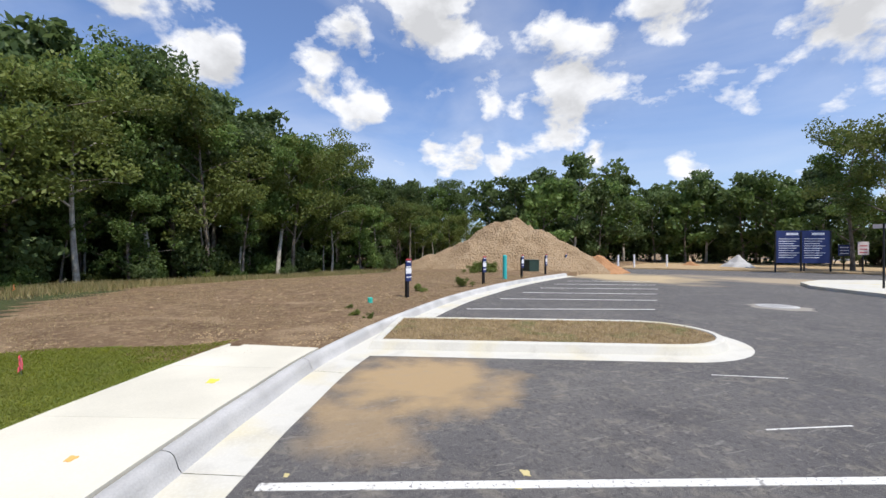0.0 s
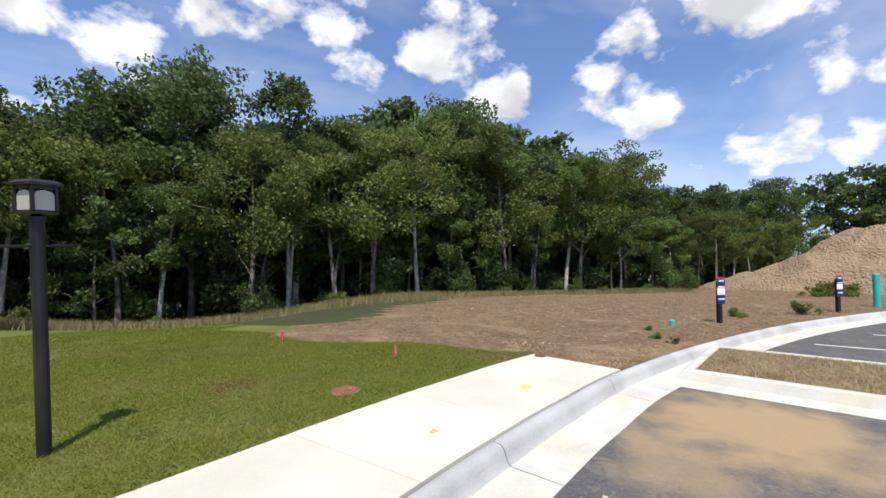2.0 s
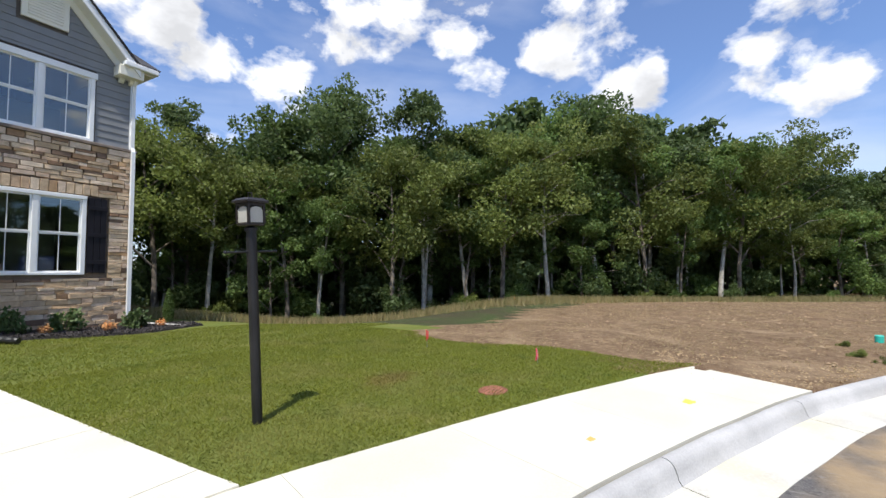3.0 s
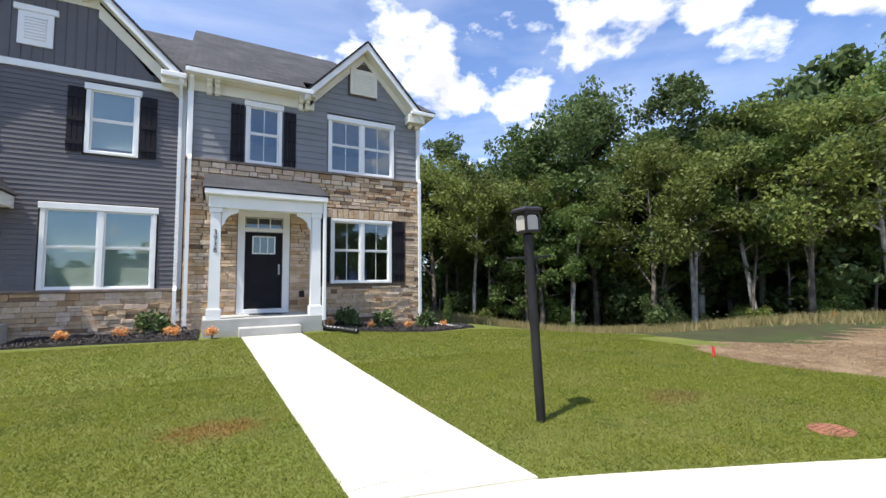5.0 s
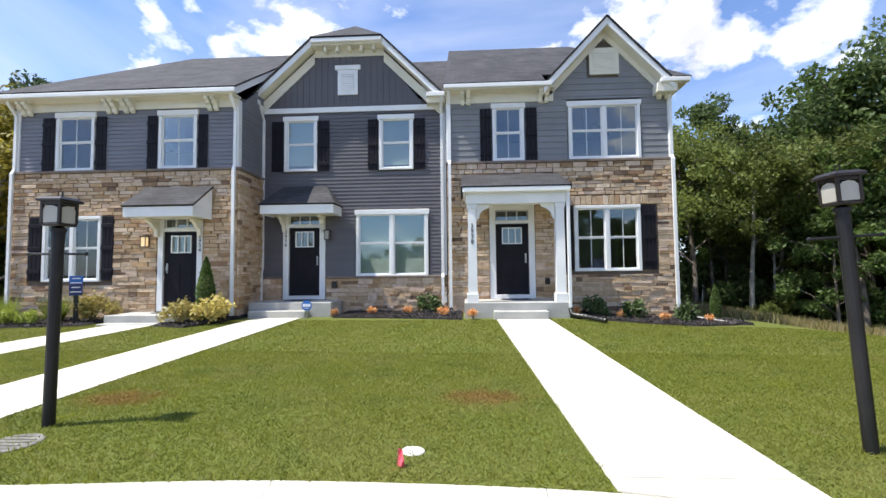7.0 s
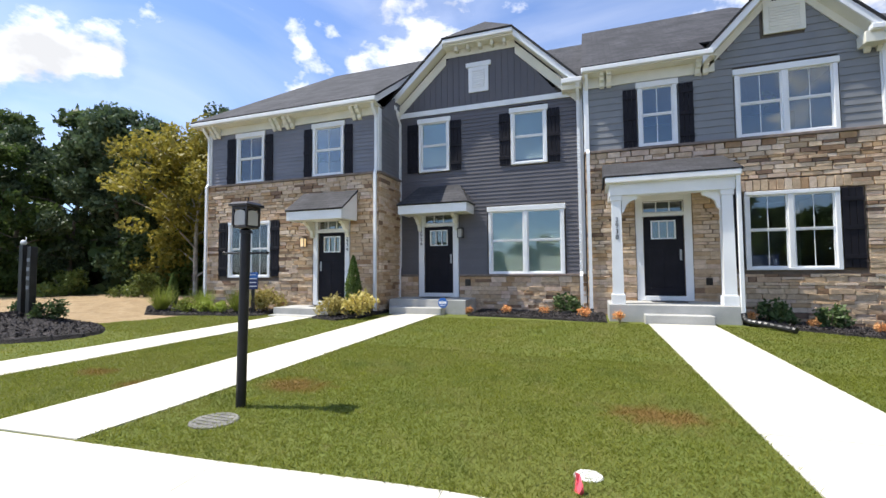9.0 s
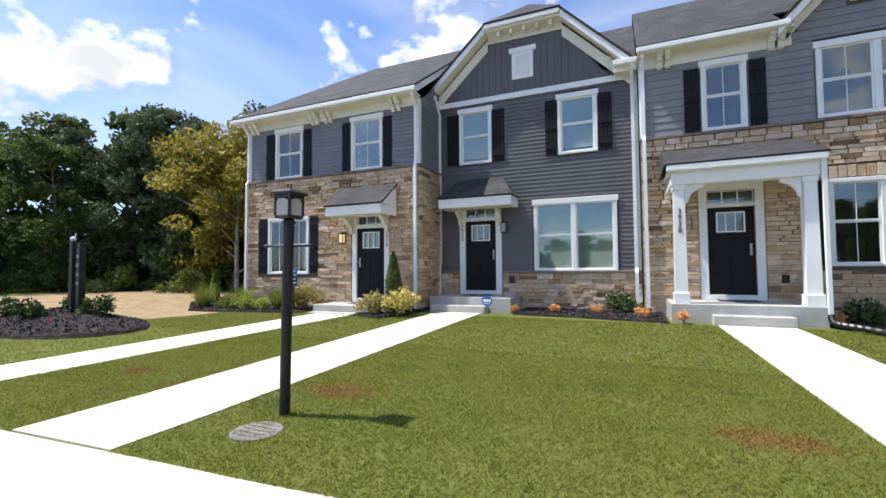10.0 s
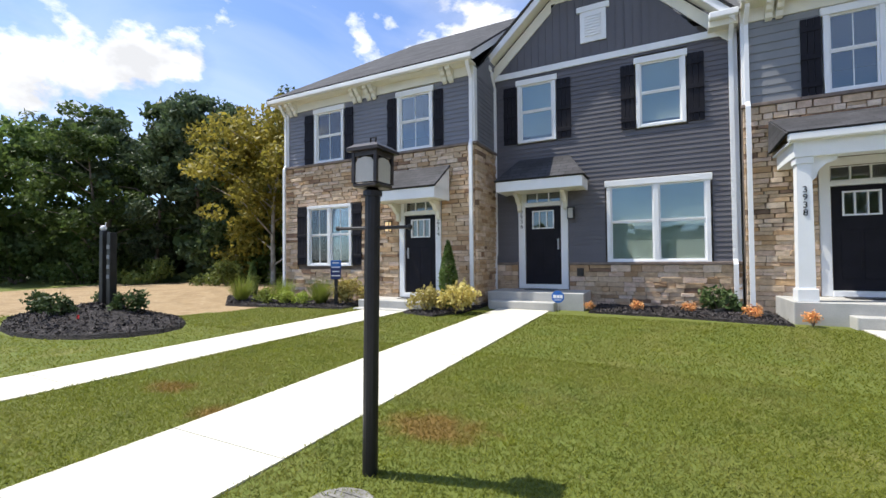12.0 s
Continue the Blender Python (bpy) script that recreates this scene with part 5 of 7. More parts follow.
    part("rake_board", bm, M["trim"], h)
    bm = bmesh.new()
    vs = [bm.verts.new(p) for p in ((X1 - 0.02, Y, 5.3), (X1 - 0.02, 8.6, 5.3), (X1 - 0.02, 3.6, 9.05))]
    bm.faces.new(vs); ext = bmesh.ops.extrude_face_region(bm, geom=bm.faces[:]); bmesh.ops.translate(bm, vec=(0.05, 0, 0), verts=[g for g in ext["geom"] if isinstance(g, bmesh.types.BMVert)])
    part("end_gable_wall", bm, M["siding34"], h)
    downspout(h, X1 - 0.05, Y, 5.52, ZS, -0.5)
    downspout(h, X0 + 0.02, Y, 5.52, ZS, -0.5)
    porch_slab(h, -9.85, -7.55, Y - 1.05, Y - 0.10, -0.325)
    piece("porch_step", h, M["stepc"], (-9.75, -8.25, Y - 1.38, Y - 1.055, -0.9, -0.50), bevel=0.012, label="grey concrete step")
    return h


house38()
house36()
house34()


def lamp_post(x, y, z, top, lean, label):
    """Black post with a ladder bar and a four-sided lantern."""
    p = thing("lamp_post", label, "lamp post", "front lamp posts", at=(x, y, z))
    p.rotation_euler = (radians(lean[0]), radians(lean[1]), 0)
    bm = bmesh.new()
    tube(bm, [(0, 0, -0.15), (0, 0, top)], 0.048, 14)
    tube(bm, [(0, 0, top), (0, 0, top + 0.03), (0, 0, top + 0.05)], [0.06, 0.06, 0.03], 14)
    part("post", bm, M["metalblack"], p, smooth=False)
    bm = bmesh.new()
    tube(bm, [(-0.27, 0, top - 0.20), (0.27, 0, top - 0.20)], 0.011, 8)
    for s in (-1, 1):
        bmesh.ops.create_uvsphere(bm, u_segments=8, v_segments=6, radius=0.018, matrix=Matrix.Translation((0.275 * s, 0, top - 0.20)))
    part("ladder_bar", bm, M["metalblack"], p)
    ln = thing("lantern", "bronze lantern with frosted panes", "lantern"); del ln["category"]
    ln.parent = p
    b0, b1 = top + 0.05, top + 0.27
    bm = bmesh.new()
    box(bm, -0.09, 0.09, -0.09, 0.09, b0, b0 + 0.025, 0.006)
    for s in (-1, 1):
        for q in (-1, 1):
            box(bm, s * 0.083 - 0.011, s * 0.083 + 0.011, q * 0.083 - 0.011, q * 0.083 + 0.011, b0 + 0.025, b1)
    for s in (-1, 1):
        box(bm, -0.072, 0.072, s * 0.083 - 0.008, s * 0.083 + 0.008, b1 - 0.03, b1); box(bm, s * 0.083 - 0.008, s * 0.083 + 0.008, -0.072, 0.072, b1 - 0.03, b1)
    part("lantern_frame", bm, M["bronze"], ln)
    bm = bmesh.new()
    lo, hi = 0.118, 0.05
    a = [bm.verts.new((sx * lo, sy * lo, b1)) for sx, sy in ((-1, -1), (1, -1), (1, 1), (-1, 1))]
    c = [bm.verts.new((sx * lo, sy * lo, b1 + 0.02)) for sx, sy in ((-1, -1), (1, -1), (1, 1), (-1, 1))]
    d = [bm.verts.new((sx * 0.085, sy * 0.085, b1 + 0.045)) for sx, sy in ((-1, -1), (1, -1), (1, 1), (-1, 1))]
    bm.faces.new(a[::-1]); bm.faces.new(d)
    for r0, r1 in ((a, c), (c, d)):
        for k in range(4):
            bm.faces.new((r0[k], r0[(k + 1) % 4], r1[(k + 1) % 4], r1[k]))
    tube(bm, [(-0.02, 0, b1 + 0.05), (-0.02, 0, b1 + 0.10), (0.02, 0, b1 + 0.10), (0.02, 0, b1 + 0.05)], 0.007, 6)
    part("lantern_roof", bm, M["bronze"], ln)
    for k in range(4):
        bm = bmesh.new()
        prism(bm, [(-0.071, b0 + 0.03), (0.071, b0 + 0.03), (0.071, b1 - 0.07), (0.045, b1 - 0.045), (0, b1 - 0.035), (-0.045, b1 - 0.045), (-0.071, b1 - 0.07)], -0.085, -0.079)
        bmesh.ops.rotate(bm, cent=(0, 0, 0), matrix=Matrix.Rotation(k * math.pi / 2, 3, 'Z'), verts=bm.verts[:])
        part("lantern_pane", bm, M["frost"], ln)
    return p


lamp_post(2.19, -8.92, -0.735, 1.86, (0, -3.4), "black lamp post leaning on the lawn by the path")
lamp_post(-4.62, -8.74, -0.64, 1.72, (0, 1.0), "black lamp post by the middle path")

# ---- foliage ----


def leaf_mat(name, col, col2, trans=0.45):
    m = bpy.data.materials.new(name)
    m.use_nodes = True
    nt = m.node_tree
    n, L = nt.nodes.new, nt.links.new
    b = nt.nodes["Principled BSDF"]
    out = nt.nodes["Material Output"]
    geo, info = n("ShaderNodeNewGeometry"), n("ShaderNodeObjectInfo")
    mix = n("ShaderNodeMix"); mix.data_type = 'RGBA'
    mix.inputs[6].default_value, mix.inputs[7].default_value = (*col, 1), (*col2, 1)
    L(geo.outputs["Random Per Island"], mix.inputs[0])
    r = n("ShaderNodeMapRange"); r.inputs[3].default_value = 0.72; r.inputs[4].default_value = 1.3
    L(info.outputs["Random"], r.inputs[0])
    s = n("ShaderNodeVectorMath"); s.operation = 'SCALE'
    L(mix.outputs[2], s.inputs[0]); L(r.outputs[0], s.inputs["Scale"])
    L(s.outputs[0], b.inputs["Base Color"])
    b.inputs["Roughness"].default_value = 0.55
    b.inputs["Specular IOR Level"].default_value = 0.3
    t = n("ShaderNodeBsdfTranslucent")
    L(s.outputs[0], t.inputs[0])
    x = n("ShaderNodeMixShader"); x.inputs[0].default_value = trans
    L(b.outputs[0], x.inputs[1]); L(t.outputs[0], x.inputs[2]); L(x.outputs[0], out.inputs[0])
    return m


def grass_mat(name, layers, trans=0.5):
    """Grass blades: each its own shade, with paler, yellower and darker patches over the lawn."""
    m = leaf_mat(name, (0.125, 0.155, 0.016), (0.235, 0.245, 0.036), trans)
    nt = m.node_tree
    n, L = nt.nodes.new, nt.links.new
    b = nt.nodes["Principled BSDF"]
    last = b.inputs["Base Color"].links[0].from_socket
    pos = n("ShaderNodeNewGeometry").outputs["Position"]
    for col, scale, lo, hi, amount in layers:
        f, _ = noise_mix(nt, pos, scale, lo, hi, 4, 0.4)
        k = n("ShaderNodeMath"); k.operation = 'MULTIPLY'; k.inputs[1].default_value = amount
        L(f, k.inputs[0])
        x = n("ShaderNodeMix"); x.data_type = 'RGBA'; x.inputs[7].default_value = (*col, 1)
        L(k.outputs[0], x.inputs[0]); L(last, x.inputs[6]); last = x.outputs[2]
    last = lawn_extra(nt, pos, last)
    L(last, b.inputs["Base Color"])
    for t in nt.nodes:
        if t.bl_idname == "ShaderNodeBsdfTranslucent":
            L(last, t.inputs[0])
    return m


LEAF = {
    "oak": leaf_mat("dark_green_leaf", (0.075, 0.115, 0.036), (0.125, 0.17, 0.06)),
    "maple": leaf_mat("green_leaf", (0.09, 0.15, 0.035), (0.15, 0.21, 0.06)),
    "locust": leaf_mat("yellow_green_leaf", (0.125, 0.165, 0.035), (0.19, 0.22, 0.06)),
    "gold": leaf_mat("yellowing_leaf", (0.22, 0.20, 0.035), (0.34, 0.28, 0.05)),
    "pine": leaf_mat("dark_needle", (0.06, 0.09, 0.045), (0.10, 0.14, 0.065), 0.3),
    "grass": grass_mat("grass_blade", [((0.27, 0.25, 0.075), 0.9, 0.52, 0.72, 0.55), ((0.085, 0.125, 0.018), 1.7, 0.55, 0.70, 0.5), ((0.27, 0.29, 0.022), 2.6, 0.64, 0.72, 0.6), ((0.34, 0.29, 0.12), 6.0, 0.60, 0.74, 0.5)]),
    "drygrass": leaf_mat("dry_grass_blade", (0.28, 0.21, 0.10), (0.40, 0.31, 0.17), 0.3),
    "meadow": leaf_mat("meadow_grass", (0.17, 0.17, 0.06), (0.34, 0.26, 0.13), 0.3),
    "shrub": leaf_mat("shrub_leaf", (0.05, 0.085, 0.025), (0.09, 0.13, 0.04), 0.2),
    "yellowshrub": leaf_mat("yellow_shrub_leaf", (0.40, 0.33, 0.08), (0.60, 0.50, 0.18), 0.3),
    "orangeshrub": leaf_mat("orange_shrub_leaf", (0.60, 0.26, 0.09), (0.78, 0.46, 0.20), 0.3),
    "lime": leaf_mat("lime_leaf", (0.22, 0.28, 0.04), (0.34, 0.38, 0.08), 0.3),
}
BARK = mat("bark", (0.17, 0.14, 0.11), 0.95, 0.35, 4, 30, 0.9, 0.03)
BARKPALE = mat("pale_bark", (0.36, 0.33, 0.28), 0.95, 0.3, 4, 30, 0.8, 0.02)


def leaves_mesh(name, centres, sizes, rng, material, up=0.35, narrow=0.55):
    """Many small bent leaves, one island each."""
    n = len(centres)
    d = rng.normal(size=(n, 3)); d /= np.linalg.norm(d, axis=1)[:, None]
    w = rng.normal(size=(n, 3)); w[:, 2] += up
    s = np.cross(d, w); s /= np.linalg.norm(s, axis=1)[:, None] + 1e-9
    nr = np.cross(d, s)
    L = sizes[:, None]
    v = np.empty((n, 4, 3))
    v[:, 0] = centres - d * L * 0.5
    v[:, 1] = centres + s * L * narrow * 0.5 + nr * L * 0.08
    v[:, 2] = centres + d * L * 0.5
    v[:, 3] = centres - s * L * narrow * 0.5 + nr * L * 0.08
    return quads(name, v, material)


def quads(name, v, material):
    n, k = v.shape[:2]
    me = bpy.data.meshes.new(name)
    me.vertices.add(n * k); me.loops.add(n * k); me.polygons.add(n)
    me.vertices.foreach_set("co", v.reshape(-1).astype(np.float32))
    me.loops.foreach_set("vertex_index", np.arange(n * k, dtype=np.int32))
    me.polygons.foreach_set("loop_start", np.arange(0, n * k, k, dtype=np.int32))
    me.update(calc_edges=True)
    me.materials.append(material)
    return me


def make_tree(label, seed, height, bare, radius, leaves, size, leaf, bark, limbs=9, shape=1.0, lean=0.0, droop=0.0):
    """A tapered, slightly crooked trunk with limbs; every limb carries several loose clumps of leaves."""
    rng = np.random.default_rng(seed)
    rs = random.Random(seed)
    t = thing("tree", label, "tree", "woodland trees")
    bm = bmesh.new()
    r0 = 0.012 * height + 0.035
    trunk = []
    for k in range(9):
        f = k / 8
        trunk.append(Vector((lean * f * height + 0.05 * height * math.sin(f * 4 + seed) * f, 0.04 * height * math.sin(f * 3 + seed * 2) * f, -0.4 + f * (height * 0.93 + 0.4))))
    tube(bm, trunk, [r0 * (1.25 if k == 0 else 1) * (1 - 0.85 * k / 8) for k in range(9)], 7)
    clumps = []
    for i in range(limbs):
        f = bare + (0.97 - bare) * ((i + 0.5) / limbs) ** 0.9
        base = trunk[min(7, int(f * 8))].lerp(trunk[min(8, int(f * 8) + 1)], f * 8 - int(f * 8))
        a = i * 2.4 + rs.uniform(-0.5, 0.5)
        g = (f - bare) / (1 - bare)
        reach = radius * (0.45 + 0.75 * math.sin(math.pi * min(1, 0.18 + 0.75 * g)) ** shape) * rs.uniform(0.7, 1.15)
        if g > 0.85: reach *= 0.55
        rise = reach * rs.uniform(0.25, 0.75) - droop * reach
        tip = base + Vector((math.cos(a) * reach, math.sin(a) * reach, rise))
        mid = base.lerp(tip, 0.5) + Vector((0, 0, reach * 0.12))
        tube(bm, [base, mid, tip], [r0 * 0.42 * (1 - 0.6 * g), r0 * 0.25 * (1 - 0.5 * g), 0.012], 5, False)
        for q in range(6):
            c = base.lerp(tip, rs.uniform(0.3, 1.15)) + Vector((rs.gauss(0, 0.22), rs.gauss(0, 0.22), rs.gauss(0.1, 0.18))) * radius * 0.75
            clumps.append((c, radius * rs.uniform(0.16, 0.34)))
    top = trunk[-1]
    clumps += [(top + Vector((rs.gauss(0, 0.2), rs.gauss(0, 0.2), rs.uniform(-0.6, 0.15))) * radius * 0.7, radius * rs.uniform(0.2, 0.34)) for _ in range(6)]
    part("trunk", bm, bark, t, smooth=True)
    wts = np.array([c[1] ** 2 for c in clumps]); wts /= wts.sum()
    which = rng.choice(len(clumps), leaves, p=wts)
    cen = np.array([tuple(c[0]) for c in clumps])[which]
    rad = np.array([c[1] for c in clumps])[which]
    d = rng.normal(size=(leaves, 3)); d /= np.linalg.norm(d, axis=1)[:, None]
    d[:, 2] *= 0.72
    rr = rng.uniform(0.25, 1.12, leaves) ** 0.6
    pts = cen + d * (rad * rr)[:, None]
    me = leaves_mesh("crown", pts, rng.uniform(0.6, 1.4, leaves) * size, rng, leaf)
    ob = new("crown", me)
    ob.parent = t
    return t


TREES = [
    make_tree("tall dark-green oak at the woodland edge", 11, 12.5, 0.22, 3.0, 9500, 0.235, LEAF["oak"], BARK, 13),
    make_tree("tall leafy maple at the woodland edge", 12, 11.5, 0.20, 2.7, 9000, 0.225, LEAF["maple"], BARK, 12),
    make_tree("tall narrow oak with pale trunk", 13, 13.0, 0.38, 2.3, 8000, 0.22, LEAF["oak"], BARKPALE, 12, 0.8),
    make_tree("slender light-green young tree with bare stem", 14, 7.6, 0.42, 2.0, 8500, 0.155, LEAF["locust"], BARKPALE, 9, 1.0, 0.05),
    make_tree("slender leaning green tree at the woods", 15, 8.4, 0.40, 1.9, 8500, 0.165, LEAF["maple"], BARKPALE, 9, 1.0, -0.06),
    make_tree("low bushy green tree at the woods", 16, 5.6, 0.06, 1.9, 8500, 0.17, LEAF["maple"], BARK, 10),
    make_tree("broad light-green tree at the woods", 17, 8.8, 0.25, 2.7, 10500, 0.175, LEAF["locust"], BARK, 11),
    make_tree("dark green tree standing in the woods", 18, 10.5, 0.10, 2.9, 7000, 0.28, LEAF["oak"], BARK, 12),
]
FARTREES = [make_tree("distant dark-green woodland tree", 31, 11.0, 0.12, 3.1, 2600, 0.52, LEAF["oak"], BARK, 11), make_tree("distant green woodland tree", 32, 10.0, 0.10, 3.0, 2600, 0.52, LEAF["maple"], BARK, 10), make_tree("distant tall woodland tree", 33, 12.5, 0.2, 2.8, 3200, 0.48, LEAF["oak"], BARKPALE, 12)]
WEST = [make_tree("yellowing tree on the bank", 41, 7.6, 0.16, 2.3, 9000, 0.19, LEAF["gold"], BARKPALE, 11, 1.0, 0.02), make_tree("dark pine behind the bank", 42, 9.5, 0.15, 1.9, 8500, 0.24, LEAF["pine"], BARK, 15, 0.7, 0.0, 0.35), make_tree("green tree behind the end house", 43, 8.0, 0.1, 2.2, 8500, 0.22, LEAF["maple"], BARK, 11)]

SAPLINGS = [make_tree("thin-stemmed sapling in the shade of the woods", 61, 6.2, 0.38, 1.05, 2600, 0.14, LEAF["maple"], BARK, 8, 1.0, 0.05), make_tree("thin crooked sapling at the woodland edge", 62, 7.0, 0.5, 0.95, 2400, 0.14, LEAF["locust"], BARKPALE, 7, 1.0, -0.05)]

used = set()


def plant(src, x, y, z, rz, s, label=""):
    m = pose(x, y, z, 0, 0, rz)
    if src not in used:
        used.add(src)
        src.matrix_basis = m @ Matrix.Diagonal((s, s, s, 1))
        ob = src
    else:
        ob = copy_thing(src, m)
        ob.scale = (s, s, s)
    return ob


EDGE = smooth_line([(6.5, 9.5), (9.0, 5.2), (12.5, 1.8), (17, -2.6), (22.5, -7.0), (28.5, -12.0), (33.5, -19), (38, -27), (43, -38)], 10)
rt = random.Random(77)


def along(line, gap, jitter):
    """Places along a line about gap metres apart, with the way that points to its left."""
    acc = gap
    for a, b in zip(line, line[1:]):
        acc += (b - a).length
        if acc >= gap:
            acc = 0
            t = (b - a).normalized()
            yield a.x + rt.uniform(-jitter, jitter), a.y + rt.uniform(-jitter, jitter), Vector((-t.y, t.x))


for row, gap, back, picks, lo, hi in ((0, 1.9, 0.3, (3, 4, 6, 3, 5, 4, 6), 0.72, 1.12), (1, 2.1, 2.8, (0, 1, 2, 7, 6, 1), 0.82, 1.06), (2, 2.5, 6.0, (7, 0, 2, 1, 7), 0.9, 1.1), (3, 3.0, 10.0, (7, 0, 7, 1), 0.95, 1.15)):
    k = row
    for x, y, nrm in along(EDGE, gap, 0.55):
        px, py = x + nrm.x * back, y + nrm.y * back
        src = TREES[picks[k % len(picks)]] if not (row == 3 or (row == 2 and (x > 15 or k % 2))) else FARTREES[k % 3]
        far = 0.86 if x < 10.5 else (0.88 if x < 13.5 else (0.94 if x < 20 else (1.1 if x < 30 else (1.06 if y > -20 else (0.92 if y > -25 else 0.76)))))
        plant(src, px, py, gz(px, py) - 0.1, rt.uniform(0, 360), rt.uniform(lo, hi) * far)
        k += 1

for k, (x, y, nrm) in enumerate(along(EDGE, 1.9, 0.6)):
    b = rt.uniform(-0.2, 2.4)
    px, py = x + nrm.x * b, y + nrm.y * b
    plant(SAPLINGS[k % 2], px, py, gz(px, py) - 0.1, rt.uniform(0, 360), rt.uniform(0.6, 1.15))

# woods across the lot and round to the south
SOUTH = smooth_line([(42, -40), (46, -55), (40, -68), (24, -74), (4, -76), (-20, -74), (-45, -66)], 10)
for row, gap, back in ((0, 3.2, 0), (1, 3.6, -5), (2, 3.8, 4)):
    k = row
    for x, y, nrm in along(SOUTH, gap, 1.1):
        plant(FARTREES[k % 3], x + nrm.x * back, y + nrm.y * back, -1.2, rt.uniform(0, 360), rt.uniform(0.8, 1.15) * (1 if x > 26 else 0.62))
        k += 1
SOUTHERN = [(x, y) for x, y, nrm in along(SOUTH, 2.6, 1.0)]
plant(TREES[1], 18.4, -57.5, -0.9, 40, 1.0)
plant(TREES[6], 15.2, -56, -0.9, 140, 1.25)

# woods to the west and behind the houses
plant(WEST[0], -17.2, 1.6, -0.7, 20, 1.0)
plant(WEST[0], -15.6, 3.2, -0.8, 160, 0.85)
plant(WEST[0], -18.6, 2.6, -0.8, 250, 1.0)
for x, y, w, s in ((-14.6, 3.6, 2, 0.85), (-16.4, 5.5, 2, 0.95), (-21.5, 2.8, 1, 0.95), (-19.2, 5.0, 1, 1.05), (-24.5, 1.2, 1, 0.85), (-23.5, 5.0, 2, 1.0), (-27.5, 0.5, 1, 0.9), (-27, 5.5, 1, 1.0), (-31, -1.5, 1, 0.95), (-20, 9, 2, 1.15), (-25, 9.5, 1, 1.1), (-15.5, 9.5, 2, 1.2), (-30.5, 5, 2, 1.1), (-35, -3, 1, 1.0), (-34, 3, 2, 1.1), (-38, -8, 1, 1.0), (-30, 10, 1, 1.2), (-36, 9, 2, 1.3), (-42, -2, 2, 1.2), (-26, -0.8, 2, 0.9), (-29.5, -3.2, 1, 0.9), (-33, -6, 2, 1.0), (-22.6, 2.0, 1, 1.0), (-37, -10.5, 1, 1.0), (-40, -14, 2, 1.1)):
    plant(WEST[w] if x > -29 else FARTREES[w], x, y, gz(x, y) - 0.1, rt.uniform(0, 360), s if x > -29 else s * 0.8)
for k in range(9):
    x = -42 + k * 4.6
    plant(FARTREES[k % 3], x + rt.uniform(-1, 1), 15 + rt.uniform(-2, 2), -0.9, rt.uniform(0, 360), rt.uniform(0.7, 0.95))


def make_bush(name, label, seed, r, h, n, size, leaf, up=0.35, category="shrub", group=""):
    """A rounded shrub: short stems under an uneven mass of leaves."""
    rng = np.random.default_rng(seed)
    t = thing(name, label, category, group)
    bm = bmesh.new()
    rs = random.Random(seed)
    for k in range(5):
        a = k * 1.26 + rs.uniform(-0.3, 0.3)
        tube(bm, [(0, 0, -0.03), (math.cos(a) * r * 0.3, math.sin(a) * r * 0.3, h * 0.4), (math.cos(a) * r * 0.6, math.sin(a) * r * 0.6, h * 0.75)], [0.02 * h + 0.004, 0.012 * h + 0.003, 0.003], 5, False)
    part("stem", bm, BARK, t)
    cl = rng.normal(size=(14, 3)) * np.array([r * 0.42, r * 0.42, h * 0.2]) + np.array([0, 0, h * 0.52])
    which = rng.integers(0, 14, n)
    d = rng.normal(size=(n, 3)); d /= np.linalg.norm(d, axis=1)[:, None]
    pts = cl[which] + d * (np.array([r * 0.42, r * 0.42, h * 0.3]) * rng.uniform(0.3, 1.1, n)[:, None])
    pts[:, 2] = np.maximum(pts[:, 2], 0.015)
    ob = new("foliage", leaves_mesh("foliage", pts, rng.uniform(0.6, 1.4, n) * size, rng, leaf, up))
    ob.parent = t
    return t


UNDER = [make_bush("bush", "leafy green undergrowth bush at the woods", 51, 1.2, 1.6, 2600, 0.17, LEAF["maple"], group="undergrowth"), make_bush("bush", "dark green undergrowth bush at the woods", 52, 1.4, 2.2, 2800, 0.2, LEAF["oak"], group="undergrowth"), make_bush("bush", "light green brushy undergrowth at the woods", 53, 1.0, 1.2, 2200, 0.15, LEAF["locust"], group="undergrowth")]
UNDERFAR = [make_bush("bush", "dense dark undergrowth deep in the woods", 54, 1.3, 1.8, 750, 0.34, LEAF["oak"], group="undergrowth"), make_bush("bush", "dense green undergrowth deep in the woods", 55, 1.2, 2.0, 750, 0.33, LEAF["maple"], group="undergrowth")]
k = 0
for back, gap in ((-0.7, 3.1), (1.2, 2.3), (4.2, 2.0), (7.5, 2.4), (11.5, 2.8)):
    for x, y, nrm in along(EDGE, gap, 0.6):
        if back < 0 and x > 36: continue
        px, py = x + nrm.x * back, y + nrm.y * back
        s = rt.uniform(0.3, 0.65) if back < 0 else (rt.uniform(0.55, 1.2) if back < 5 else rt.uniform(1.7, 2.4))
        plant((UNDER if back < 5 else UNDERFAR)[k % (3 if back < 5 else 2)], px, py, gz(px, py) - 0.05, rt.uniform(0, 360), s)
        k += 1
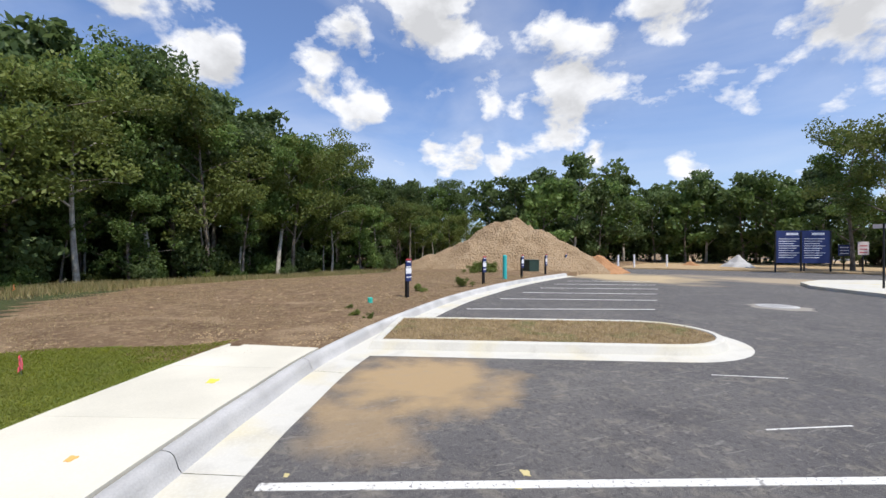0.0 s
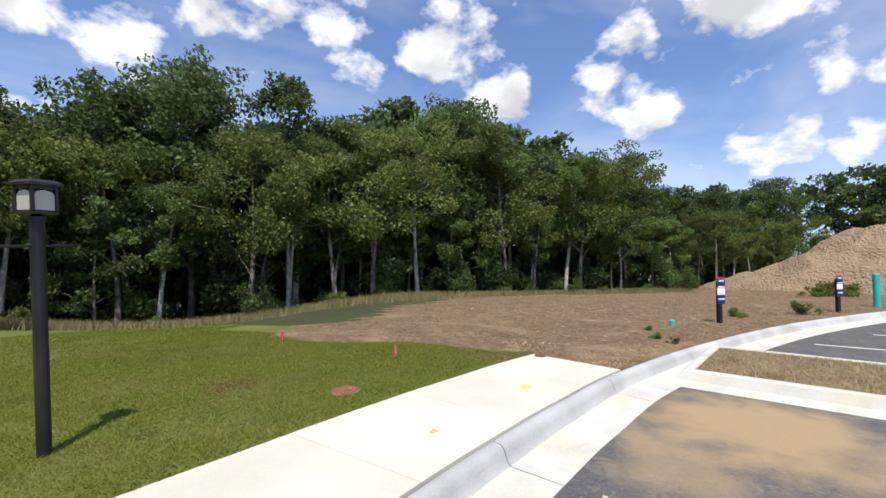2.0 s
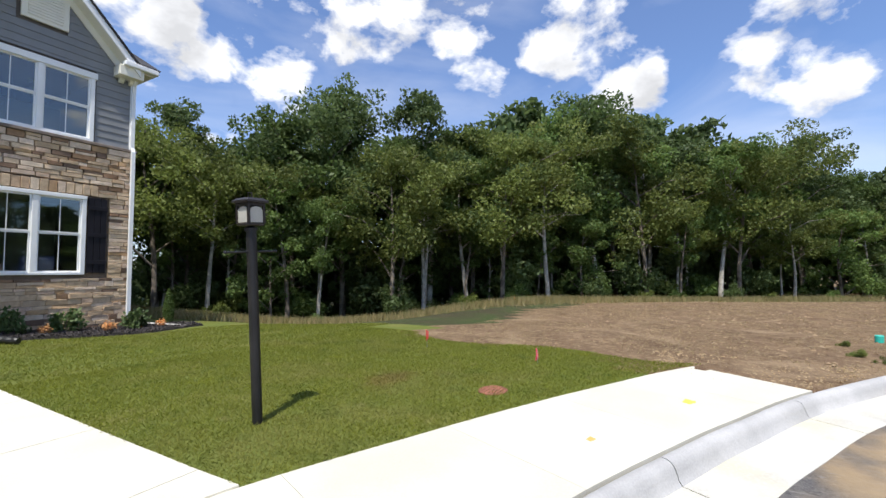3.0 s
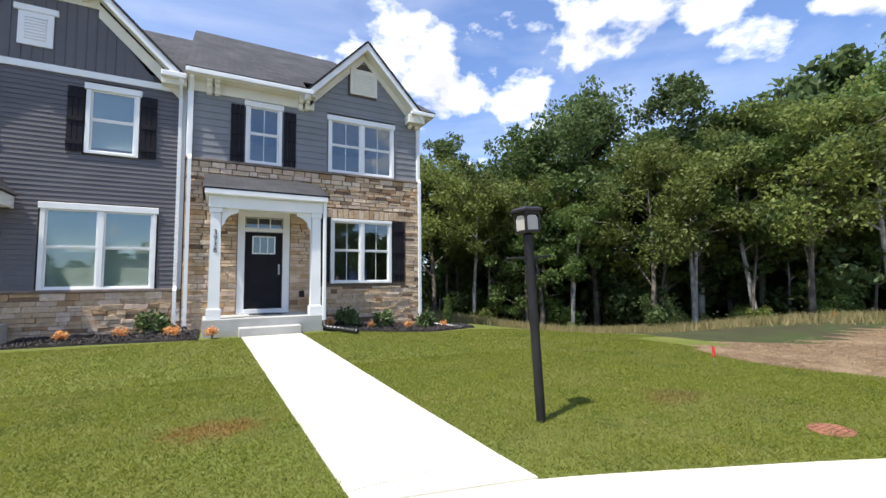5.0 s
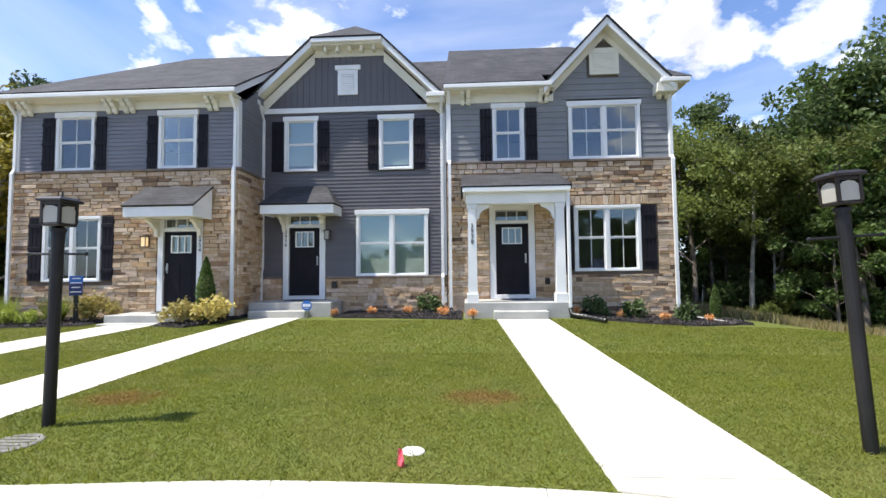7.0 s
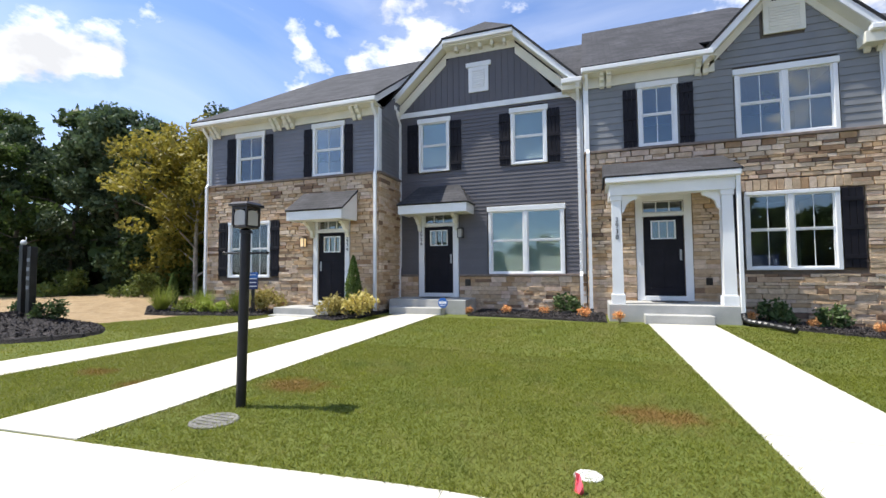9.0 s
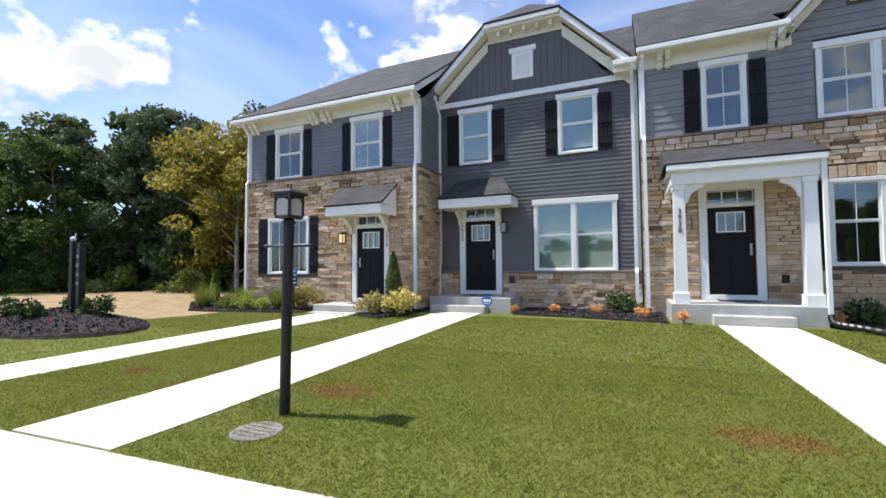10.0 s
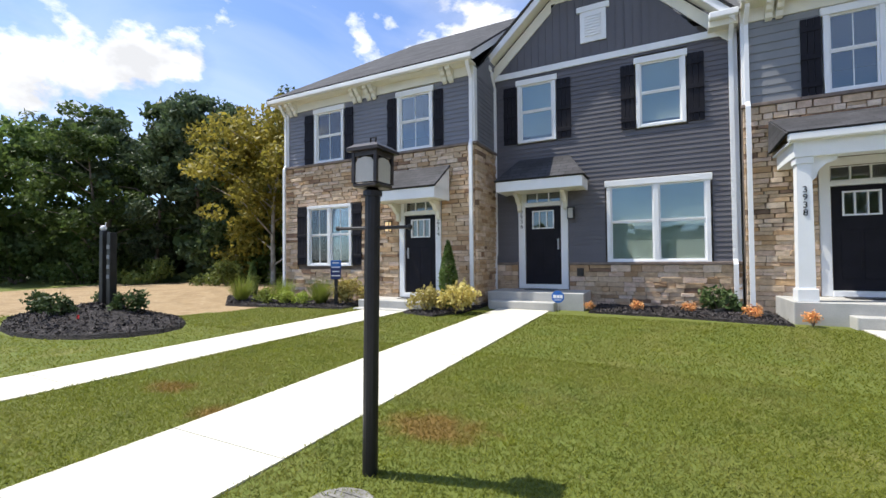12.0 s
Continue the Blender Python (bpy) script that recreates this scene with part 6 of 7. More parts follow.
for x, y, s in ((-18.5, 0.4, 0.8), (-14.2, 1.2, 0.8), (-20.5, 1.6, 1.0), (-23, 0.2, 0.9), (-26, -1.2, 1.0), (-29, -2.5, 1.1), (-16.2, 2.6, 1.0), (-22, 3.2, 1.4), (-25.5, 2.6, 1.4), (-28.5, 2.2, 1.5), (-18.8, 3.4, 1.4)):
    plant(UNDER[k % 3], x, y, gz(x, y) - 0.05, rt.uniform(0, 360), s); k += 1


for x, y in SOUTHERN:
    plant(UNDERFAR[k % 2], x, y, -1.1, rt.uniform(0, 360), rt.uniform(1.6, 2.6)); k += 1
for j in range(26):
    x, y = -41 + j * 1.05 + rt.uniform(-0.5, 0.5), 5.5 - 0.28 * abs(j - 26) + rt.uniform(-0.8, 0.8) + 1.5
    plant(UNDERFAR[j % 2], x, y, gz(x, y) - 0.1, rt.uniform(0, 360), rt.uniform(1.5, 2.3))


# ---- grass ----


def blades(name, label, spots, height, width, seed, material, lean=0.6):
    rng = np.random.default_rng(seed)
    n = len(spots)
    a = rng.uniform(0, 2 * math.pi, n)
    h = height * rng.uniform(0.5, 1.3, n)
    w = width * rng.uniform(0.7, 1.3, n)
    v = np.empty((n, 3, 3))
    base = np.array(spots)
    side = np.stack([np.cos(a), np.sin(a), np.zeros(n)], 1) * w[:, None]
    tip = rng.normal(size=(n, 3)) * lean * h[:, None] * 0.5; tip[:, 2] = h
    v[:, 0] = base - side; v[:, 1] = base + side; v[:, 2] = base + tip
    ob = new(name, quads(name, v, material))
    tagged(ob, label, "grass", kind="stuff")


def lawn_spots(n, x0, x1, y0, y1, seed):
    """Random places on the lawn, clear of the paving, the beds, the bank and the dirt."""
    rng = np.random.default_rng(seed)
    x, y = rng.uniform(x0, x1, n), rng.uniform(y0, y1, n)
    cx, cy = np.array([p.x for p in CURB]), np.array([p.y for p in CURB])
    slope = np.clip((np.interp(x + 0.3, cx, cy) - np.interp(x - 0.3, cx, cy)) / 0.6, -2.2, 0.4)
    f = (-1.6 - y) / 8
    paved = (y < -1.2) & (((x > -0.15 + 0.22 * f) & (x < 1.13 + 0.22 * f)) | ((x > -6.44) & (x < -5.24)) | ((x > -9.42 - 0.36 * f) & (x < -8.30 - 0.36 * f)))
    ok = ((y - np.interp(x, cx, cy)) / np.sqrt(1 + slope * slope) > 1.525) & ~paved
    ok &= (x < 7.45 + 0.25 * np.sin(y * 1.7)) | ((y > -7.2) & (x < 8.8))
    ok &= (np.hypot((x + 19.5) / 7.2, (y + 3.0) / 4.6) > 1) & (np.hypot((x + 13.2) / 2.3, (y + 6.4) / 1.25) > 1)
    x, y = x[ok], y[ok]
    # heights from a table of the ground
    st = 0.2
    gx, gy = np.arange(x0 - st, x1 + 2 * st, st), np.arange(y0 - st, y1 + 2 * st, st)
    tab = np.array([[gz(a, b) for b in gy] for a in gx])
    i, j = ((x - gx[0]) / st).astype(int), ((y - gy[0]) / st).astype(int)
    u, v = (x - gx[i]) / st, (y - gy[j]) / st
    z = tab[i, j] * (1 - u) * (1 - v) + tab[i + 1, j] * u * (1 - v) + tab[i, j + 1] * (1 - u) * v + tab[i + 1, j + 1] * u * v
    return np.stack([x, y, z - 0.004], 1)


lawn = np.concatenate([lawn_spots(430000, -9, 7.8, -10.9, -5.5, 61), lawn_spots(50000, 2.5, 8.2, -12.8, -10.9, 60)])
blades("grass", "short mown lawn grass", lawn, 0.031, 0.0052, 62, LEAF["grass"], 1.9)
blades("grass", "short mown lawn grass near the houses", lawn_spots(160000, -16, 9, -5.6, -1.75, 63), 0.031, 0.008, 64, LEAF["grass"], 1.9)
blades("grass", "short mown lawn grass by the far path", lawn_spots(50000, -20, -9, -10.2, -5.5, 65), 0.031, 0.008, 66, LEAF["grass"], 1.9)
spots = []
rg = random.Random(9)
for _ in range(85000):
    i = rg.randrange(0, 62)
    p = EDGE[i].lerp(EDGE[i + 1], rg.random())
    t = (EDGE[i + 1] - EDGE[i]).normalized()
    b = rg.uniform(-1.0, 1.0) if rg.random() < 0.45 else rg.triangular(-4.6, 0.0, -0.6)
    x, y = p.x - t.y * b, p.y + t.x * b
    spots.append((x, y, gz(x, y) - 0.02))
blades("tall_grass", "tall uncut meadow grass along the woods", spots, 0.32, 0.012, 67, LEAF["meadow"])
spots = []
for _ in range(60000):
    x = rg.uniform(7.4, 26); y = rg.uniform(-27, -7.5)
    s = max(-2.2, min(0.4, curb_slope(x)))
    if (y - curb_y(x)) / math.sqrt(1 + s * s) > 0.1 and noise.noise((x * 0.6, y * 0.6, 5)) > -0.15:
        spots.append((x, y, gz(x, y) - 0.004))
blades("straw", "loose straw and dead stalks on the soil", spots, 0.03, 0.009, 68, LEAF["drygrass"], 3.0)
spots = []
for _ in range(5500):
    u, v = rg.uniform(0.2, 6.0), rg.uniform(0.2, 2.45)
    p = O + D * u + N * v
    if not (u > 5.0 and math.hypot(u - 5.0, max(0, abs(v - 1.325) - 0.03)) > 1.1):
        spots.append((p.x, p.y, -0.805))
blades("island_grass", "sparse dry grass on the island", spots, 0.06, 0.006, 69, LEAF["drygrass"], 1.2)

# ---- planting beds and small things ----


def mulch_bed(outline, label, rise=0.05, peak=None):
    """A low bed of shredded bark with an uneven top and loose chips."""
    b = thing("mulch_bed", label, "flower bed")
    cx = sum(p[0] for p in outline) / len(outline); cy = sum(p[1] for p in outline) / len(outline)
    line = [Vector(p) for p in outline]
    dense = []
    for a, c in zip(line, line[1:] + line[:1]):
        n = max(1, int((c - a).length / 0.35))
        dense += [a.lerp(c, k / n) for k in range(n)]
    bm = bmesh.new()
    rings = []
    for f in (1.0, 0.97, 0.8, 0.55, 0.3):
        ring = []
        for p in dense:
            x, y = cx + (p.x - cx) * f, cy + (p.y - cy) * f
            z = gz(x, y) + (-0.03 if f == 1.0 else rise + (peak or 0) * (1 - f) + 0.03 * noise.noise((x * 4, y * 4, 1)))
            ring.append(bm.verts.new((x, y, z)))
        rings.append(ring)
    for a, c in zip(rings, rings[1:]):
        for k in range(len(a)):
            bm.faces.new((a[k], a[(k + 1) % len(a)], c[(k + 1) % len(c)], c[k]))
    bm.faces.new(rings[-1])
    part("bed_mound", bm, M["mulch"], b)
    rng = np.random.default_rng(int(abs(cx * 100)))
    n = 4200
    pts = []
    while len(pts) < n:
        i = rng.integers(0, len(dense)); f = math.sqrt(rng.uniform(0, 1)) * 0.97
        p = dense[i].lerp(dense[(i + 1) % len(dense)], rng.uniform(0, 1))
        x, y = cx + (p.x - cx) * f, cy + (p.y - cy) * f
        pts.append((x, y, gz(x, y) + rise + (peak or 0) * (1 - f) + 0.03 * noise.noise((x * 4, y * 4, 1)) + 0.006))
    ob = new("bark_mulch", leaves_mesh("bark_mulch", np.array(pts), rng.uniform(0.04, 0.11, n), rng, M["chips"], 1.6, 0.4))
    ob.parent = b
    tagged(ob, kind="stuff")


mulch_bed([(1.76, -1.55), (3.2, -1.75), (4.8, -1.7), (6.3, -1.3), (6.6, -0.3), (5.2, -0.05), (1.76, -0.06)], "dark mulch bed in front of the stone wall")
mulch_bed([(-4.45, -1.25), (-3.0, -1.35), (-0.96, -1.75), (-0.96, -0.06), (-1.4, 0.18), (-4.45, 0.2)], "dark mulch bed below the wide window")
mulch_bed([(-8.20, -2.75), (-7.3, -3.0), (-6.9, -2.3), (-6.9, -1.0), (-7.0, -0.1), (-7.5, -1.3), (-7.5, -2.2)], "dark mulch bed between the two stoops")
mulch_bed([(-14.9, -2.2), (-13.5, -3.3), (-11.5, -2.9), (-9.95, -2.7), (-9.9, -1.3), (-13.4, -1.25), (-14.6, -1.2)], "dark mulch bed below the shuttered window")
mulch_bed([(-13.2 + 2.3 * math.cos(a * math.pi / 8), -6.4 + 1.25 * math.sin(a * math.pi / 8)) for a in range(16)], "heaped dark mulch round two black posts", 0.06, 0.40)

ORANGE = make_bush("flower_shrub", "small orange-leaved shrub in the mulch", 71, 0.17, 0.26, 260, 0.055, LEAF["orangeshrub"], group="bed shrubs")
YELLOW = make_bush("flower_shrub", "yellow-tipped feathery shrub in the mulch", 72, 0.42, 0.62, 900, 0.085, LEAF["yellowshrub"], group="bed shrubs")
GREEN = make_bush("flower_shrub", "dark green spiky shrub in the mulch", 73, 0.30, 0.42, 620, 0.08, LEAF["shrub"], group="bed shrubs")
LIME = make_bush("flower_shrub", "rounded lime-green shrub in the mulch", 74, 0.38, 0.45, 800, 0.07, LEAF["lime"], group="bed shrubs")
for src, spots in ((ORANGE, ((-0.72, -1.62, 1.0), (1.95, -1.05, 1.05), (3.09, -1.05, 0.85), (4.22, -1.05, 0.95), (-1.5, -1.2, 1.1), (-2.5, -0.55, 0.95), (-3.48, -0.75, 1.0), (-4.42, -0.98, 0.85), (5.4, -0.9, 0.8), (-13.9, -1.7, 1.0))),
                   (GREEN, ((-1.9, -0.25, 1.25), (2.62, -0.55, 1.2), (3.55, -0.65, 1.15), (4.85, -0.8, 1.1), (-14.6, -6.75, 1.0), (-13.3, -6.95, 0.95), (-12.45, -6.15, 1.0), (-13.9, -5.9, 0.9))),
                   (YELLOW, ((-7.72, -2.45, 0.95), (-6.98, -2.3, 1.1), (-10.35, -2.0, 1.15))), (LIME, ((-12.75, -2.65, 1.0), (-12.1, -2.45, 0.9), (-11.5, -2.5, 0.8)))):
    for x, y, s in spots:
        up = 0.03 if x > -11 or y > -4 else 0.06 + 0.36 * max(0, 1 - math.hypot((x + 13.2) / 2.3, (y + 6.4) / 1.25))
        plant(src, x, y, gz(x, y) + up, rt.uniform(0, 360), s)


def cone_shrub(label, seed, r, h, n):
    rng = np.random.default_rng(seed)
    t = thing("evergreen", label, "evergreen", "bed evergreens")
    bm = bmesh.new(); tube(bm, [(0, 0, -0.05), (0, 0, h * 0.9)], [0.03, 0.006], 6); part("stem", bm, BARK, t)
    z = rng.uniform(0.02, 1, n) ** 1.1
    a = rng.uniform(0, 2 * math.pi, n)
    rad = r * np.minimum(1, (1 - z) * 2.0) ** 0.7 * np.minimum(1, 0.7 + z) * np.sqrt(rng.uniform(0.35, 1.1, n))
    pts = np.stack([np.cos(a) * rad, np.sin(a) * rad, z * h], 1)
    ob = new("foliage", leaves_mesh("foliage", pts, rng.uniform(0.05, 0.11, n), rng, LEAF["maple"], 0.2, 0.4)); ob.parent = t
    return t


C1 = cone_shrub("narrow upright evergreen beside the stoop", 81, 0.21, 1.6, 3600)
plant(C1, -7.48, -1.85, -0.5, 0, 1.0)
plant(C1, 5.9, -0.3, -0.72, 80, 0.6)
plant(C1, -14.5, -1.6, -0.55, 120, 0.75)


def grass_clump(x, y, s, seed):
    rng = np.random.default_rng(seed)
    t = thing("ornamental_grass", "tall arching ornamental grass clump in the mulch", "grass clump", "bed grasses", at=(x, y, gz(x, y)))
    n = 420
    a = rng.uniform(0, 2 * math.pi, n); out = rng.uniform(0.15, 0.55, n) * s; h = rng.uniform(0.45, 0.8, n) * s
    v = np.empty((n, 3, 3))
    b = np.stack([np.cos(a) * 0.07, np.sin(a) * 0.07, np.zeros(n)], 1)
    side = np.stack([-np.sin(a), np.cos(a), np.zeros(n)], 1) * 0.009
    v[:, 0] = b - side; v[:, 1] = b + side; v[:, 2] = np.stack([np.cos(a) * out, np.sin(a) * out, h], 1)
    ob = new("blades", quads("blades", v, LEAF["lime"])); ob.parent = t


for k, (x, y, s) in enumerate(((-13.7, -2.6, 1.1), (-12.5, -2.2, 1.0), (-11.2, -2.1, 1.05))):
    grass_clump(x, y, s, 90 + k)

# black corrugated drain pipes at the downspouts
for pts in ([(-1.32, -0.13, -0.38), (-1.30, -0.25, -0.46), (-1.24, -0.6, -0.46), (-1.2, -0.95, -0.47)], [(1.74, -1.40, -0.28), (1.78, -1.5, -0.42), (2.05, -1.8, -0.46), (2.35, -2.25, -0.50)], [(-1.56, 0.12, -0.36), (-1.6, -0.1, -0.44), (-1.85, -0.4, -0.44), (-2.05, -0.55, -0.46)], [(5.0, -0.13, -0.48), (5.1, -0.3, -0.6), (5.5, -0.75, -0.66), (5.9, -1.2, -0.72)]):
    bm = bmesh.new()
    line = smooth_line([p[:2] for p in pts], 8); zs = smooth_line([(i, p[2]) for i, p in enumerate(pts)], 8)
    full = [(p.x, p.y, q.y) for p, q in zip(line, zs)]
    tube(bm, full, [0.055 + (0.007 if i % 2 else 0) for i in range(len(full))], 10)
    ob = part("drain_pipe", bm, M["blackpipe"])
    tagged(ob, "black corrugated drain pipe lying on the mulch", "pipe", "drain pipes")

PAINT = {}


def paint(name, col, rough=0.5):
    if name not in PAINT:
        PAINT[name] = mat(name, col, rough, 0.08, 3, 60, 0.08, 0.002)
    return PAINT[name]


def round_sign(x, y):
    s = thing("yard_sign", "round blue security sign on a short stake", "sign", at=(x, y, gz(x, y)))
    bm = bmesh.new(); tube(bm, [(0, 0, -0.1), (0, 0, 0.36)], 0.008, 6); part("stake", bm, M["chrome"], s)
    bm = bmesh.new()
    prism(bm, [(0.14 * math.cos(radians(22.5 + 45 * k)), 0.36 + 0.14 * math.sin(radians(22.5 + 45 * k))) for k in range(8)], -0.018, -0.008)
    part("sign_plate", bm, paint("blue_sign", (0.02, 0.12, 0.42)), s)
    bm = bmesh.new()
    for a, b, c, d in ((-0.10, -0.03, 0.33, 0.40), (-0.02, 0.035, 0.33, 0.40), (0.045, 0.10, 0.33, 0.40), (-0.07, 0.07, 0.285, 0.30)):
        box(bm, a, b, -0.022, -0.018, c, d)
    part("sign_marking", bm, paint("sign_white", (0.8, 0.8, 0.82)), s)


round_sign(-5.0, -1.5)


def panel_sign(x, y, z, rz, post_h, w, h, label, cols, post_mat, group, bars=5):
    """A flat panel on one post, with unreadable lines as bars."""
    s = thing("sign_post", label, "sign", group, at=(x, y, z))
    s.rotation_euler = (0, 0, radians(rz))
    bm = bmesh.new(); box(bm, -0.045, 0.045, -0.045, 0.045, -0.3, post_h, 0.006); part("post", bm, post_mat, s)
    for nm, z0, z1, m in cols:
        bm = bmesh.new(); box(bm, -w / 2, w / 2, -0.065, -0.05, z0, z1, 0.003); part(nm, bm, m, s)
    z0, z1 = cols[0][1], cols[-1][2]
    for k in range(bars):
        zz = z0 + (z1 - z0) * (k + 0.7) / (bars + 0.4)
        ww = w * (0.32 if k % 2 else 0.42)
        bm = bmesh.new(); box(bm, -ww, ww, -0.071, -0.065, zz, zz + (z1 - z0) * 0.05)
        part("sign_line", bm, paint("sign_white", (0.8, 0.8, 0.82)), s)
    return s


NAVY, REDP, WHITEP = paint("navy_sign", (0.015, 0.03, 0.13)), paint("red_sign", (0.45, 0.05, 0.06)), paint("sign_white", (0.8, 0.8, 0.82))
for x, y in ((12.37, -17.32), (16.2, -22.14), (19.32, -26.22), (21.35, -29.31), (25.05, -33.87)):
    s = panel_sign(x, y, gz(x, y), -62, 0.92, 0.22, 0.6, "lot sign with blue and white panels on a black post", (("sign_panel", 0.42, 0.62, NAVY), ("sign_panel", 0.625, 0.78, WHITEP), ("sign_panel", 0.785, 0.98, NAVY), ("sign_panel", 0.985, 1.03, REDP)), M["metalblack"], "lot signs", 4)
    s.scale = (1.15, 1.15, 1.15)
panel_sign(-10.45, -2.35, gz(-10.45, -2.35), 35, 1.0, 0.26, 0.5, "small navy entrance sign on a black post", (("sign_panel", 0.72, 1.0, NAVY), ("sign_panel", 1.005, 1.2, paint("blue_sign", (0.02, 0.12, 0.42)))), M["metalblack"], "", 4)
for x, y in ((19.4, -50.8), (18.35, -52.1)):
    s = thing("site_sign", "large navy site sign on two black posts", "sign", "site signs", at=(x, y, -0.95))
    s.rotation_euler = (0, 0, radians(-128))
    for q in (-0.95, 0.95):
        bm = bmesh.new(); box(bm, q - 0.05, q + 0.05, -0.05, 0.05, -0.3, 3.2, 0.006); part("post", bm, M["metalblack"], s)
    bm = bmesh.new(); box(bm, -0.9, 0.9, -0.03, 0.03, 0.75, 3.25, 0.006); part("sign_panel", bm, NAVY, s)
    bm = bmesh.new(); box(bm, -0.25, 0.55, -0.04, -0.03, 2.9, 3.08); part("sign_line", bm, WHITEP, s)
    for k in range(9):
        ww = 0.55 + 0.2 * ((k * 7) % 3) / 2
        bm = bmesh.new(); box(bm, -0.75, -0.75 + 2 * ww * 0.9, -0.04, -0.03, 1.15 + k * 0.18, 1.20 + k * 0.18); part("sign_line", bm, WHITEP, s)
for x, y, z1, w, h, m, lb in ((18.95, -57.4, 2.2, 0.9, 0.9, NAVY, "small navy sign on a post across the lot"), (16.75, -55.0, 2.4, 0.75, 1.0, paint("pale_sign", (0.6, 0.52, 0.5)), "pale notice board on a post across the lot")):
    s = thing("sign_post", lb, "sign", "", at=(x, y, -0.95)); s.rotation_euler = (0, 0, radians(-120))
    bm = bmesh.new(); box(bm, -0.04, 0.04, -0.04, 0.04, -0.3, z1); part("post", bm, M["metalblack"], s)
    bm = bmesh.new(); box(bm, -w / 2, w / 2, -0.06, -0.04, z1 - h, z1); part("sign_panel", bm, m, s)
    for k in range(3):
        bm = bmesh.new(); box(bm, -w * 0.35, w * 0.35, -0.068, -0.06, z1 - h + 0.15 + k * 0.25, z1 - h + 0.22 + k * 0.25); part("sign_line", bm, WHITEP if m is NAVY else REDP, s)
s = thing("street_sign", "street name sign on a dark pole", "sign", at=(8.66, -36.9, -0.9))
bm = bmesh.new(); tube(bm, [(0, 0, -0.3), (0, 0, 2.8)], 0.04, 8); part("pole", bm, M["metalblack"], s)
bm = bmesh.new(); box(bm, -0.35, 0.35, -0.01, 0.01, 2.6, 2.78); part("sign_panel", bm, paint("pale_sign", (0.6, 0.52, 0.5)), s)

# stubs, box and cover in the field
bm = bmesh.new(); tube(bm, [(0, 0, -0.2), (0, 0, 1.13), (0, 0, 1.18)], [0.11, 0.11, 0.08], 14)
ob = part("pipe_stub", bm, paint("cyan_plastic", (0.03, 0.42, 0.42))); ob.location = (18.7, -24.77, gz(18.7, -24.77)); tagged(ob, "upright turquoise utility pipe in the dirt field", "pipe")
bm = bmesh.new(); tube(bm, [(0, 0, -0.05), (0, 0, 0.13), (0, 0, 0.15)], [0.07, 0.075, 0.06], 12)
ob = part("utility_marker", bm, paint("teal_plastic", (0.03, 0.45, 0.36))); ob.location = (11.41, -15.91, gz(11.41, -15.91)); tagged(ob, "small teal plastic utility cap in the dirt", "pipe cap")
tb = thing("transformer_box", "dark green utility cabinet beyond the field", "utility box", at=(24.3, -30.2, -0.72))
bm = bmesh.new(); box(bm, -0.55, 0.55, -0.4, 0.4, -0.1, 0.75, 0.02); part("cabinet", bm, paint("dark_green_metal", (0.02, 0.045, 0.035)), tb)
bm = bmesh.new(); box(bm, -0.58, 0.58, -0.43, 0.43, 0.75, 0.80, 0.015); part("lid", bm, paint("dark_green_metal", (0.02, 0.045, 0.035)), tb)
for x, y in ((29, -45), (29.2, -49.5), (27, -41)):
    bm = bmesh.new(); tube(bm, [(0, 0, -0.3), (0, 0, 1.3)], 0.08, 8)
    ob = part("pipe_stub", bm, WHITEP); ob.location = (x, y, -0.95); tagged(ob, "white upright utility stub across the lot", "pipe", "far stubs")


def marker_flag(x, y, col, nm, h=0.34, rz=30):
    z = gz(x, y)
    f = thing("marker_flag", nm, "marker flag", "survey flags", at=(x, y, z)); f.rotation_euler = (0, radians(6), radians(rz))
    bm = bmesh.new(); tube(bm, [(0, 0, -0.05), (0, 0, h)], 0.003, 5); part("wire", bm, M["chrome"], f)
    bm = bmesh.new()
    g = [[bm.verts.new((0.003 + 0.085 * u / 4 * (1 - 0.25 * u / 4), 0.022 * math.sin(u * 1.3 + w), h - 0.16 * w / 3 - 0.05 * u / 4)) for u in range(5)] for w in range(4)]
    for a, b in zip(g, g[1:]):
        for u in range(4):
            bm.faces.new((a[u], a[u + 1], b[u + 1], b[u]))
    ob = part("flag", bm, paint(*col), f)
    sol = ob.modifiers.new("thickness", 'SOLIDIFY'); sol.thickness = 0.002


RED, PINK = ("red_flag", (0.75, 0.03, 0.02)), ("pink_flag", (0.9, 0.12, 0.16))
marker_flag(6.3, -8.3, RED, "small red marker flag in the lawn")
marker_flag(6.15, -10.46, PINK, "small pink marker flag in the lawn", 0.24)
marker_flag(-12.55, -7.0, RED, "small red marker flag in the mulch")
marker_flag(-1.42, -9.24, PINK, "pink marker flag beside the cleanout", 0.13, -20)
marker_flag(17.5, -5.9, ("orange_flag", (0.85, 0.2, 0.04)), "orange marker flag at the woods")
marker_flag(24.0, -9.6, ("orange_flag", (0.85, 0.2, 0.04)), "orange marker flag at the woods")


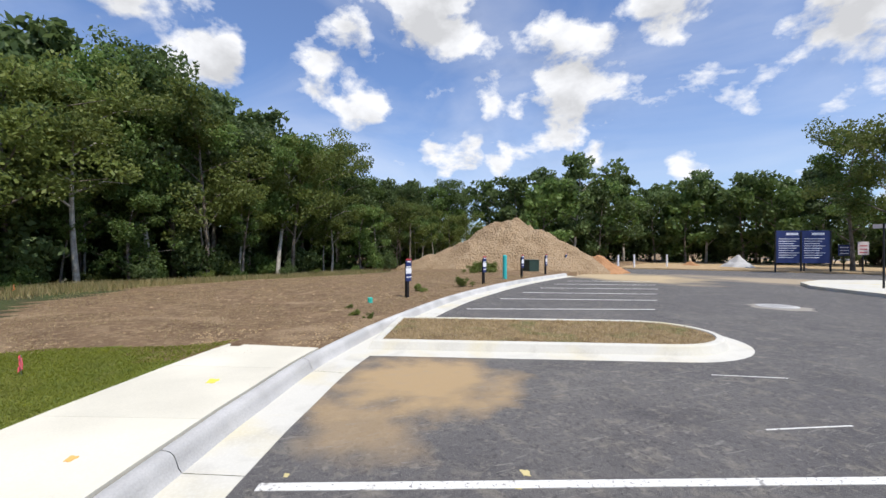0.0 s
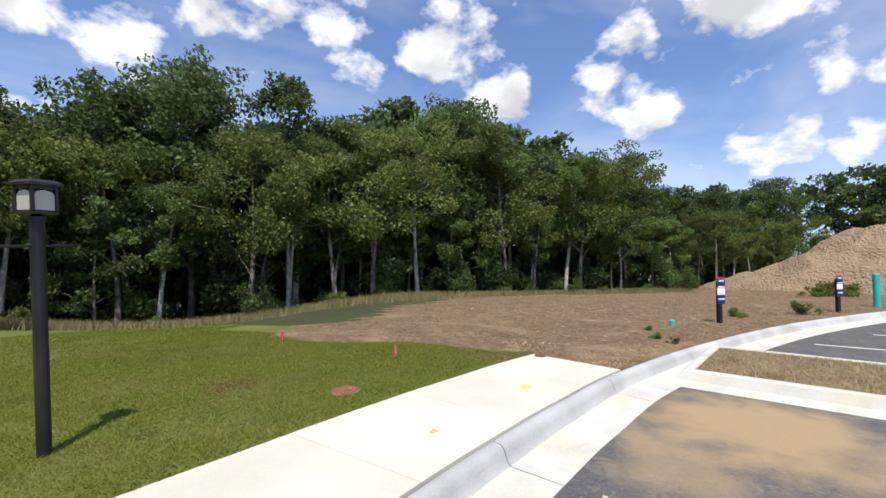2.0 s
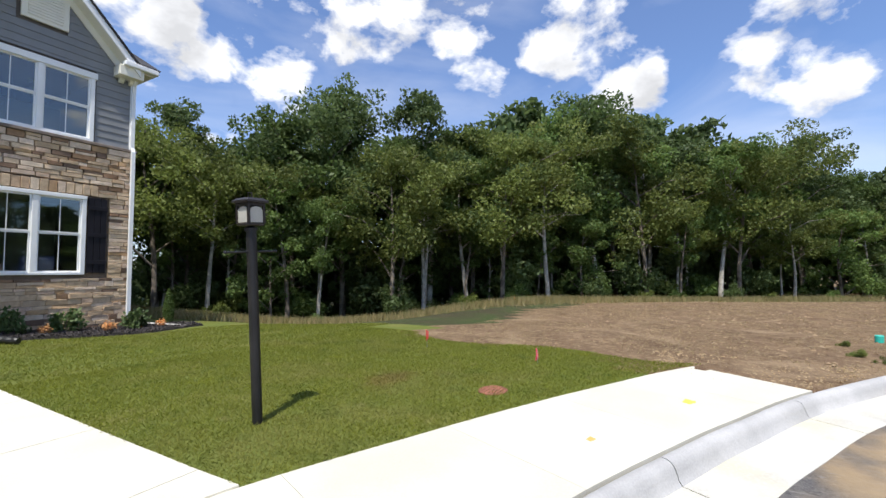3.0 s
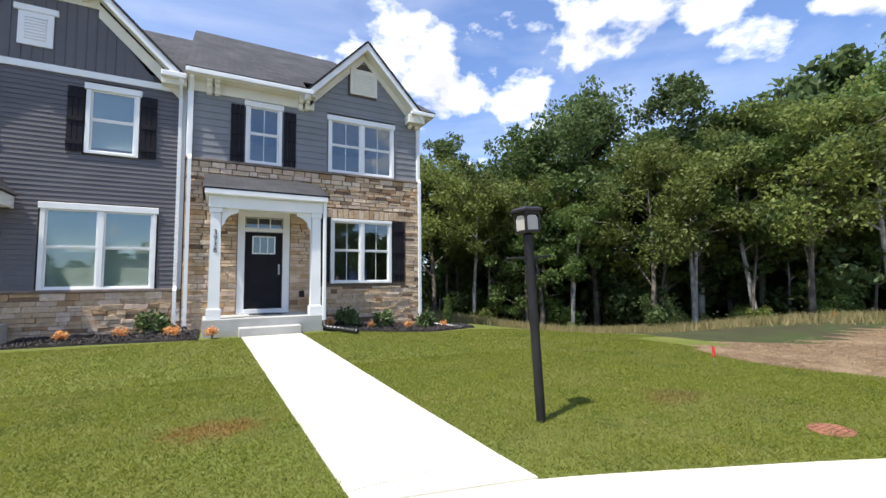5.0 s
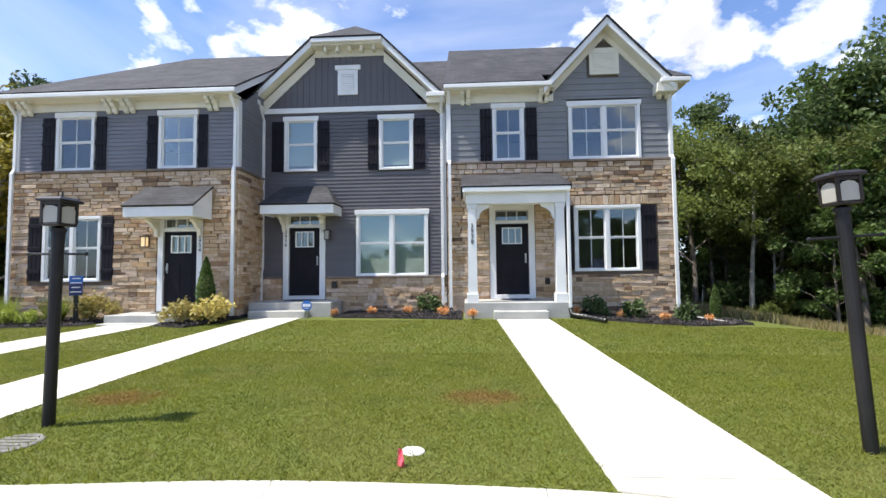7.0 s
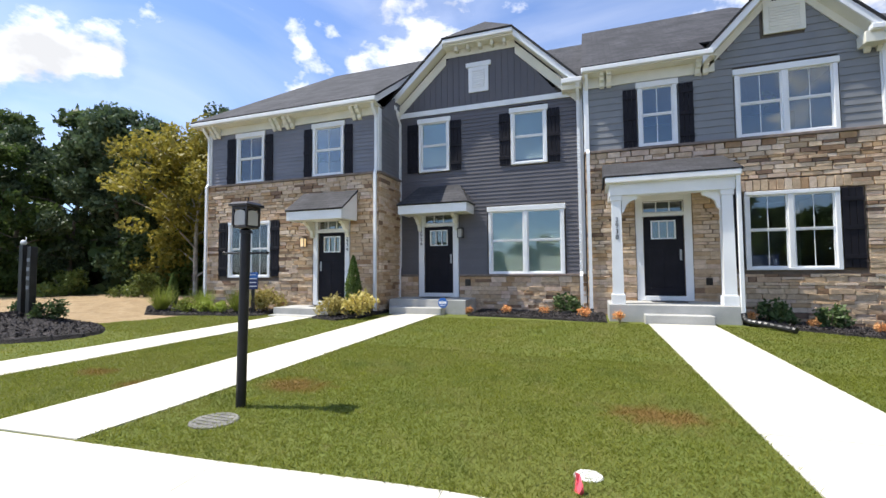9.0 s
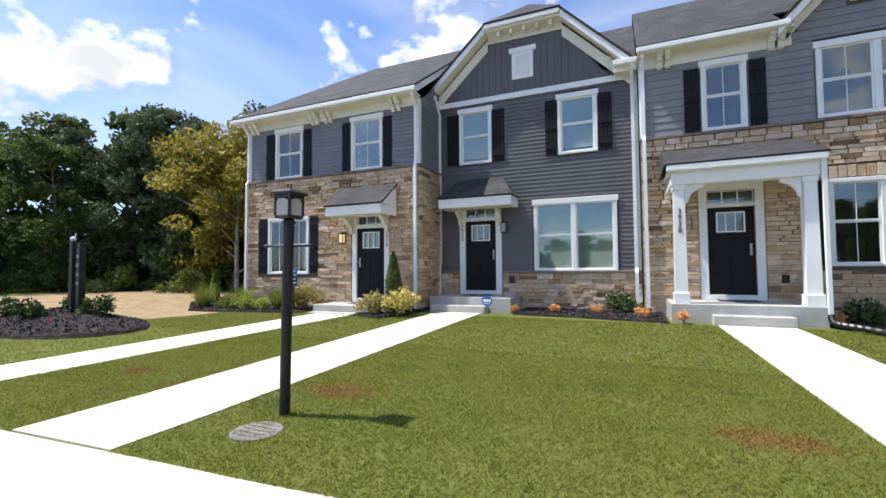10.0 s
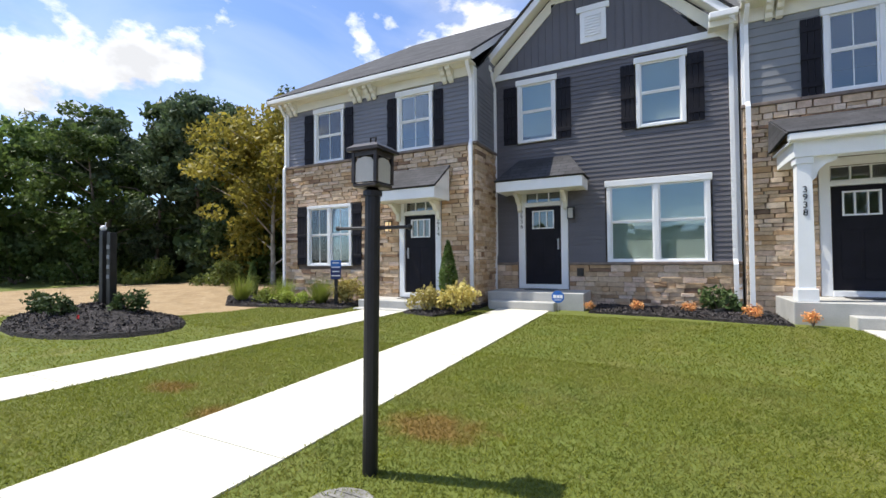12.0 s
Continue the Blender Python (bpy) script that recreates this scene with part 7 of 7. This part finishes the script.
def lid(x, y, z, rx, ry, m, label, name="cover"):
    c = thing(name, label, "cover", at=(x, y, z))
    bm = bmesh.new()
    n = 20
    for r0, r1, z0, z1 in ((1.0, 0.93, 0.0, 0.022), ):
        a = [bm.verts.new((rx * math.cos(2 * math.pi * k / n), ry * math.sin(2 * math.pi * k / n), -0.06)) for k in range(n)]
        b = [bm.verts.new((rx * math.cos(2 * math.pi * k / n), ry * math.sin(2 * math.pi * k / n), 0.018)) for k in range(n)]
        d = [bm.verts.new((rx * 0.92 * math.cos(2 * math.pi * k / n), ry * 0.92 * math.sin(2 * math.pi * k / n), 0.026)) for k in range(n)]
        for p, q in ((a, b), (b, d)):
            for k in range(n):
                bm.faces.new((p[k], p[(k + 1) % n], q[(k + 1) % n], q[k]))
        bm.faces.new(d)
    part("lid", bm, m, c)
    bm = bmesh.new()
    for k in range(5):
        ww = rx * 0.7 * math.sqrt(1 - ((k - 2) / 3.2) ** 2)
        box(bm, -ww, ww, (k - 2) * ry * 0.3 - 0.008, (k - 2) * ry * 0.3 + 0.008, 0.024, 0.032)
    part("lid_rib", bm, m, c)


lid(-4.55, -9.12, -0.672, 0.21, 0.21, mat("weathered_lid", (0.20, 0.19, 0.17), 0.9, 0.3, 8, 60, 0.5), "grey round water meter cover in the grass", "meter_cover")
lid(4.37, -10.45, -0.755, 0.21, 0.18, mat("rusty_iron", (0.26, 0.10, 0.06), 0.85, 0.3, 8, 60, 0.4), "rust-brown round utility cover in the grass", "utility_cover")
lid(-1.33, -9.0, -0.748, 0.10, 0.085, paint("cleanout_white", (0.75, 0.74, 0.68)), "white cleanout cap in the lawn", "cleanout_cap")
lid(7.47, -27.46, ROAD_Z - 0.012, 0.55, 0.55, M["curb"], "round manhole cover in the asphalt", "manhole_cover")
ob = part("manhole_collar", (lambda bm: (slab(bm, [(7.3 + 0.8 * (1 + 0.18 * math.sin(k * 2.3)) * math.cos(k * math.pi / 9), -27.3 + 0.75 * (1 + 0.15 * math.cos(k * 1.7)) * math.sin(k * math.pi / 9)) for k in range(18)], ROAD_Z - 0.03, ROAD_Z - 0.006), bm)[1])(bmesh.new()), paint("dusty_patch", (0.27, 0.245, 0.21), 0.9))
tagged(ob, "pale ragged concrete collar round the manhole", "pavement patch", kind="structure")

# stones and clods by the end of the walk
rc = random.Random(8)
rub = thing("rubble_patch", "loose pale gravel at the end of the footpath", "gravel", kind="stuff")
verts, faces = [], []
for _ in range(700):
    x, y = rc.uniform(6.35, 8.3), rc.uniform(-14.8, -12.0)
    s_ = max(-2.2, min(0.4, curb_slope(x)))
    if (y - curb_y(x)) / math.sqrt(1 + s_ * s_) < 0.05: continue
    r = rc.uniform(0.008, 0.028)
    z = gz(x, y) if (y - curb_y(x)) > 1.9 else -0.765
    n0 = len(verts)
    for dx, dy, dz in ((1, 0, 0), (-1, 0, 0), (0, 1, 0), (0, -1, 0), (0, 0, 0.8), (0, 0, -0.6)):
        verts.append((x + dx * r * rc.uniform(0.7, 1.2), y + dy * r * rc.uniform(0.7, 1.2), z + dz * r))
    for f in ((0, 2, 4), (2, 1, 4), (1, 3, 4), (3, 0, 4), (2, 0, 5), (1, 2, 5), (3, 1, 5), (0, 3, 5)):
        faces.append([n0 + i for i in f])
ob = new("gravel", raw_mesh("gravel", verts, faces, M["straw"])); ob.parent = rub
tagged(ob, kind="stuff")
verts, faces = [], []
for _ in range(900):
    x, y = rc.uniform(8, 24), rc.uniform(-24, -8.5)
    s_ = max(-2.2, min(0.4, curb_slope(x)))
    if (y - curb_y(x)) / math.sqrt(1 + s_ * s_) < 0.3: continue
    r = rc.uniform(0.015, 0.06)
    n0 = len(verts); z = gz(x, y)
    for dx, dy, dz in ((1, 0, 0), (-1, 0, 0), (0, 1, 0), (0, -1, 0), (0, 0, 0.7), (0, 0, -0.6)):
        verts.append((x + dx * r * rc.uniform(0.7, 1.3), y + dy * r * rc.uniform(0.7, 1.3), z + dz * r))
    for f in ((0, 2, 4), (2, 1, 4), (1, 3, 4), (3, 0, 4), (2, 0, 5), (1, 2, 5), (3, 1, 5), (0, 3, 5)):
        faces.append([n0 + i for i in f])
ob = new("soil_clods", raw_mesh("soil_clods", verts, faces, M["sand"]))
tagged(ob, "loose clods and stones on the dirt field", "soil", kind="stuff")


def heap(name, label, cx, cy, ax, ay, rot, top, base, m, seed, notch=None):
    """A tipped heap with gullies and a steep broken face."""
    bm = bmesh.new()
    n, rows = 90, 34
    ca, sa = math.cos(radians(rot)), math.sin(radians(rot))
    grid = []
    for j in range(rows + 1):
        f = j / rows
        ring = []
        for k in range(n):
            a = 2 * math.pi * k / n
            wob = 1 + 0.12 * math.sin(3 * a + seed) + 0.07 * math.sin(5 * a + 2 * seed)
            u, v = math.cos(a) * ax * f * wob, math.sin(a) * ay * f * wob
            x, y = cx + u * ca - v * sa, cy + u * sa + v * ca
            h = 0.74 * (1 - f ** 1.5) ** 1.1 + 0.30 * max(0.0, 1 - f / 0.42)
            h *= 1 + 0.22 * noise.noise((x * 0.35, y * 0.35, seed)) + 0.15 * noise.noise((x * 0.9, y * 0.9, seed)) + 0.07 * noise.noise((x * 2.4, y * 2.4, seed))
            z = base + (top - base) * min(h, 1.15)
            if notch:
                dn = math.hypot((x - notch[0]) / notch[2], (y - notch[1]) / notch[3])
                if dn < 1: z -= 0.55 * (1 - dn) ** 0.5
            if f == 1: z = base - 0.4
            ring.append(bm.verts.new((x, y, z)))
        grid.append(ring)
    for a, b in zip(grid[1:], grid[2:]):
        for k in range(n):
            bm.faces.new((a[k], a[(k + 1) % n], b[(k + 1) % n], b[k]))
    bm.faces.new(grid[1])
    bmesh.ops.delete(bm, geom=grid[0], context='VERTS')
    ob = part(name, bm, m, smooth=True)
    return tagged(ob, label, "soil heap")


heap("dirt_mound", "large tan heap of excavated soil", 29.9, -32.3, 8.6, 5.2, 57.6, 3.45, -0.9, M["sand"], 1.0, (27.2, -28.2, 1.9, 1.5))
heap("dirt_mound", "low heap of orange clay", 24.3, -36.3, 2.3, 1.5, 46, 0.35, -0.9, M["orange_soil"], 2.0)
heap("dirt_mound", "flat orange clay spill across the lot", 31.5, -56.0, 3.2, 1.2, -40, -0.4, -1.1, M["orange_soil"], 3.0)
heap("gravel_pile", "grey gravel pile across the lot", 26.5, -56.0, 2.4, 1.6, -40, 0.2, -1.1, M["curb"], 4.0)

# weeds at the mound and in the field
for x, y, s in ((24.2, -26.4, 0.6), (24.6, -27.3, 0.5), (23.6, -25.4, 0.4), (9.4, -15.1, 0.12), (10.6, -15.2, 0.1), (8.9, -15.3, 0.1), (15.2, -20.6, 0.3), (14.0, -18.3, 0.22), (33.5, -37.0, 0.6), (32.2, -39.0, 0.6)):
    plant(UNDER[2], x, y, gz(x, y) - 0.02, rt.uniform(0, 360), s)

# second kerbed island across the lot
bm = bmesh.new()
pl = [(7.0, -33.6), (10.6, -35.6), (12.0, -37.6), (12.6, -40.5), (11.4, -43.5), (2.0, -39.0), (2.0, -33.0)]
slab(bm, pl, -1.0, -0.80)
ob = part("traffic_island", bm, M["gutter"]); tagged(ob, "pale concrete island across the lot", "island")
bm = bmesh.new(); slab(bm, [(60, -45), (30, -42.5), (22.5, -49.0), (16, -53), (8, -56), (-10, -58), (-10, -100), (60, -100)], -1.0, lambda x, y: -0.84)
ob = part("ground_verge", bm, M["straw"]); tagged(ob, "dry grassy verge across the lot", "ground", kind="structure")

# two black posts with a small camera in the west bed
pb = thing("entry_marker", "pair of black posts with small white plates", "marker post", at=(-13.05, -6.25, -0.28))
for q, hh in ((-0.13, 1.60), (0.16, 1.55)):
    bm = bmesh.new(); box(bm, q - 0.065, q + 0.065, -0.065, 0.065, -0.4, hh, 0.008); part("post", bm, M["metalblack"], pb)
for k in range(4):
    bm = bmesh.new(); box(bm, 0.11, 0.21, -0.075, -0.065, 0.62 + k * 0.2, 0.70 + k * 0.2); part("plate", bm, paint("grey_plate", (0.16, 0.17, 0.19)), pb)
bm = bmesh.new(); bmesh.ops.create_uvsphere(bm, u_segments=10, v_segments=8, radius=0.06, matrix=Matrix.Translation((-0.13, -0.02, 1.65))); tube(bm, [(-0.13, 0, 1.58), (-0.08, 0, 1.77)], 0.012, 6)
part("camera_head", bm, paint("sign_white", (0.8, 0.8, 0.82)), pb)

# shed among the trees
sh = thing("shed", "low dark shed with a pale metal roof in the woods", "shed", at=(-36.5, 3.0, -0.7))
sh.rotation_euler = (0, 0, radians(20))
bm = bmesh.new(); box(bm, -4, 4, -2.5, 2.5, -0.3, 1.9); part("wall", bm, paint("brown_shed", (0.06, 0.04, 0.03)), sh)
bm = bmesh.new(); prism(bm, [(-4.4, 1.9), (4.4, 1.9), (4.0, 2.6), (-4.0, 2.9)], -2.9, 2.9); part("roof", bm, paint("pale_metal_roof", (0.42, 0.40, 0.38)), sh)

# paint dabs and leaves on the footpath and asphalt
for x, y, z, r, col, lb in ((5.06, -12.54, WALK_Z, 0.09, ("yellow_dab", (0.8, 0.68, 0.1)), "yellow paint mark on the concrete"), (3.41, -11.79, WALK_Z, 0.05, ("orange_dab", (0.75, 0.4, 0.12)), "orange paint mark on the concrete"), (2.16, -14.72, ROAD_Z - 0.012, 0.045, ("leaf_dab", (0.5, 0.42, 0.2)), "fallen yellow leaf on the asphalt"), (2.29, -14.88, ROAD_Z - 0.012, 0.05, ("leaf_dab", (0.5, 0.42, 0.2)), "fallen yellow leaf on the asphalt"), (2.96, -13.21, ROAD_Z - 0.012, 0.03, ("leaf_dab", (0.5, 0.42, 0.2)), "pale pebble on the asphalt")):
    bm = bmesh.new()
    slab(bm, [(x + r * (1 + 0.3 * math.sin(k * 2.1)) * math.cos(k * math.pi / 6), y + r * 0.7 * (1 + 0.3 * math.cos(k * 1.3)) * math.sin(k * math.pi / 6)) for k in range(12)], z - 0.005, z + 0.004)
    ob = part("paint_mark" if "paint" in lb else "fallen_leaf", bm, paint(*col)); tagged(ob, lb, "mark" if "paint" in lb else "leaf")
